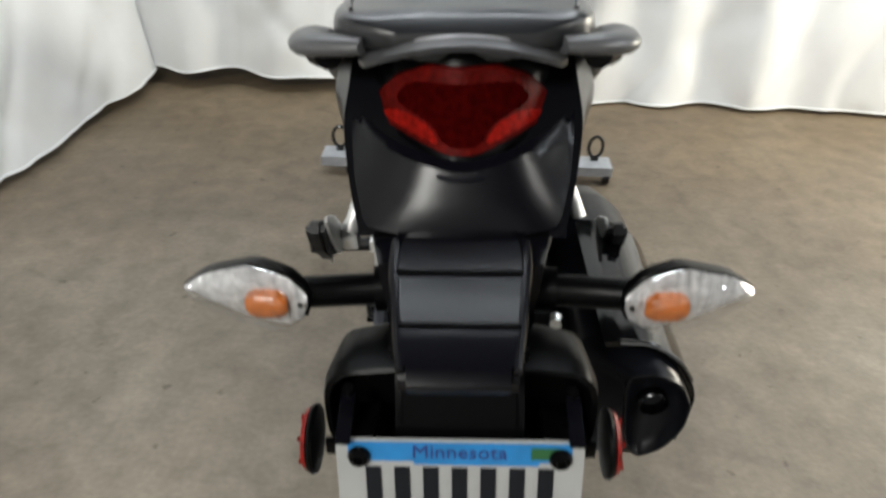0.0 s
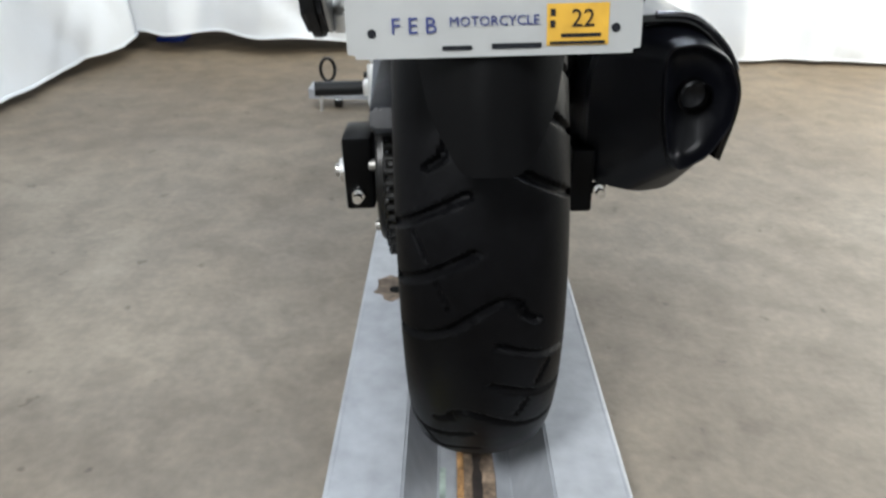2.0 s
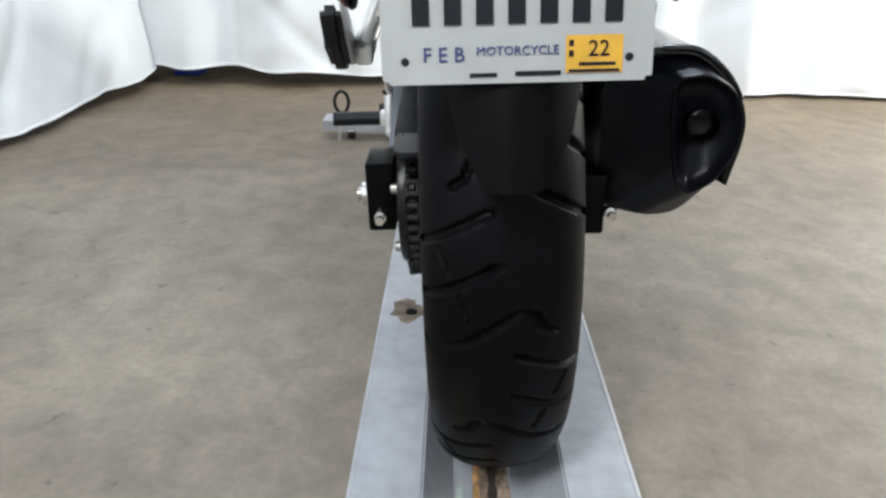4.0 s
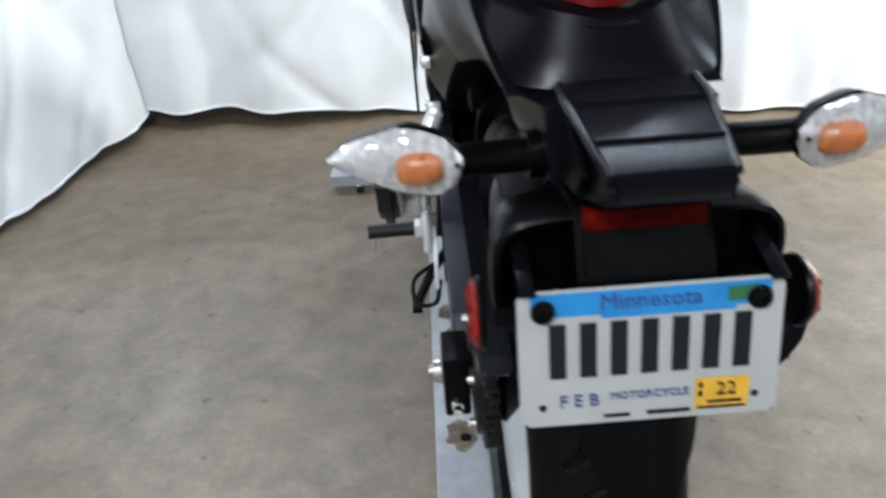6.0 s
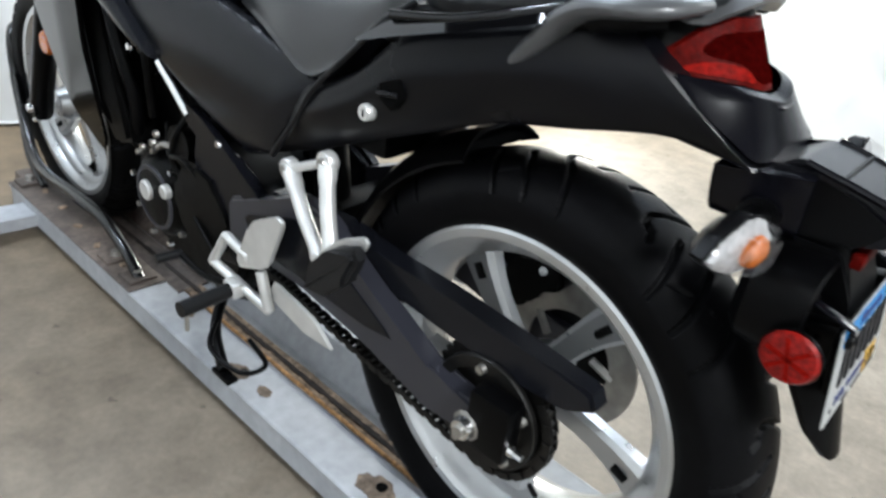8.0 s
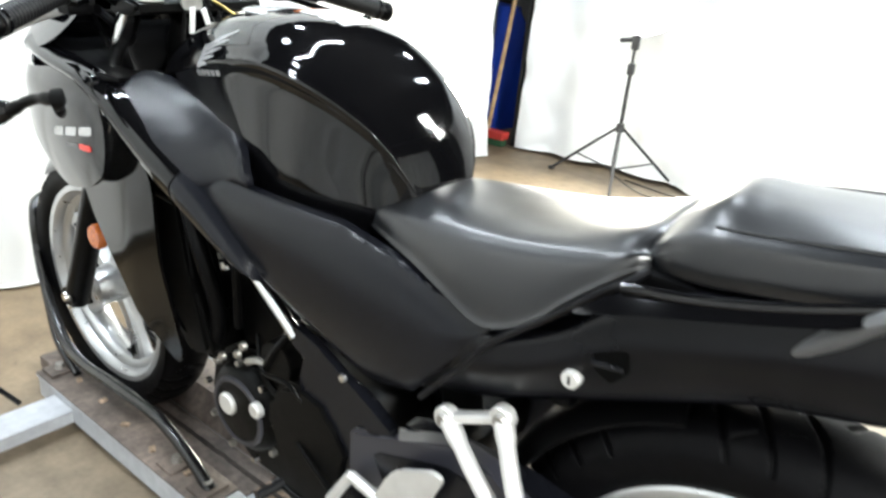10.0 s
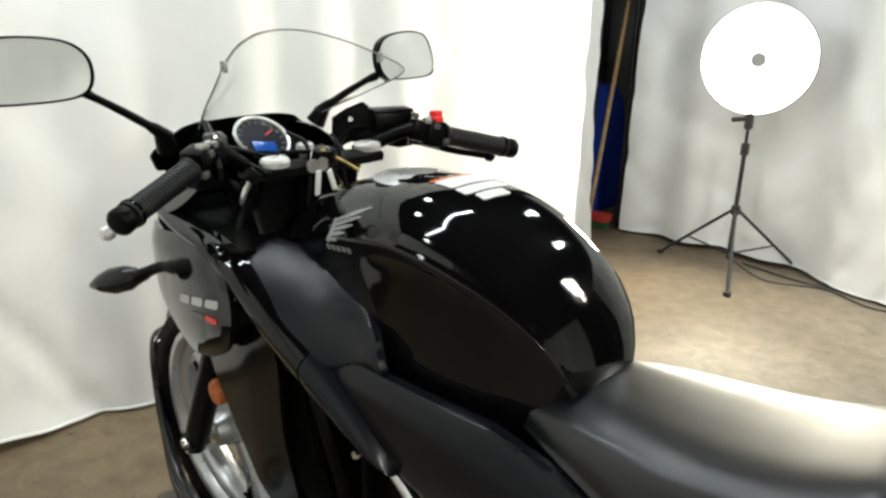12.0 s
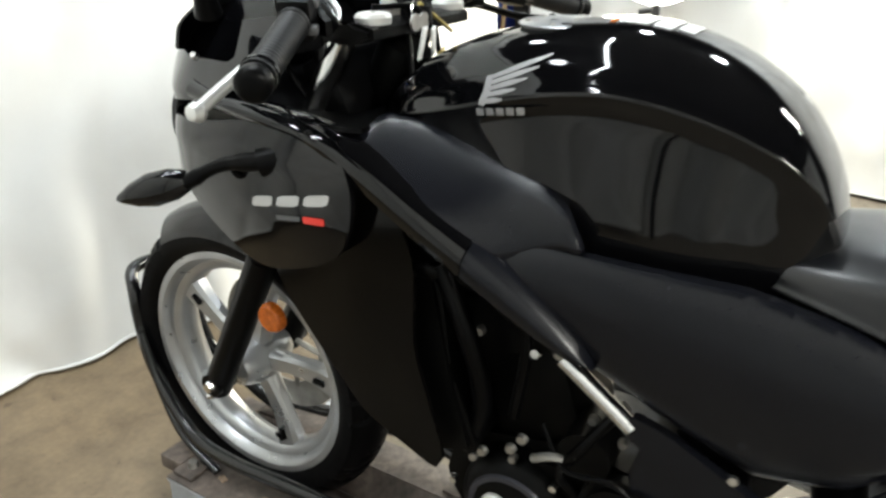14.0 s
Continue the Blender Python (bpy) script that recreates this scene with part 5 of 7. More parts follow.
def lens_place(x, z):
    return (x, -0.176 + (abs(x) / 0.070) ** 2 * 0.062 + (z - 0.804) * 0.50, z)


lens_half = [(0.026, 0.865), (0.050, 0.853), (0.068, 0.833), (0.080, 0.8165), (0.076, 0.8135), (0.052, 0.8150), (0.030, 0.8125), (0.010, 0.8080)]
lens_edge = lens_half + [(-x, z) for x, z in lens_half[::-1]]
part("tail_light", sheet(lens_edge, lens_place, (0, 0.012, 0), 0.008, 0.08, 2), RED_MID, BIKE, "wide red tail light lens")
# one red lens: its dark top and bright lobes are painted shading
lens_shade = [(-0.056, 0.834), (-0.038, 0.855), (0.038, 0.855), (0.056, 0.834), (0.024, 0.829), (0.013, 0.813), (-0.013, 0.813), (-0.024, 0.829)]
part("tail_light_shade", sheet(lens_shade, lambda x, z: (x, lens_place(x, z)[1] - 0.0008, z), (0, 0.003, 0), 0.01, 0.2, 2), RED_SHADE, BIKE, "upper part of the lens, painted dark for the shade in it")
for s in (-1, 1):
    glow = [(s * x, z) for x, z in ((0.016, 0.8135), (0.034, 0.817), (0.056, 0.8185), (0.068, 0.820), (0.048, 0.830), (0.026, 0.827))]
    part("tail_light_bright", sheet(glow, lambda x, z: (x, lens_place(x, z)[1] - 0.0012, z), (0, 0.003, 0), 0.008, 0.2, 2), RED, BIKE, "lower lobe of the lens, painted brighter for the light it catches")


def cover_place(x, z):
    f = min(1.0, max(0.0, (0.832 - z) / 0.068))
    return (x, -0.100 - (1 - min(1.0, abs(x) / 0.085) ** 3) * (0.074 * (1 - f) + 0.016 * f) - 0.097 * f, z)


part("tail_surround", sheet([(-0.090, 0.805), (-0.081, 0.832), (-0.058, 0.862), (0, 0.879), (0.058, 0.862), (0.081, 0.832), (0.090, 0.805), (0.054, 0.809), (0.0, 0.799), (-0.054, 0.809)], lambda x, z: (x, lens_place(x, z)[1] + 0.006, z), (0, 0.02, 0), 0.012), BLACK, BIKE)
part("tail_lower_cover", sheet([(-0.094, 0.828), (-0.086, 0.816), (-0.054, 0.812), (0, 0.801), (0.054, 0.812), (0.086, 0.816), (0.094, 0.828), (0.085, 0.79), (0.073, 0.764), (0.04, 0.7605), (-0.04, 0.7605), (-0.073, 0.764), (-0.085, 0.79)], cover_place, (0, 0.012, 0.004), 0.012), REAR_PLASTIC, BIKE, "dark grey lower tail cover")
part("cover_ridge", tube([(s * x, -0.182 + (x / 0.070) ** 2 * 0.058 - 0.012, z) for s, x, z in ((-1, 0.084, 0.806), (-1, 0.052, 0.800), (-1, 0.02, 0.799), (1, 0.0, 0.798), (1, 0.02, 0.799), (1, 0.052, 0.800), (1, 0.084, 0.806))], 0.0022, 6), MATTE, BIKE)
part("tail_underside", box((0, -0.148, 0.7605), (0.132, 0.125, 0.006), Matrix.Rotation(radians(4), 4, "X"), 0.002), BLACK, BIKE)

# rear mudguard and its carrier
def narrowed(bm):
    """The mudguard tapers towards its rear end."""
    for v in bm.verts:
        v.co.x *= 1.04 - 0.24 * min(1.0, max(0.0, (-0.262 - v.co.y) / 0.085))
    return bm


fender = [(-0.17, 0.752), (-0.20, 0.755), (-0.232, 0.772), (-0.272, 0.7645), (-0.320, 0.7535), (-0.342, 0.747), (-0.350, 0.739), (-0.344, 0.728), (-0.30, 0.716), (-0.22, 0.712), (-0.18, 0.728)]
part("rear_mudguard", narrowed(slab(fender, -0.045, 0.045, 0.006)), REAR_PLASTIC, BIKE, "satin black ribbed rear mudguard")
part("mudguard_neck", loft_y(spread(-0.250, -0.172, 9), lambda y: [(0, 0.757 + 0.10 * (-0.19 - y)), (0.052 + 0.2 * (y + 0.246), 0.756 + 0.10 * (-0.19 - y)), (0.058 + 0.2 * (y + 0.246), 0.750 + 0.10 * (-0.19 - y)), (0.054 + 0.16 * (y + 0.246), 0.724), (0.048, 0.702), (0, 0.70)], 20), REAR_PLASTIC, BIKE)
for y, z in ((-0.268, 0.767), (-0.312, 0.7568)):
    part("mudguard_rib", narrowed(box((0, y, z - 0.003), (0.084, 0.0028, 0.007), Matrix.Rotation(-0.24, 4, "X"))), BLACK, BIKE)
for s in (-1, 1):
    part("mudguard_edge", narrowed(tube([(s * 0.0435, -0.236, 0.7705), (s * 0.0435, -0.275, 0.7625), (s * 0.0435, -0.342, 0.7445)], 0.0036, 8)), REAR_PLASTIC, BIKE)
    part("mudguard_cheek", slab([(-0.238, 0.765), (-0.285, 0.752), (-0.315, 0.738), (-0.30, 0.716), (-0.250, 0.708), (-0.225, 0.72)], s * 0.0455, s * 0.0415, 0.001), BLACK, BIKE)
part("under_reflector", box((-0.002, -0.300, 0.7015), (0.078, 0.010, 0.014), None, 0.002), RED_MID, BIKE, "red reflector strip below the mudguard")
flap = [(-0.21, 0.712), (-0.29, 0.712), (-0.31, 0.66), (-0.318, 0.60), (-0.305, 0.59), (-0.28, 0.64), (-0.24, 0.68)]
part("inner_mudguard", slab(flap, -0.045, 0.045, 0.006), BLACK, BIKE)
part("mudguard_flap", sheet([(-0.054, 0.63), (0.054, 0.63), (0.050, 0.57), (0.040, 0.525), (0.020, 0.492), (-0.020, 0.492), (-0.040, 0.525), (-0.050, 0.57)], lambda x, z: (x, -0.326 + 12 * x * x - 0.30 * (0.57 - z), z), (0, 0.006, 0), 0.012), BLACK, BIKE, "black flap hanging behind the rear tyre")


def rear_housing():
    """The rounded black tray behind the plate, with a rolled lip."""
    ring = rounded([(-0.100, 0.630), (-0.100, 0.682), (-0.082, 0.700), (0.082, 0.700), (0.100, 0.682), (0.100, 0.630), (0.085, 0.605), (-0.085, 0.605)], 0.2, 2)
    bm = bmesh.new()
    grid_faces(bm, [[(p.x * k, y, 0.655 + (p.y - 0.655) * k) for p in ring] for y, k in ((-0.226, 0.80), (-0.238, 0.95), (-0.276, 1.0), (-0.288, 0.985), (-0.290, 0.94), (-0.276, 0.88), (-0.255, 0.82))])
    return bm


part("rear_housing", rear_housing(), BLACK, BIKE, "black hollow tray behind the plate")
for s in (-1, 1):
    part("plate_strap", box((s * 0.080, -0.304, 0.669), (0.011, 0.044, 0.003), Matrix.Rotation(radians(16), 4, "X"), 0.001), REAR_PLASTIC, BIKE)
    part("strap_bolt", bolt((s * 0.080, -0.286, 0.676), (0, -0.5, 1), 0.005, 0.004), BLACK, BIKE)


def rear_indicator(s):
    ob = new("rear_indicator")
    ob.parent = BIKE
    ob["label"] = "clear turn signal with an amber bulb on a black stalk"
    ob.location.x = 0.006 if s > 0 else 0.0
    part("stalk", tube([(s * 0.03, -0.215, 0.717), (s * 0.085, -0.22, 0.717), (s * 0.122, -0.228, 0.720)], 0.0125, 14), BLACK, ob)
    part("stalk_collar", tube([(s * 0.046, -0.216, 0.717), (s * 0.066, -0.218, 0.717)], 0.018, 14), BLACK, ob)
    leaf = rounded([(0.2095, 0.729), (0.190, 0.742), (0.150, 0.7525), (0.124, 0.744), (0.1095, 0.727), (0.116, 0.708), (0.130, 0.6985), (0.160, 0.703), (0.190, 0.716)], 0.12, 2)
    c = Vector((0.150, 0.7265))

    def ring(y, k, up=0.0):
        return [Vector((s * (c.x + (p.x - c.x) * k), y - 0.10 * (0.155 - p.x) * k, c.y + up + (p.y - c.y) * k)) for p in leaf]

    bm = bmesh.new()
    grid_faces(bm, [ring(-0.236, 1.0), ring(-0.224, 0.95), ring(-0.214, 0.6), ring(-0.212, 0.3)])
    part("housing", bm, BLACK, ob)
    bm = bmesh.new()
    grid_faces(bm, [ring(-0.2365, 1.0), ring(-0.242, 0.985), ring(-0.254, 0.80, 0.001), ring(-0.2585, 0.42, 0.003), ring(-0.2595, 0.1, 0.004)])
    part("lens", bm, LENS, ob, "clear faceted lens").visible_shadow = False
    # stepped bright reflector behind the lens
    bm = bmesh.new()
    cols = 46
    rows = []
    for i in range(cols + 1):
        x = 0.1125 + (0.2065 - 0.1125) * i / cols
        zs = []
        for a, b in zip(leaf, leaf[1:] + leaf[:1]):
            if (a.x - x) * (b.x - x) <= 0 and abs(a.x - b.x) > 1e-9:
                zs.append(a.y + (b.y - a.y) * (x - a.x) / (b.x - a.x))
        lo, hi = min(zs) + 0.001, max(zs) - 0.001
        rows.append([Vector((s * x, -0.2375 - 0.10 * (0.155 - x) - 0.004 * math.sin(math.pi * v) - (0.0007 if i % 4 < 2 else 0.0), lo + (hi - lo) * v)) for v in spread(0, 1, 9)])
    grid_faces(bm, rows, close_u=False, cap=False)
    part("reflector", bm, REFLECTOR, ob, "ribbed silver reflector", smooth=False)
    # amber bulb cover with upright ribs
    prof = []
    for k in range(13):
        f = k / 6 - 1
        prof.append((0.0155 * f, (0.0124 if k % 2 else 0.0114) * (1 - 0.45 * f ** 4)))
    bulb = turned([(prof[0][0], 0.0), *prof, (prof[-1][0], 0.0)], 20, "x", (s * 0.1425, -0.2445, 0.7218))
    for v in bulb.verts:
        v.co.y = -0.2445 + (v.co.y + 0.2445) * 0.75
    part("bulb", bulb, BULB_AMBER, ob, "amber bulb cover")
    part("lens_rim", tube([ring(-0.238, 1.0)[k % len(leaf)] for k in range(len(leaf) // 6, len(leaf) // 2 + 2, 2)], 0.0016, 6, 2), BLACK, ob)
    part("lens_screw", bolt((s * 0.1165, -0.2505, 0.7245), (0, -1, 0), 0.0022, 0.001), ENGINE, ob)


for s in (-1, 1):
    rear_indicator(s)


def number_plate():
    """The plate in its own plane: u to the right, v up, slightly tipped back."""
    m = Matrix.Translation((0, -0.3255, 0.612)) @ Matrix.Rotation(radians(90 - 9), 4, "X") @ Matrix.Scale(0.972, 4)
    ob = new("number_plate", None)
    ob.parent = BIKE
    ob["label"] = "white and blue motorcycle number plate on a black bracket"

    def piece(name, u, v, w, h, material, lift, label="", thick=0.0008):
        bm = box((u, v, lift), (w, h, thick))
        bmesh.ops.transform(bm, matrix=m, verts=bm.verts)
        part(name, bm, material, ob, label, smooth=False)

    bm = bmesh.new()
    pts = rounded([(-0.084, -0.051), (0.084, -0.051), (0.0845, -0.0485), (0.089, -0.048), (0.089, 0.051), (-0.089, 0.051), (-0.089, -0.048), (-0.0845, -0.0485)], 0.05, 2)
    grid_faces(bm, [[(p.x, p.y, z) for p in pts] for z in (-0.001, 0.0)])
    bmesh.ops.transform(bm, matrix=m, verts=bm.verts)
    part("plate", bm, PLATE, ob, "white embossed plate")
    piece("blue_band", 0, 0.0405, 0.160, 0.0165, PLATE_BLUE, 0.0006)
    piece("blue_band_fade", 0.012, 0.0310, 0.09, 0.0035, PLATE_BLUE, 0.0005)
    piece("tree_line", 0.062, 0.0405, 0.022, 0.010, PLATE_GREEN, 0.0012)
    lettering("state_name", "Minnesota", 0.0165, m @ Matrix.Translation((0, 0.0405, 0.0012)), PLATE_NAVY, ob)
    for k in range(7):
        piece("number_bar", -0.0625 + 0.0208 * k, 0.0065, 0.0112, 0.040, PLATE_INK, 0.0008, thick=0.0016)
    lettering("month", "F E B", 0.0135, m @ Matrix.Translation((-0.048, -0.0325, 0.0006)), PLATE_NAVY, ob)
    lettering("vehicle_kind", "MOTORCYCLE", 0.0082, m @ Matrix.Translation((0.0005, -0.0305, 0.0006)), PLATE_NAVY, ob)
    piece("year_sticker", 0.0505, -0.0335, 0.037, 0.024, STICKER, 0.0006, "yellow year sticker")
    lettering("year", "22", 0.0145, m @ Matrix.Translation((0.0535, -0.0305, 0.0012)), PLATE_INK, ob)
    piece("sticker_bar", 0.0525, -0.0398, 0.024, 0.0022, PLATE_INK, 0.0012)
    piece("sticker_bar", 0.0505, -0.0440, 0.033, 0.0018, PLATE_INK, 0.0012)
    for k in range(2):
        piece("sticker_mark", 0.0355, -0.0265 - 0.0065 * k, 0.003, 0.004, PLATE_INK, 0.0012)
    piece("serial_bar", -0.022, -0.0455, 0.018, 0.0026, PLATE_INK, 0.0006)
    piece("serial_bar", 0.014, -0.0450, 0.030, 0.003, PLATE_INK, 0.0006)
    for u in (-0.072, 0.072):
        bm = turned([(0.0, 0.0082), (0.003, 0.0084), (0.0062, 0.0066), (0.0068, 0.0036), (0.0045, 0.003), (0.0045, 0.0)], 18, "z")
        bmesh.ops.transform(bm, matrix=m @ Matrix.Translation((u, 0.037, 0)), verts=bm.verts)
        part("plate_bolt", bm, BLACK, ob)
        bm = turned([(0.0005, 0.0), (0.0005, 0.0028), (0.001, 0.0026), (0.001, 0.0)], 12, "z")
        bmesh.ops.transform(bm, matrix=m @ Matrix.Translation((u * 1.02, -0.036, 0)), verts=bm.verts)
        part("plate_hole", bm, PLATE_INK, ob)
    bm = box((0, 0.012, -0.005), (0.16, 0.06, 0.006), None, 0.002)
    bmesh.ops.transform(bm, matrix=m, verts=bm.verts)
    part("plate_bracket", bm, BLACK, ob)
    for u in (-0.07, 0.07):
        part("bracket_arm", box((u * 0.98, -0.292, 0.650), (0.018, 0.044, 0.008), Matrix.Rotation(radians(-12), 4, "X"), 0.002), BLACK, ob)
    for s in (-1, 1):
        cup = turned([(0.0, 0.0), (0.0, 0.025), (0.002, 0.0262), (0.0045, 0.025), (0.006, 0.012), (0.0065, 0.0)], 28, "x", (-0.110, -0.292, 0.632))
        arm = part("side_reflector_cup", cup if s < 0 else mirrored(cup), BLACK, ob)
        lens = turned([(-0.0045, 0.0), (-0.004, 0.014), (-0.0025, 0.022), (0.001, 0.0245), (0.001, 0.0)], 28, "x", (-0.112, -0.292, 0.632))
        part("side_reflector", lens if s < 0 else mirrored(lens), RED_REFL, arm, "round red side reflector")
        for k in range(3):
            part("reflector_rib", box((s * 0.1165, -0.292, 0.632), (0.001, 0.040, 0.0035), Matrix.Rotation(radians(60 * k + 15), 4, "X")), RED, arm)
        part("reflector_arm", box((s * 0.082, -0.298, 0.632), (0.034, 0.006, 0.014), None, 0.002), BLACK, ob)


number_plate()


# ---- side panels and fairing
def nose_x(y):
    return along([(0.66, 0.148), (0.80, 0.172), (0.92, 0.194), (1.02, 0.203), (1.12, 0.200), (1.22, 0.186), (1.29, 0.166), (1.34, 0.132), (1.38, 0.09), (1.40, 0.03)], y)[0]


for s in (-1, 1):
    infill = [(0.978, 0.878), (0.948, 0.872), (0.85, 0.848), (0.775, 0.825), (0.737, 0.803), (0.712, 0.765), (0.761, 0.755), (0.807, 0.742), (0.885, 0.785), (0.985, 0.855)]
    depth = bowed((0.946, 0.873, 0.090), (0.848, 0.84, 0.112), (0.775, 0.817, 0.124), (0.743, 0.799, 0.131), (0.72, 0.767, 0.136), (0.761, 0.769, 0.148), (0.807, 0.755, 0.158), (0.879, 0.796, 0.166), (0.976, 0.863, 0.160), (0.97, 0.883, 0.12), (0.85, 0.80, 0.15))
    part("tank_side_cover", panel(infill, depth, 0.012, s, 0.007, 0.07, lip=0.0015, roll=(0.016, 0.004)), MATTE, BIKE, "matte dark grey cover beside the tank")
    side = [(0.84, 0.725), (0.813, 0.749), (0.765, 0.764), (0.652, 0.759), (0.551, 0.757), (0.459, 0.737), (0.375, 0.714), (0.315, 0.694), (0.37, 0.63), (0.43, 0.558), (0.517, 0.525), (0.60, 0.572), (0.70, 0.632)]
    depth = bowed((0.813, 0.747, 0.158), (0.765, 0.761, 0.143), (0.652, 0.756, 0.137), (0.551, 0.754, 0.131), (0.459, 0.733, 0.128), (0.328, 0.696, 0.126), (0.37, 0.63, 0.128), (0.43, 0.558, 0.110), (0.517, 0.525, 0.108), (0.60, 0.572, 0.117), (0.70, 0.632, 0.129), (0.60, 0.67, 0.150), (0.48, 0.64, 0.145), (0.72, 0.70, 0.152))
    part("side_panel", panel(side, depth, 0.014, s, 0.008, 0.05, lip=0.0015, roll=(0.03, 0.007)), MATTE, BIKE, "matte dark grey side panel below the seat")
    part("panel_screw", bolt((s * 0.138, 0.529, 0.545), (s, 0, 0.1), 0.0065, 0.004), CHROME, BIKE)
    # long glossy blade of the fairing
    hi = spline([(0.155, 1.25, 0.902), (0.17, 1.162, 0.892), (0.172, 1.045, 0.877), (0.172, 0.972, 0.857), (0.168, 0.879, 0.798), (0.158, 0.795, 0.742), (0.148, 0.715, 0.676), (0.142, 0.690, 0.645)], 56)
    lo = spline([(0.168, 1.25, 0.874), (0.188, 1.15, 0.868), (0.196, 1.04, 0.856), (0.193, 0.966, 0.812), (0.187, 0.895, 0.762), (0.174, 0.800, 0.698), (0.162, 0.72, 0.648), (0.149, 0.686, 0.636)], 56)
    joint = 36
    for name, paint, note, first, last in (("fairing_blade", GLOSS, "long glossy black fairing blade", 0, joint), ("blade_tail", MATTE, "satin lower end of the fairing blade", joint, 55)):
        bm = bmesh.new()
        rings = []
        for p, q in list(zip(hi, lo))[first:last + 1]:
            ring = [p.lerp(q, k / 13) + Vector((0.013 * math.sin(math.pi * (k / 13) ** 0.8), 0, 0)) for k in range(14)]
            ring = [Vector((s * v.x, v.y, v.z)) for v in ring]
            ring += [v - Vector((s * 0.012, 0, 0)) for v in ring[::-1]]
            rings.append(ring)
        if first:
            rings[0] = [v + Vector((-s * 0.0015, -0.001, -0.001)) for v in rings[0]]
        grid_faces(bm, rings)
        part(name, bm, paint, BIKE, note)
    part("fairing_screw", bolt((s * 0.155, 0.752, 0.640), (s, 0, 0.1), 0.007, 0.005), CHROME, BIKE)
    cheek = [(1.375, 0.79), (1.36, 0.83), (1.31, 0.846), (1.227, 0.852), (1.136, 0.866), (1.03, 0.876), (0.99, 0.855), (0.968, 0.812), (0.972, 0.763), (0.99, 0.722), (1.04, 0.692), (1.12, 0.668), (1.165, 0.672), (1.24, 0.716), (1.285, 0.748), (1.34, 0.77)]
    part("fairing_cheek", panel(cheek, lambda y, z: nose_x(y) - 1.3 * max(0, 0.77 - z) ** 2 - 0.9 * max(0, z - 0.82) ** 1.3 - 0.02 * max(0.0, 1.0 - y), 0.008, s, 0.014, 0.2, 2), GLOSS, BIKE, "glossy black nose fairing cheek")
    upper = [(1.385, 0.85), (1.37, 0.90), (1.335, 0.938), (1.29, 0.968), (1.24, 0.993), (1.19, 1.008), (1.14, 1.0), (1.115, 0.965), (1.135, 0.915), (1.165, 0.894), (1.22, 0.880), (1.30, 0.868)]
    part("fairing_upper", panel(upper, lambda y, z: nose_x(y) * (1 - 4.4 * max(0, z - 0.885)) - 0.008, 0.008, s, 0.014, 0.2, 2), GLOSS, BIKE, "glossy black upper cowl")
    part("cowl_screw", bolt((s * 0.136, 1.27, 0.925), (s, -0.1, 0.8), 0.006, 0.004), CHROME, BIKE)
    lower = [(1.165, 0.684), (1.06, 0.71), (0.99, 0.81), (0.93, 0.79), (0.905, 0.72), (0.912, 0.60), (0.870, 0.445), (0.885, 0.418), (0.995, 0.468), (1.075, 0.55), (1.128, 0.61)]
    part("lower_fairing", panel(lower, lambda y, z: 0.168 + 0.02 * (z - 0.6) - 0.10 * max(0, y - 1.0), 0.006, s, 0.022), LOWER_GLOSS, BIKE, "black lower fairing behind the front wheel")
    # bright frame tube and the cover that carries it on
    part("frame_tube", tube([(s * 0.114, 0.735, 0.615), (s * 0.115, 0.69, 0.583), (s * 0.117, 0.645, 0.551)], 0.011, 12), CHROME, BIKE, "bright frame tube")
    part("frame_cover", panel([(0.655, 0.545), (0.645, 0.572), (0.60, 0.560), (0.52, 0.520), (0.45, 0.484), (0.455, 0.452), (0.53, 0.482), (0.60, 0.515)], lambda y, z: 0.124, 0.014, s, 0.03), MATTE, BIKE)
    part("pivot_plate", slab([(0.63, 0.54), (0.52, 0.512), (0.455, 0.48), (0.45, 0.42), (0.50, 0.33), (0.58, 0.31), (0.62, 0.38), (0.645, 0.48)], s * 0.098, s * 0.118, 0.004), MATTE, BIKE)
    # main frame truss
    part("frame_spar", tube([(s * 0.05, 1.06, 0.80), (s * 0.10, 0.93, 0.74), (s * 0.112, 0.775, 0.64)], 0.014, 10), ENGINE, BIKE)
    part("frame_down_tube", tube([(s * 0.05, 1.05, 0.74), (s * 0.09, 0.95, 0.60), (s * 0.09, 0.86, 0.50)], 0.012, 10), ENGINE, BIKE)
    part("seat_rail", tube([(s * 0.10, 0.56, 0.62), (s * 0.095, 0.3, 0.68), (s * 0.07, 0.0, 0.79)], 0.013, 10), ENGINE, BIKE)

part("nose_centre", sheet([(-0.13, 0.80), (-0.12, 0.90), (-0.08, 0.965), (0.08, 0.965), (0.12, 0.90), (0.13, 0.80), (0.06, 0.75), (-0.06, 0.75)], lambda x, z: (x, 1.392 - 2.6 * x * x - 0.45 * max(0, z - 0.84) - 0.3 * max(0, 0.80 - z), z), (0, -0.01, 0), 0.02), GLOSS, BIKE, "glossy black nose")
part("headlight", sheet([(-0.10, 0.82), (-0.085, 0.88), (0.085, 0.88), (0.10, 0.82), (0.0, 0.775)], lambda x, z: (x, 1.399 - 2.4 * x * x - 0.4 * max(0, z - 0.84), z), (0, -0.006, 0), 0.02), CLEAR, BIKE, "clear headlight lens")
part("headlight_bowl", box((0, 1.325, 0.83), (0.15, 0.05, 0.08), None, 0.015), CAST, BIKE)


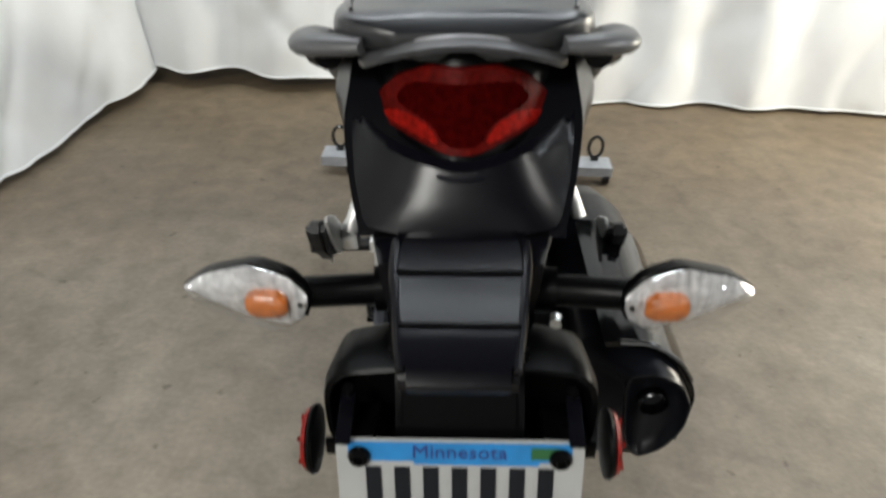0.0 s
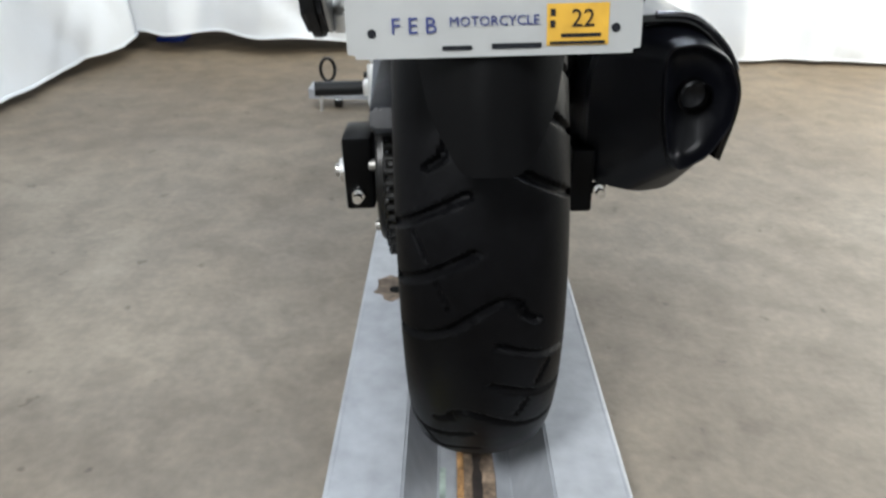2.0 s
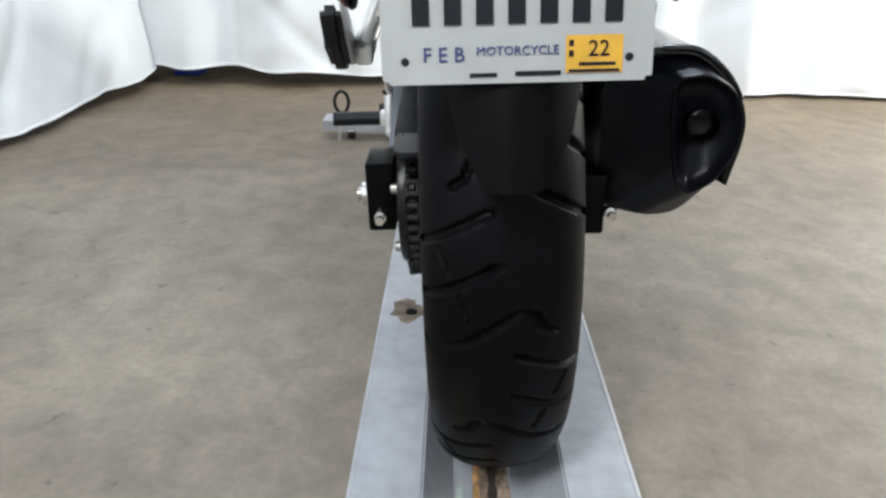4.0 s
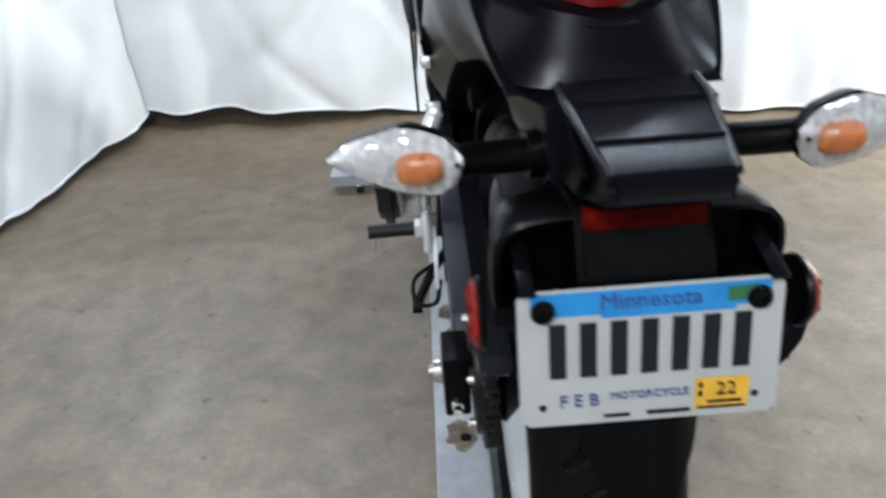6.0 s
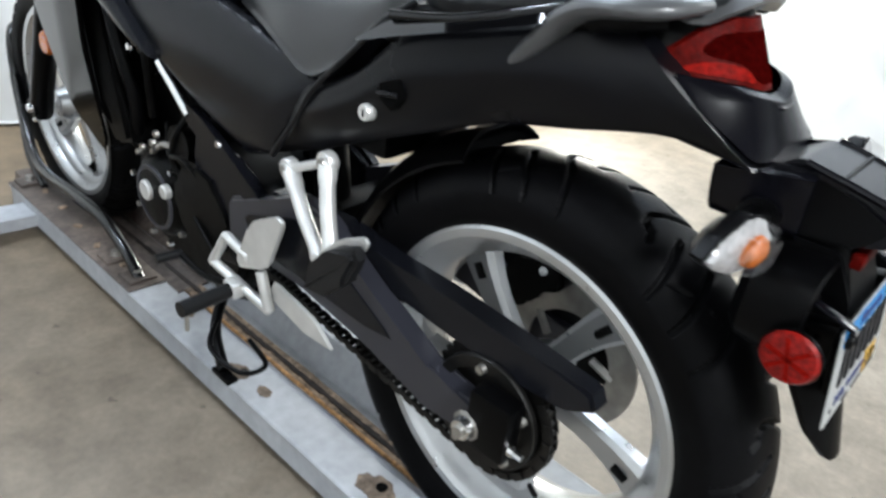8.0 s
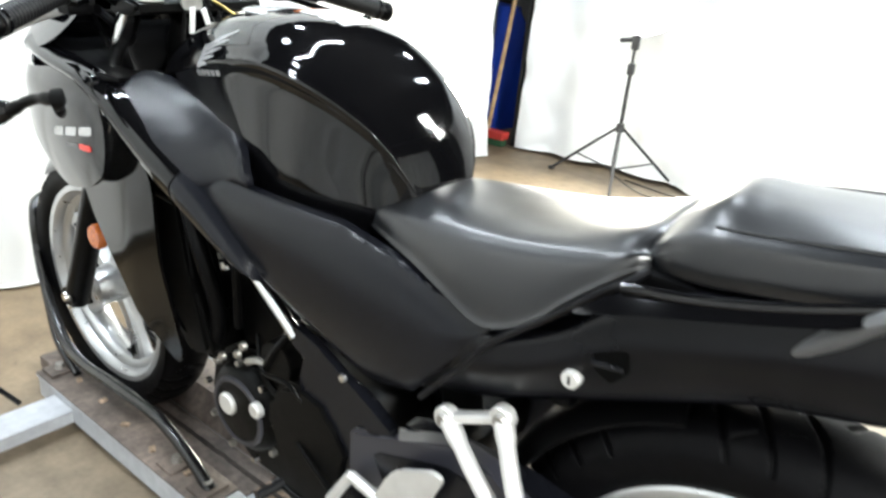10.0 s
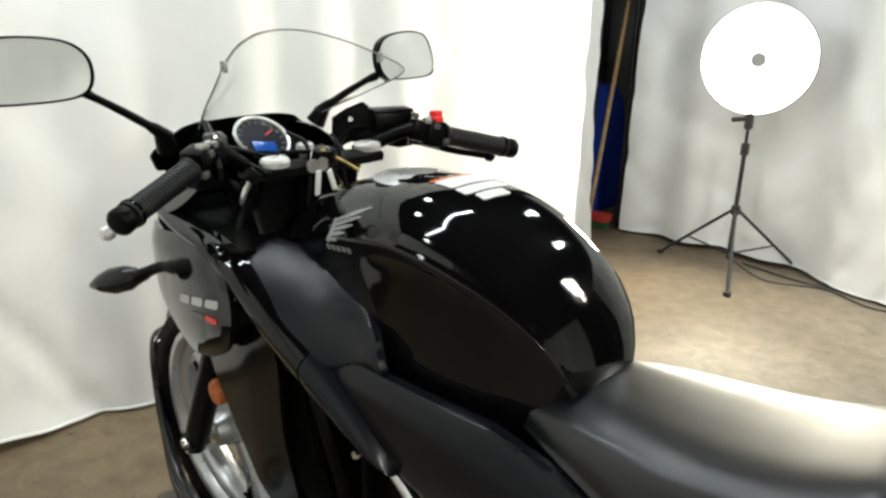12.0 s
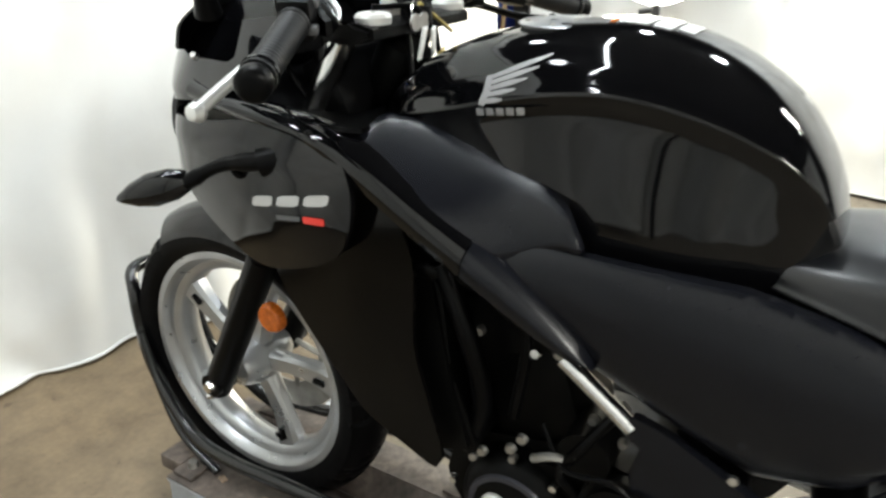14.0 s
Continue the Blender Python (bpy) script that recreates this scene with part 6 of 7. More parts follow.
def cockpit():
    part("cockpit_floor", sheet([(-0.175, 0.97), (-0.178, 1.10), (-0.165, 1.24), (-0.10, 1.32), (0.10, 1.32), (0.165, 1.24), (0.178, 1.10), (0.175, 0.97), (0.08, 0.99), (-0.08, 0.99)], lambda x, y: (x, y, 0.862 + 0.22 * max(0.0, y - 1.12) + 0.35 * x * x), (0, 0, -0.006), 0.04), BLACK, BIKE, "black inner panel below the instruments")
    part("head_tube", tube([(0, 1.02, 0.94), (0, 1.10, 0.78)], 0.036, 16), ENGINE, BIKE)
    part("fork_cover", box((0, 1.075, 0.875), (0.20, 0.05, 0.12), Matrix.Rotation(radians(-25), 4, "X"), 0.012), BLACK, BIKE)
    part("inner_cowl", sheet([(-0.165, 0.945), (-0.10, 0.99), (0.10, 0.99), (0.165, 0.945), (0.13, 0.90), (-0.13, 0.90)], lambda x, z: (x, 1.325 - 0.9 * (z - 0.92) - 1.6 * x * x, z + 0.025), (0, -0.006, 0), 0.03), BLACK, BIKE)
    for s in (-1, 1):
        plate = [Vector((s * x, y, z)) for x, y, z in ((0.145, 1.086, 1.042), (0.127, 1.110, 1.030), (0.112, 1.130, 1.014), (0.108, 1.130, 0.975), (0.172, 1.0, 0.972), (0.172, 1.0, 0.988), (0.158, 1.045, 1.016))]
        bm = bmesh.new()
        grid_faces(bm, [plate, [v + Vector((s * 0.006, 0.004, -0.001)) for v in plate]])
        stay = part("screen_stay", bm, BLACK, BIKE, "black pointed bracket holding the windscreen", smooth=False)
        part("stay_screw", bolt((s * 0.130, 1.098, 1.012), (-s * 0.8, -0.5, 0.2), 0.006, 0.005), CHROME, stay)
    # windscreen
    def screen(x, z):
        return (x, 1.09 + 1.05 * (1.164 - z) - 5.55 * x * x, z)
    half = [(0.11, 0.965), (0.117, 1.02), (0.148, 1.058), (0.168, 1.090), (0.163, 1.106), (0.143, 1.120), (0.10, 1.143), (0.05, 1.159), (0.0, 1.164)]
    edge = [(-x, z) for x, z in half] + half[-2::-1]
    part("windscreen", sheet(edge + [(0.0, 0.958)], screen, (0, 0.0012, 0.0028), 0.03, 0.12, 2), SCREEN, BIKE, "clear windscreen").visible_shadow = False
    rim = spline([screen(x, z) for x, z in edge[1:-1]], 80)
    bm = bmesh.new()
    tube_into(bm, rim, 0.0012, 6, 1)
    part("screen_edge", bm, mat("screen_edge", (0.16, 0.17, 0.17), 0.2), BIKE)
    for s in (-1, 1):
        part("screen_clip", box(screen(s * 0.140, 1.119), (0.006, 0.012, 0.016), None, 0.002), DULL_STEEL, BIKE)
    # gauges
    dash = new("instrument_cluster")
    dash.parent = BIKE
    dash["label"] = "round rev counter with a blue display"
    m = Matrix.Translation((0.006, 1.190, 0.983)) @ Matrix.Rotation(radians(40), 4, "X") @ Matrix.Rotation(radians(-12), 4, "Z") @ Matrix.Scale(0.90, 4)

    def on(bm):
        bmesh.ops.transform(bm, matrix=m, verts=bm.verts)
        return bm
    part("case", on(turned([(-0.04, 0.0), (-0.04, 0.04), (-0.015, 0.054), (0.0, 0.056), (0.004, 0.052), (-0.002, 0.049), (-0.004, 0.0)], 40, "z")), BLACK, dash)
    part("bezel", on(turned([(0.0, 0.049), (0.005, 0.050), (0.007, 0.0535), (0.003, 0.056), (-0.001, 0.054)], 48, "z", closed=True)), CAST, dash, "silver bezel")
    part("dial_face", on(turned([(-0.002, 0.0), (-0.002, 0.0485), (-0.003, 0.0485), (-0.003, 0.0)], 40, "z")), DIAL_DARK, dash)
    part("display", on(box((0.0, -0.020, 0.0), (0.046, 0.024, 0.002), None, 0.0008)), DIAL_BLUE, dash, "blue display")
    part("needle", on(box((0.018, 0.016, 0.001), (0.022, 0.002, 0.0015), Matrix.Rotation(0.7, 4, "Z"))), RED_INK, dash)
    for k in range(13):
        a = radians(-30 + 20 * k)
        part("tick", on(box((0.043 * math.cos(a), 0.043 * math.sin(a), -0.0012), (0.006, 0.0012, 0.001), Matrix.Rotation(a, 4, "Z"))), DULL_STEEL, dash)
    part("side_display", on(box((0.068, -0.012, -0.012), (0.05, 0.05, 0.02), None, 0.006)), BLACK, dash)
    # steering head
    clamp = part("top_clamp", slab([(1.07, 0.950), (1.07, 0.966), (1.02, 0.978), (0.992, 0.972), (0.992, 0.958), (1.02, 0.952)], -0.115, 0.115, 0.005), ENGINE, BIKE)
    part("stem_nut", turned([(0.0, 0.0), (0.0, 0.019), (0.012, 0.019), (0.016, 0.012), (0.016, 0.0)], 6, "z", (0, 1.04, 0.972)), DULL_STEEL, clamp, "steel stem nut")
    part("ignition", turned([(0.0, 0.0), (0.0, 0.021), (0.022, 0.02), (0.026, 0.014), (0.026, 0.0)], 24, "z", (0.0, 1.005, 0.966)), BLACK, clamp)
    for x, r in ((-0.034, -0.1), (-0.008, -0.48)):
        key = box((x, 0.975, 0.947), (0.009, 0.003, 0.042), Matrix.Rotation(r, 4, "Y") @ Matrix.Rotation(0.3, 4, "X"), 0.001)
        part("key", key, LABEL_WHITE, BIKE, "bright key hanging from the ignition")
        head = turned([(0.0, 0.0), (0.0, 0.0105), (0.003, 0.0105), (0.003, 0.0)], 16, "y", (x - 0.022 * math.sin(-r), 0.981, 0.972))
        part("key_head", head, DULL_STEEL, BIKE)
    part("ignition_cap", turned([(0.0, 0.0), (0.0, 0.014), (0.010, 0.013), (0.013, 0.008), (0.008, 0.004), (0.008, 0.0)], 20, "z", (-0.012, 1.036, 0.985)), CAST, BIKE, "bright lock ring")
    part("key_tag", box((-0.004, 0.968, 0.925), (0.018, 0.003, 0.030), Matrix.Rotation(-0.4, 4, "Y") @ Matrix.Rotation(0.4, 4, "X"), 0.002), BRASS, BIKE, "brass key tag")
    part("key_ring", tube([(-0.016 + 0.018 * math.cos(a), 0.99, 0.982 + 0.018 * math.sin(a)) for a in (2 * math.pi * k / 10 for k in range(11))], 0.0013, 5, 2), CHROME, BIKE)
    for s in (-1, 1):
        cap = Vector((-0.082, 1.012, 0.974) if s < 0 else (0.097, 1.017, 0.974))
        cap_ob = part("fork_cap", turned([(0.0, 0.0), (0.0, 0.0215), (0.008, 0.0225), (0.012, 0.020), (0.0135, 0.014), (0.0135, 0.0)], 28, "z", cap), CAST, clamp, "bright fork cap")
        part("cap_mark", box(cap + Vector((0, 0, 0.0137)), (0.018, 0.005, 0.0006), Matrix.Rotation(0.5, 4, "Z")), DULL_STEEL, cap_ob)
    part("brass_fitting", tube([(-0.012, 0.992, 0.992), (0.02, 0.988, 0.972), (0.052, 0.984, 0.952)], 0.0028, 8), BRASS, BIKE, "slim brass rod")
    for k, (a, b) in enumerate((((-0.06, 1.03, 0.99), (0.02, 0.975, 0.91)), ((0.05, 1.05, 1.0), (0.03, 0.985, 0.90)), ((-0.02, 1.07, 1.01), (-0.055, 0.975, 0.90)))):
        va, vb = Vector(a), Vector(b)
        part("cable", tube([va, va.lerp(vb, 0.4) + Vector((0.012 * (-1) ** k, -0.02, 0.025)), vb], 0.0035, 8), BLACK, BIKE)
    # handlebars
    for s, tip, root in ((-1, Vector((-0.336, 0.961, 0.950)), Vector((-0.208, 1.022, 0.987))), (1, Vector((0.356, 0.917, 0.953)), Vector((0.222, 0.963, 0.989)))):
        d = (tip - root).normalized()
        bar = part("handlebar", tube([Vector((s * 0.10, 1.055, 0.965)), root - d * 0.06, root], 0.0115, 12), BLACK, BIKE)
        grip = bmesh.new()
        n = 60
        rings = []
        up = d.orthogonal().normalized()
        sd = d.cross(up)
        for i in range(n + 1):
            f = i / n
            r = 0.0165 + 0.0018 * (1 if f < 0.04 or f > 0.95 else 0) - (0.0009 if i % 3 == 0 and 0.08 < f < 0.92 else 0)
            rings.append([root + (tip - root) * f * 0.86 + (up * math.cos(a) + sd * math.sin(a)) * r for a in (2 * math.pi * k / 18 for k in range(18))])
        grid_faces(grip, rings)
        part("grip", grip, GRIP, bar, "ribbed black rubber grip")
        part("bar_end", turned([(0.0, 0.0), (0.0, 0.0160), (0.004, 0.0175), (0.016, 0.0178), (0.020, 0.015), (0.022, 0.009), (0.0205, 0.0)], 20, "x"), BLACK, bar).data.transform(Matrix.Translation(root + (tip - root) * 0.87) @ d.to_track_quat("X", "Z").to_matrix().to_4x4())
        part("grip_ring", turned([(0.0, 0.0155), (0.0, 0.0192), (0.004, 0.0192), (0.004, 0.0155)], 20, "x", closed=True), GLOSS, bar).data.transform(Matrix.Translation(root + (tip - root) * 0.80) @ d.to_track_quat("X", "Z").to_matrix().to_4x4())
        for k, (w, h, l, off) in enumerate(((0.038, 0.046, 0.036, 0.022), (0.032, 0.036, 0.03, 0.05))):
            q = d.to_track_quat("X", "Z").to_matrix().to_4x4()
            part("switch_housing", box(root - d * off, (l, w, h), q, 0.008), BLACK, bar)
        part("switch", box(root - d * 0.022 + Vector((0, -0.012, 0.024)), (0.016, 0.014, 0.008), None, 0.002), DULL_STEEL if s < 0 else RED_SWITCH, bar, "" if s < 0 else "red stop switch")
        for k, (a, b, c) in enumerate(((0.03, -0.020, 0.012), (0.014, -0.022, -0.010), (0.05, 0.006, 0.024), (0.044, -0.016, 0.018))):
            part("switch_button", box(root - d * a + Vector((0, b, c)), (0.011, 0.010, 0.009), d.to_track_quat("X", "Z").to_matrix().to_4x4(), 0.002), DULL_STEEL if k == 3 else GREY_GLOSS, bar)
        part("clamp_screw", bolt(root - d * 0.036 + Vector((0, -0.01, 0.022)), (0, -0.3, 1), 0.0045, 0.004), CHROME, bar)
        if s > 0:
            part("stop_switch", box(root - d * 0.012 + Vector((0, 0.004, 0.032)), (0.018, 0.016, 0.014), None, 0.003), RED_SWITCH, bar, "bright red stop switch")
            res = part("brake_reservoir", box((0.165, 1.035, 1.012), (0.065, 0.045, 0.035), Matrix.Rotation(-0.4, 4, "Z"), 0.006), BLACK, bar)
            part("reservoir_cap", box((0.165, 1.035, 1.031), (0.068, 0.048, 0.006), Matrix.Rotation(-0.4, 4, "Z"), 0.002), BLACK, res)
            lev = [Vector((0.185, 1.05, 0.975)), Vector((0.24, 1.045, 0.965)), Vector((0.30, 1.01, 0.945)), Vector((0.345, 0.965, 0.935))]
        else:
            lev = [Vector((-0.180, 1.060, 0.962)), Vector((-0.225, 1.062, 0.950)), Vector((-0.270, 1.060, 0.934)), Vector((-0.313, 1.066, 0.911))]
        part("lever_perch", box(lev[0] + Vector((0, -0.015, 0.003)), (0.04, 0.04, 0.022), None, 0.006), BLACK, bar)
        lever = part("brake_lever" if s > 0 else "clutch_lever", tube(lev, 0.0062 if s > 0 else 0.0074, 10), BLACK if s > 0 else CAST, bar, "black lever" if s > 0 else "bright alloy lever")
        part("lever_ball", turned([(-0.011, 0.0), (-0.008, 0.008), (0.0, 0.0112), (0.008, 0.008), (0.011, 0.0)], 14, "x", lev[-1]), BLACK if s > 0 else CAST, lever)
        part("control_cable", tube([lev[0] + Vector((0, 0.0, 0)), (s * 0.13, 1.12, 0.97), (s * 0.09, 1.14, 0.90), (s * 0.08, 1.05, 0.80)], 0.0042, 8), BLACK, bar)
    part("brake_hose", tube([(0.16, 1.05, 1.0), (0.12, 1.09, 0.995), (0.07, 1.09, 0.95), (0.04, 1.10, 0.88), (0.05, 1.12, 0.80)], 0.0045, 8), BLACK, BIKE)
    part("clutch_cable", tube([(-0.17, 1.05, 0.98), (-0.10, 1.13, 0.99), (0.0, 1.12, 0.95), (0.06, 1.02, 0.90), (0.04, 0.98, 0.84)], 0.004, 8), BLACK, BIKE)
    part("wiring_loom", tube([(-0.15, 1.04, 0.96), (-0.09, 1.09, 0.92), (-0.06, 1.06, 0.86), (-0.07, 0.99, 0.81)], 0.007, 8), BLACK, BIKE)
    # mirrors
    for s, c, base, yaw in ((-1, Vector((-0.335, 1.19, 1.115)), Vector((-0.150, 1.205, 1.003)), -8), (1, Vector((0.305, 1.15, 1.108)), Vector((0.118, 1.18, 1.018)), 6)):
        ob = new("mirror")
        ob.parent = BIKE
        ob["label"] = "black rear view mirror on a slim stem"
        inner = c + Vector((-s * 0.062, 0.012, -0.030))
        part("stem", tube([base, base.lerp(inner, 0.5) + Vector((0, 0, 0.002)), inner], [0.010, 0.007, 0.0065, 0.006, 0.007], 12), BLACK, ob)
        part("stem_boot", tube([base + Vector((0, 0.01, -0.02)), base + (inner - base) * 0.1], [0.018, 0.012], 12), BLACK, ob)
        shape = spline([(-0.078, 0, -0.034), (-0.07, 0, 0.028), (-0.03, 0, 0.046), (0.045, 0, 0.040), (0.076, 0, 0.012), (0.066, 0, -0.032), (0.0, 0, -0.043)], 40, True)
        tilt = Matrix.Translation(c) @ Matrix.Rotation(radians(yaw), 4, "Z") @ Matrix.Rotation(radians(-6), 4, "X")
        k = -s
        rings = [[tilt @ Vector((k * p.x * f, y, p.z * f)) for p in shape] for y, f in ((-0.0, 0.93), (-0.004, 0.97), (-0.003, 1.0), (0.012, 0.98), (0.028, 0.75), (0.034, 0.3))]
        bm = bmesh.new()
        grid_faces(bm, rings)
        part("mirror_shell", bm, BLACK, ob)
        bm = bmesh.new()
        grid_faces(bm, [[tilt @ Vector((k * p.x * 0.93, y, p.z * 0.93)) for p in shape] for y in (-0.0035, -0.0015)])
        part("mirror_glass", bm, MIRROR, ob, "mirror glass", smooth=False)


cockpit()


def front_end():
    fw = wheel("front_wheel", FRONT, 0.078, 30, BIKE)
    tyre(FRONT, 0.293, 0.112, 0.224, 440, 41, fw, 0.0)
    disc_brake(FRONT, 0.062, 0.148, fw)
    top = Vector((0, 1.05, 0.96))
    for s in (-1, 1):
        a = Vector((s * 0.093, 1.395, 0.322))
        b = Vector((s * 0.093, top.y, top.z))
        d = (b - a).normalized()
        leg = part("fork_leg", tube([a, a + d * 0.10, a + d * 0.34], 0.0255, 18), BLACK, BIKE, "black fork slider")
        part("fork_tube", tube([a + d * 0.33, b], 0.0185, 16), CHROME, BIKE)
        part("dust_seal", tube([a + d * 0.335, a + d * 0.355], 0.024, 16), BLACK, leg)
        part("axle_lug", tube([(s * 0.075, 1.385, 0.34), (s * 0.117, 1.385, 0.34)], 0.022, 16), BLACK, leg)
        part("axle_bolt", bolt((s * 0.117, 1.385, 0.34), (s, 0, 0), 0.012, 0.008), CHROME, leg)
        part("pinch_bolt", bolt((s * 0.10, 1.40, 0.305), (s * 0.3, 0.8, -0.3), 0.007, 0.014), CHROME, leg)
        part("side_marker", turned([(0.0, 0.0), (0.0, 0.021), (0.006, 0.025), (0.014, 0.025), (0.014, 0.0)], 24, "x", (-0.128, 1.205, 0.535)) if s < 0 else mirrored(turned([(0.0, 0.0), (0.0, 0.021), (0.006, 0.025), (0.014, 0.025), (0.014, 0.0)], 24, "x", (-0.128, 1.205, 0.535))), MARKER, leg, "round amber side reflector")
    part("lower_clamp", box((0, 1.155, 0.78), (0.25, 0.07, 0.045), Matrix.Rotation(radians(-25), 4, "X"), 0.008), ENGINE, BIKE)
    part("front_axle", tube([(-0.1, 1.382, 0.342), (0.1, 1.382, 0.342)], 0.009, 12), CHROME, BIKE)
    bm = bmesh.new()
    rings = []
    for a in range(58, 152, 5):
        y, z = FRONT.y + 0.308 * math.cos(radians(a)), FRONT.z + 0.308 * math.sin(radians(a))
        dr = Vector((0, math.cos(radians(a)), math.sin(radians(a))))
        wdt = 0.066 if a < 130 else 0.06
        ring = [Vector((x, y, z)) - dr * (abs(x) / 0.066) ** 2.5 * 0.045 for x in spread(-wdt, wdt, 15)]
        ring += [p + dr * 0.004 for p in ring[::-1]]
        rings.append(ring)
    grid_faces(bm, rings)
    part("front_mudguard", bm, GLOSS, BIKE, "black front mudguard hugging the tyre")
    for s in (-1, 1):
        part("mudguard_stay", panel([(1.30, 0.60), (1.20, 0.625), (1.13, 0.56), (1.145, 0.54), (1.22, 0.56)], lambda y, z: 0.072, 0.004, s, 0.03), BLACK, BIKE)
    cal = part("front_caliper", box((0.09, 1.27, 0.40), (0.05, 0.06, 0.10), Matrix.Rotation(0.4, 4, "X"), 0.01), ENGINE, BIKE)
    part("caliper_pin", tube([(0.065, 1.255, 0.42), (0.12, 1.255, 0.42)], 0.008, 8), BRASS, cal)


front_end()


def front_indicator(s):
    ob = new("front_indicator")
    ob.parent = BIKE
    ob["label"] = "dark front turn signal on a short black stalk"
    part("stalk", tube([(s * 0.196, 1.10, 0.822), (s * 0.212, 1.16, 0.812), (s * 0.232, 1.205, 0.788)], [0.012, 0.009, 0.009, 0.011], 12), BLACK, ob)
    part("stalk_base", tube([(s * 0.186, 1.085, 0.825), (s * 0.20, 1.105, 0.82)], 0.018, 14), BLACK, ob)
    p0, p1 = Vector((s * 0.228, 1.20, 0.792)), Vector((s * 0.279, 1.288, 0.764))
    d = (p1 - p0)
    rings = []
    up = Vector((0, 0, 1))
    sd = d.normalized().cross(up).normalized()
    up = sd.cross(d.normalized())
    for f, r in ((0, 0.006), (0.06, 0.014), (0.25, 0.021), (0.5, 0.0225), (0.75, 0.016), (0.95, 0.006), (1.0, 0.001)):
        rings.append([p0 + d * f + up * math.cos(a) * r + sd * math.sin(a) * r * 0.85 for a in (2 * math.pi * k / 16 for k in range(16))])
    bm = bmesh.new()
    grid_faces(bm, rings)
    part("lamp_body", bm, GLOSS, ob)


for s in (-1, 1):
    front_indicator(s)


def engine():
    eng = new("engine")
    eng.parent = BIKE
    eng["label"] = "black single cylinder engine with cast covers"
    part("crankcase", slab([(0.90, 0.42), (0.92, 0.33), (0.86, 0.235), (0.70, 0.205), (0.56, 0.235), (0.52, 0.34), (0.56, 0.43), (0.72, 0.46)], -0.095, 0.095, 0.02), ENGINE, eng)
    part("cylinder", box((0.0, 0.80, 0.51), (0.13, 0.13, 0.16), Matrix.Rotation(radians(-18), 4, "X"), 0.012), ENGINE, eng)
    part("cylinder_head", box((0.0, 0.825, 0.615), (0.16, 0.15, 0.09), Matrix.Rotation(radians(-18), 4, "X"), 0.015), ENGINE, eng)
    alt = turned([(0.0, 0.0), (0.0, 0.05), (0.004, 0.066), (0.014, 0.078), (0.03, 0.084), (0.05, 0.088), (0.05, 0.0)], 40, "x", (-0.122, 0.795, 0.345))
    part("alternator_cover", alt, ENGINE, eng, "round black engine cover")
    part("cover_ring", turned([(-0.004, 0.055), (-0.004, 0.062), (0.006, 0.066), (0.006, 0.055)], 40, "x", (-0.119, 0.795, 0.345), closed=True), SWING, eng, "raised rim of the engine cover")
    for k in range(8):
        a = radians(45 * k + 20)
        part("cover_rib", tube([(-0.120, 0.795 + 0.030 * math.cos(a), 0.345 + 0.030 * math.sin(a)), (-0.119, 0.795 + 0.054 * math.cos(a), 0.345 + 0.054 * math.sin(a))], 0.0022, 6), ENGINE, eng)
    part("clutch_arm", tube([(-0.10, 0.70, 0.455), (-0.118, 0.735, 0.470), (-0.118, 0.765, 0.455)], 0.006, 8), DULL_STEEL, eng)
    part("neutral_wire", tube([(-0.12, 0.62, 0.44), (-0.128, 0.66, 0.47), (-0.122, 0.72, 0.46), (-0.10, 0.76, 0.50)], 0.0035, 8), BLACK, eng)
    part("inspection_cap", turned([(0.0, 0.0), (0.0, 0.017), (0.003, 0.020), (0.010, 0.020), (0.010, 0.0)], 24, "x", (-0.130, 0.815, 0.354)), CAST, eng, "bright round inspection cap")
    part("timing_cap", turned([(0.0, 0.0), (0.0, 0.011), (0.003, 0.0135), (0.012, 0.0135), (0.012, 0.0)], 20, "x", (-0.134, 0.735, 0.382)), CAST, eng, "small bright cap")
    part("sprocket_cover", slab([(0.70, 0.44), (0.66, 0.47), (0.56, 0.45), (0.53, 0.37), (0.57, 0.31), (0.66, 0.30), (0.71, 0.35)], -0.125, -0.09, 0.01, 0.2, 2), ENGINE, eng)
    part("starter_motor", tube([(-0.04, 0.70, 0.48), (-0.115, 0.70, 0.48)], 0.034, 18), ENGINE, eng)
    rnd = random.Random(2)
    for k in range(9):
        a = radians(40 * k + 10)
        part("cover_bolt", bolt((-0.108, 0.795 + 0.092 * math.cos(a), 0.345 + 0.092 * math.sin(a)), (-1, 0, 0), 0.0065, 0.01), DULL_STEEL if k % 3 else CHROME, eng)
    for y, z in ((0.84, 0.66), (0.79, 0.68), (0.86, 0.60), (0.75, 0.60), (0.70, 0.52), (0.66, 0.50)):
        part("head_bolt", bolt((-0.082, y, z), (-1, 0, 0), 0.007, 0.01), DULL_STEEL, eng)
    part("right_cover", turned([(0.0, 0.0), (0.0, 0.07), (0.02, 0.09), (0.05, 0.095), (0.05, 0.0)], 36, "x", (0.07, 0.70, 0.35)), ENGINE, eng)
    part("radiator", box((0, 0.985, 0.60), (0.23, 0.035, 0.26), Matrix.Rotation(radians(-12), 4, "X"), 0.006), ENGINE, BIKE)
    for x in (-0.125, 0.125):
        part("radiator_tank", box((x, 0.985, 0.60), (0.03, 0.045, 0.25), Matrix.Rotation(radians(-12), 4, "X"), 0.008), ENGINE, BIKE)
    part("radiator_hose", tube([(-0.13, 0.96, 0.70), (-0.12, 0.90, 0.69), (-0.07, 0.86, 0.66)], 0.014, 10), BLACK, BIKE)
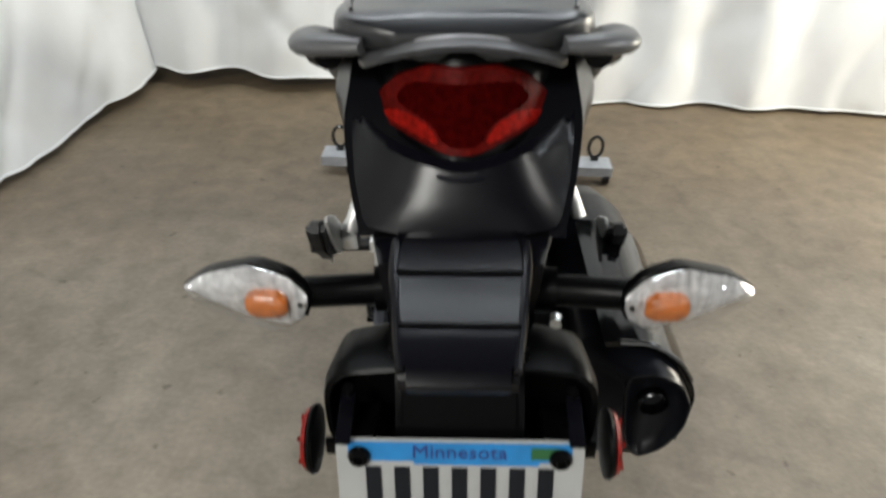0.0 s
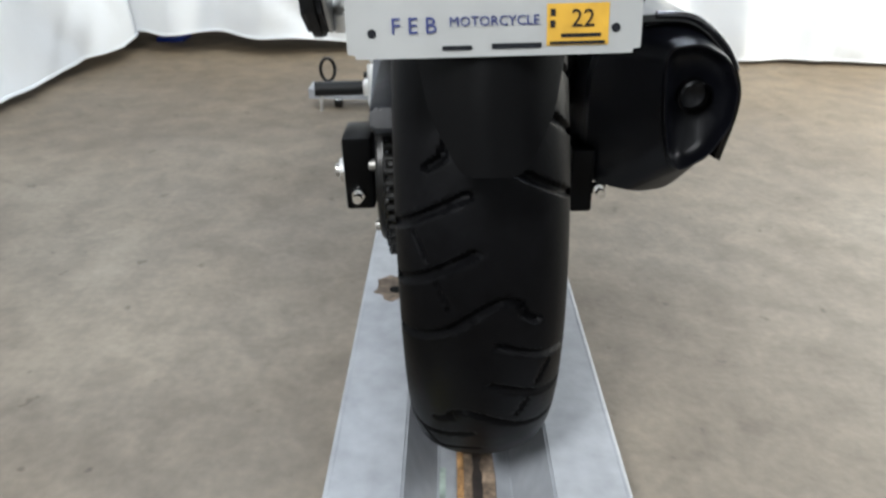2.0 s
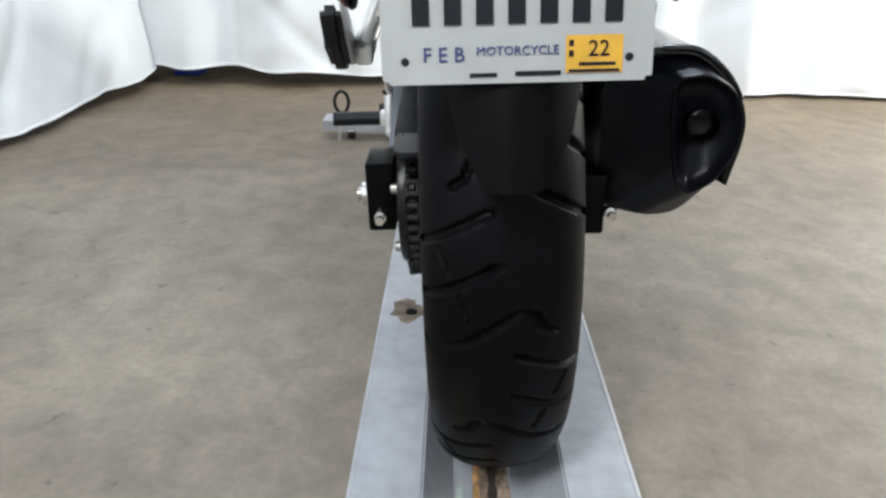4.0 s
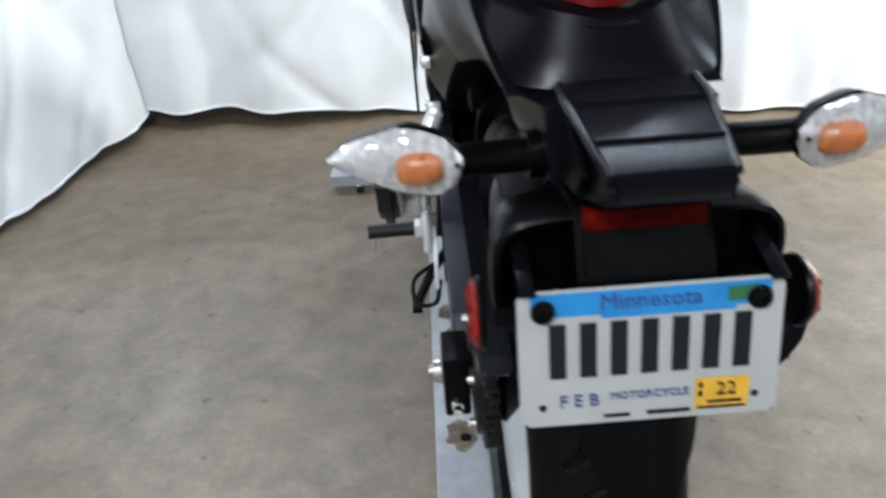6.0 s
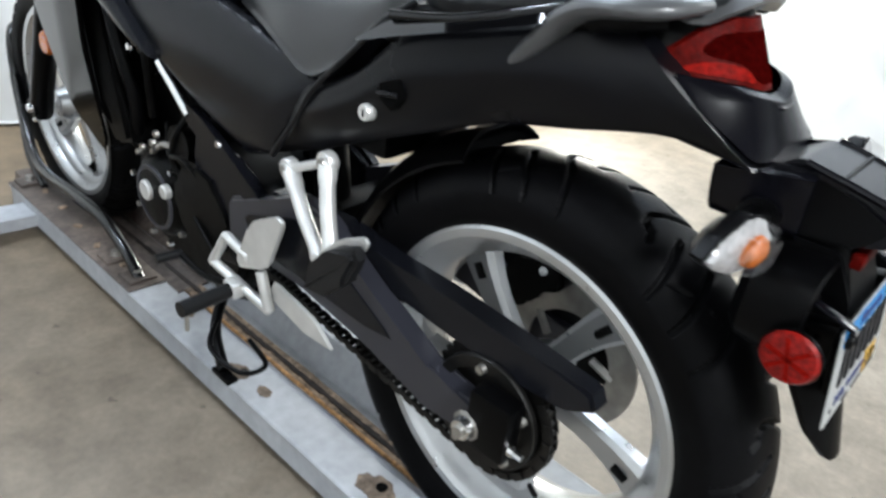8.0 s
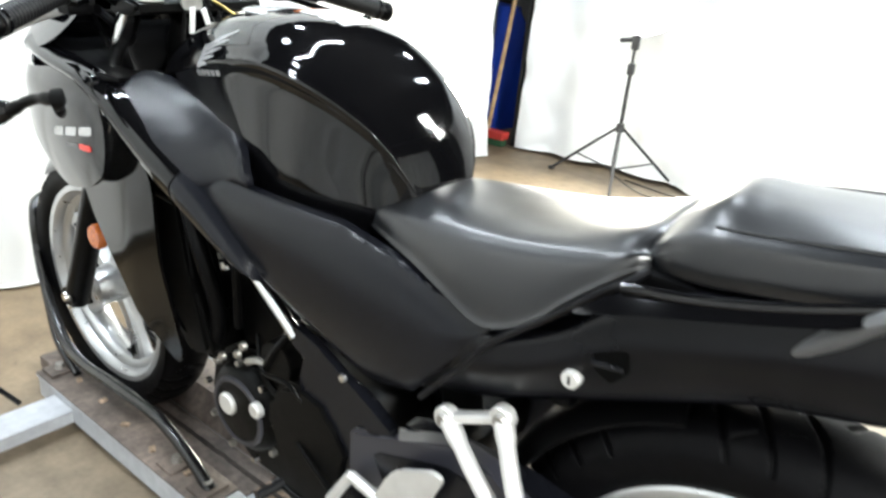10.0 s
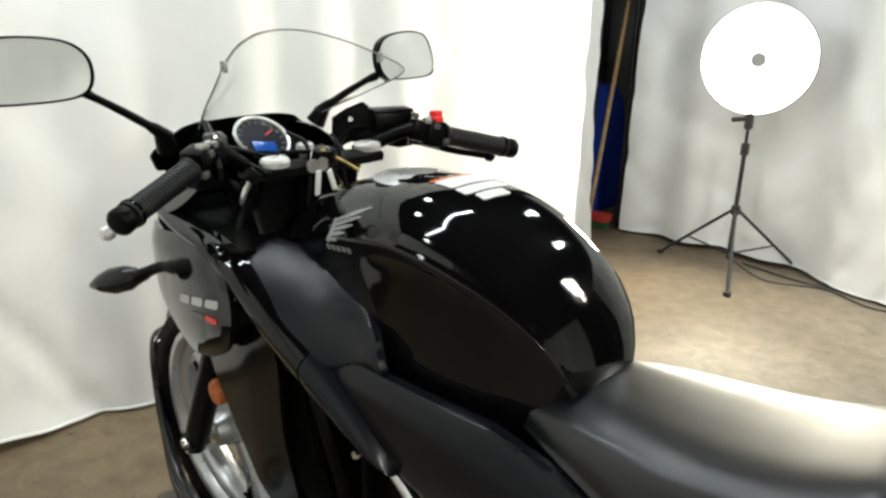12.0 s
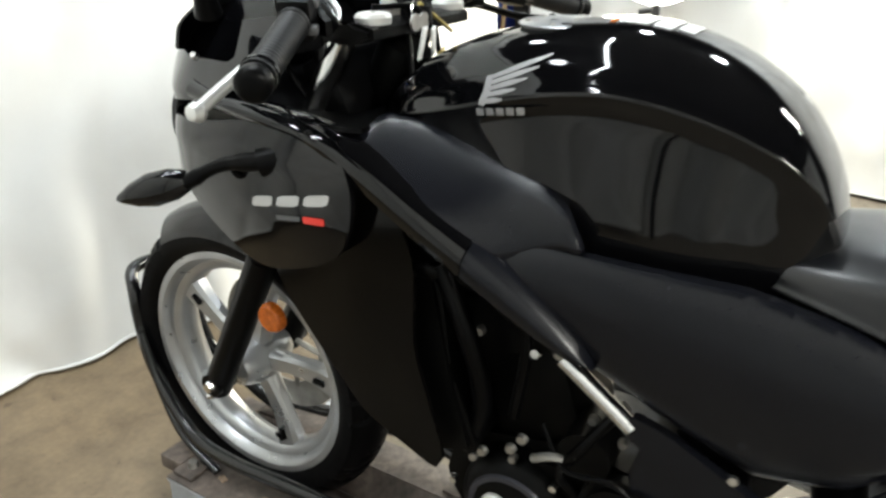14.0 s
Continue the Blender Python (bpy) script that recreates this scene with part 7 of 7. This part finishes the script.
    part("coolant_hose", tube([(-0.13, 0.97, 0.50), (-0.125, 0.91, 0.46), (-0.10, 0.86, 0.42)], 0.012, 10), BLACK, BIKE)
    part("air_box", box((0, 0.66, 0.67), (0.17, 0.36, 0.15), None, 0.03), ENGINE, BIKE)
    part("throttle_body", tube([(0, 0.70, 0.60), (0, 0.78, 0.60)], 0.035, 16), ENGINE, BIKE)
    part("battery_box", box((0, 0.34, 0.66), (0.16, 0.22, 0.10), None, 0.01), BLACK, BIKE)
    part("belly", slab([(0.90, 0.25), (0.86, 0.20), (0.62, 0.185), (0.56, 0.215), (0.66, 0.24)], -0.07, 0.07, 0.01), ENGINE, BIKE)
    part("radiator_shroud", slab([(0.96, 0.74), (0.90, 0.71), (0.88, 0.55), (0.84, 0.44), (0.90, 0.42), (0.97, 0.50), (1.0, 0.64)], -0.135, 0.135, 0.008), ENGINE, BIKE, "black radiator shroud")
    part("thick_hose", tube([(-0.12, 0.90, 0.70), (-0.125, 0.86, 0.62), (-0.115, 0.84, 0.52), (-0.11, 0.86, 0.44)], 0.013, 10), BLACK, BIKE)
    part("thin_hose", tube([(-0.11, 0.80, 0.70), (-0.118, 0.78, 0.62), (-0.105, 0.80, 0.50)], 0.008, 8), BLACK, BIKE)
    part("rubber_hose", tube([(-0.09, 0.66, 0.56), (-0.115, 0.70, 0.50), (-0.11, 0.73, 0.44), (-0.10, 0.70, 0.40)], 0.007, 8), BLACK, BIKE)
    part("plug_lead", tube([(-0.05, 0.84, 0.68), (-0.11, 0.82, 0.66), (-0.10, 0.76, 0.67)], 0.006, 8), BLACK, BIKE)


engine()


def footrests():
    for s in (-1, 1):
        # pillion hanger
        han = new("pillion_hanger")
        han.parent = BIKE
        han["label"] = "bright cast alloy pillion footrest hanger"
        t1, t2, lo = Vector((s * 0.131, 0.360, 0.566)), Vector((s * 0.127, 0.286, 0.601)), Vector((s * 0.170, 0.226, 0.497))
        for a, b in ((t1, lo + Vector((0, 0.012, -0.008))), (t2, lo + Vector((0, -0.006, 0.006)))):
            bm = bmesh.new()
            tube_into(bm, [a, a.lerp(b, 0.5) + Vector((s * 0.003, 0, 0)), b], [0.0125, 0.0105, 0.0105, 0.0105, 0.0105, 0.013], 12)
            part("arm", bm, CAST, han)
        d = (t2 - t1).normalized()
        part("cross_arm", box(t1.lerp(t2, 0.5), (0.012, 0.017, (t2 - t1).length), d.to_track_quat("Z", "X").to_matrix().to_4x4(), 0.005), CAST, han)
        for t in (t1, t2):
            part("eye", turned([(-0.008, 0.0), (-0.008, 0.014), (-0.006, 0.0155), (0.006, 0.0155), (0.008, 0.014), (0.008, 0.0)], 22, "x", t), CAST, han)
            part("bolt", bolt(t + Vector((s * 0.008, 0, 0)), (s, 0, 0), 0.009, 0.005), DULL_STEEL, han)
        part("pivot", box(lo + Vector((0, 0.004, -0.006)), (0.026, 0.032, 0.028), Matrix.Rotation(0.3, 4, "X"), 0.006), CAST, han)
        pad = slab([(0.228, 0.470), (0.222, 0.508), (0.185, 0.545), (0.142, 0.566), (0.132, 0.552), (0.150, 0.515), (0.190, 0.475)], -0.212, -0.186, 0.007)
        peg = part("pillion_peg", pad if s < 0 else mirrored(pad), GRIP, han, "black rubber pillion peg folded up")
        plate = slab([(0.236, 0.478), (0.228, 0.514), (0.186, 0.552), (0.146, 0.572), (0.138, 0.566), (0.165, 0.520), (0.20, 0.478)], -0.1855, -0.181, 0.001)
        part("peg_plate", plate if s < 0 else mirrored(plate), CAST, peg)
        # rider footrest
        rid = new("rider_footrest")
        rid.parent = BIKE
        rid["label"] = "bright alloy rider footrest bracket with heel plate"
        heel = slab([(0.420, 0.467), (0.352, 0.503), (0.338, 0.498), (0.378, 0.407), (0.395, 0.397), (0.452, 0.374), (0.462, 0.382)], -0.159, -0.152, 0.003, 0.12, 2)
        part("heel_plate", heel if s < 0 else mirrored(heel), CAST, rid, "bright alloy heel plate")
        for pts in ([(0.155, 0.43, 0.40), (0.150, 0.50, 0.405)], [(0.150, 0.50, 0.405), (0.155, 0.535, 0.345)], [(0.155, 0.535, 0.345), (0.155, 0.38, 0.33)], [(0.155, 0.38, 0.33), (0.155, 0.40, 0.39)]):
            part("bracket_arm", tube([(s * x, y, z) for x, y, z in pts], 0.0085, 10), CAST, rid)
        part("peg_joint", box((s * 0.168, 0.455, 0.338), (0.022, 0.03, 0.026), None, 0.005), CAST, rid)
        peg = part("footpeg", tube([(s * 0.178, 0.454, 0.338), (s * 0.262, 0.449, 0.339)], 0.0125, 14), GRIP, rid, "black rubber footpeg")
        part("peg_feeler", tube([(s * 0.252, 0.449, 0.328), (s * 0.254, 0.447, 0.300)], 0.0035, 6), DULL_STEEL, peg)
        part("guard_plate", slab([(0.40, 0.345), (0.30, 0.325), (0.24, 0.33), (0.28, 0.36), (0.38, 0.38)], s * 0.140, s * 0.146, 0.002), CAST, rid)
    part("shift_lever", tube([(-0.15, 0.47, 0.325), (-0.158, 0.56, 0.305), (-0.158, 0.64, 0.31)], 0.006, 8), ENGINE, BIKE)
    part("shift_toe", tube([(-0.155, 0.64, 0.31), (-0.20, 0.645, 0.31)], 0.0085, 10), GRIP, BIKE)
    part("shift_rod", tube([(-0.135, 0.50, 0.30), (-0.13, 0.60, 0.35), (-0.125, 0.64, 0.37)], 0.0045, 8), ENGINE, BIKE)
    part("side_stand", tube([(-0.09, 0.60, 0.25), (-0.15, 0.55, 0.20), (-0.185, 0.47, 0.17)], 0.010, 10), BLACK, BIKE)
    part("stand_loop", tube([(-0.14, 0.56, 0.21), (-0.19, 0.50, 0.205), (-0.185, 0.42, 0.20), (-0.15, 0.40, 0.21), (-0.14, 0.46, 0.22)], 0.0045, 8), BLACK, BIKE)
    part("stand_foot", box((-0.187, 0.465, 0.168), (0.02, 0.05, 0.01), None, 0.003), BLACK, BIKE)


footrests()


# ---- markings and small fittings on the tank
def on_tank(y, z=None, x=None, lift=0.0008):
    """A place on the tank's skin: seen from the side at (y, z), or from above at (x, y)."""
    if x is None:
        hit, place, nrm, _ = fuel_tank.ray_cast(Vector((-1, y, z)), Vector((1, 0, 0)))
    else:
        hit, place, nrm, _ = fuel_tank.ray_cast(Vector((x, y, 2)), Vector((0, 0, -1)))
    return place + nrm * lift if hit else Vector((-0.1, y, z or 0.98))


def decal(name, outline, place, material, label="", step=0.012):
    part(name, sheet(outline, place, (0, 0, 0.0004), step, 0.08, 1), material, BIKE, label)


bpy.context.view_layer.update()
# plain silver wing shape: five feathers fanning back from the root
for k in range(5):
    f, g = k / 4, (k + 1) / 4
    root, tip = Vector((0.848 - 0.001 * k, 0.905 + 0.024 * f)), Vector((0.822 - 0.046 * f ** 0.85, 0.911 + 0.047 * f))
    d = (tip - root).normalized()
    w = Vector((-d.y, d.x)) * 0.0018
    decal("wing_feather", [root - w, root.lerp(tip, 0.6) - w * 1.5, tip - w * 0.4, tip + w * 0.4, root.lerp(tip, 0.6) + w * 1.2, root + w], on_tank, SILVER_INK, "silver wing emblem on the tank", 0.006)
decal("wing_root", [(0.853, 0.902), (0.846, 0.900), (0.840, 0.915), (0.842, 0.932), (0.850, 0.930), (0.850, 0.914)], on_tank, SILVER_INK, "", 0.006)
for k in range(5):
    y = 0.857 - 0.0128 * k
    z = 0.8925 + 0.0019 * k
    decal("emblem_bar", [(y, z - 0.004), (y - 0.0095, z - 0.003), (y - 0.0095, z + 0.005), (y, z + 0.004)], on_tank, SILVER_INK, "", 0.006)
cap = part("fuel_cap", turned([(0.0, 0.052), (0.004, 0.056), (0.006, 0.052), (0.006, 0.03), (0.008, 0.026), (0.008, 0.0)], 40, "z", (0, 0.80, 0.9745)), ALLOY, BIKE, "bright round fuel filler cap")
for k in range(6):
    a = radians(60 * k)
    part("cap_bolt", bolt((0.045 * math.cos(a), 0.80 + 0.045 * math.sin(a), 0.9800), (0, 0, 1), 0.0035, 0.002), DULL_STEEL, cap)
for x0, x1, y0, y1, mt in ((-0.03, 0.05, 0.735, 0.742, RED_INK), (-0.03, 0.05, 0.70, 0.733, LABEL_WHITE), (-0.03, 0.05, 0.676, 0.696, LABEL_WHITE), (-0.02, 0.03, 0.655, 0.672, LABEL_WHITE)):
    decal("warning_label", [(x0, y0), (x1, y0), (x1, y1), (x0, y1)], lambda x, y: on_tank(y, None, x), AMBER if mt is RED_INK else mt, "white warning label with an orange header")
for k in range(3):
    y, z = 1.128 - 0.045 * k, 0.761 + 0.0085 * k
    part("brand_bar", panel([(y, z), (y - 0.036, z + 0.006), (y - 0.041, z + 0.021), (y - 0.005, z + 0.014)], lambda y, z: nose_x(y) - 0.02 * max(0.0, 1.0 - y) + 0.0015, 0.001, -1, 0.02, 0.15, 1), WHITE_INK, BIKE, "plain light marking on the fairing")
for name, pts, mt in (("model_bar", [(1.085, 0.752), (1.045, 0.757), (1.045, 0.763), (1.085, 0.758)], GREY_GLOSS), ("model_mark", [(1.04, 0.756), (1.008, 0.758), (1.008, 0.767), (1.04, 0.765)], RED_INK)):
    part(name, panel(pts, lambda y, z: nose_x(y) + 0.0015, 0.001, -1, 0.02, 0.1, 1), mt, BIKE)

# tan patches set in for the lit floor glimpsed through gaps behind the fairing blade
for y, z, w, h, turn in ((0.937, 0.631, 0.03, 0.018, 0.3), (0.942, 0.545, 0.014, 0.022, -0.2), (0.944, 0.578, 0.014, 0.007, 0.0), (0.963, 0.487, 0.012, 0.055, 0.35)):
    part("floor_glimpse", box((-0.10, y, z), (0.006, w, h), Matrix.Rotation(turn, 4, "X"), 0.002), GLIMPSE_TAN, BIKE)
for y, z in ((0.784, 0.472), (0.842, 0.428), (0.80, 0.45)):
    part("engine_bolt", bolt((-0.108, y, z), (-1, 0, 0), 0.008, 0.007), DULL_STEEL, BIKE)
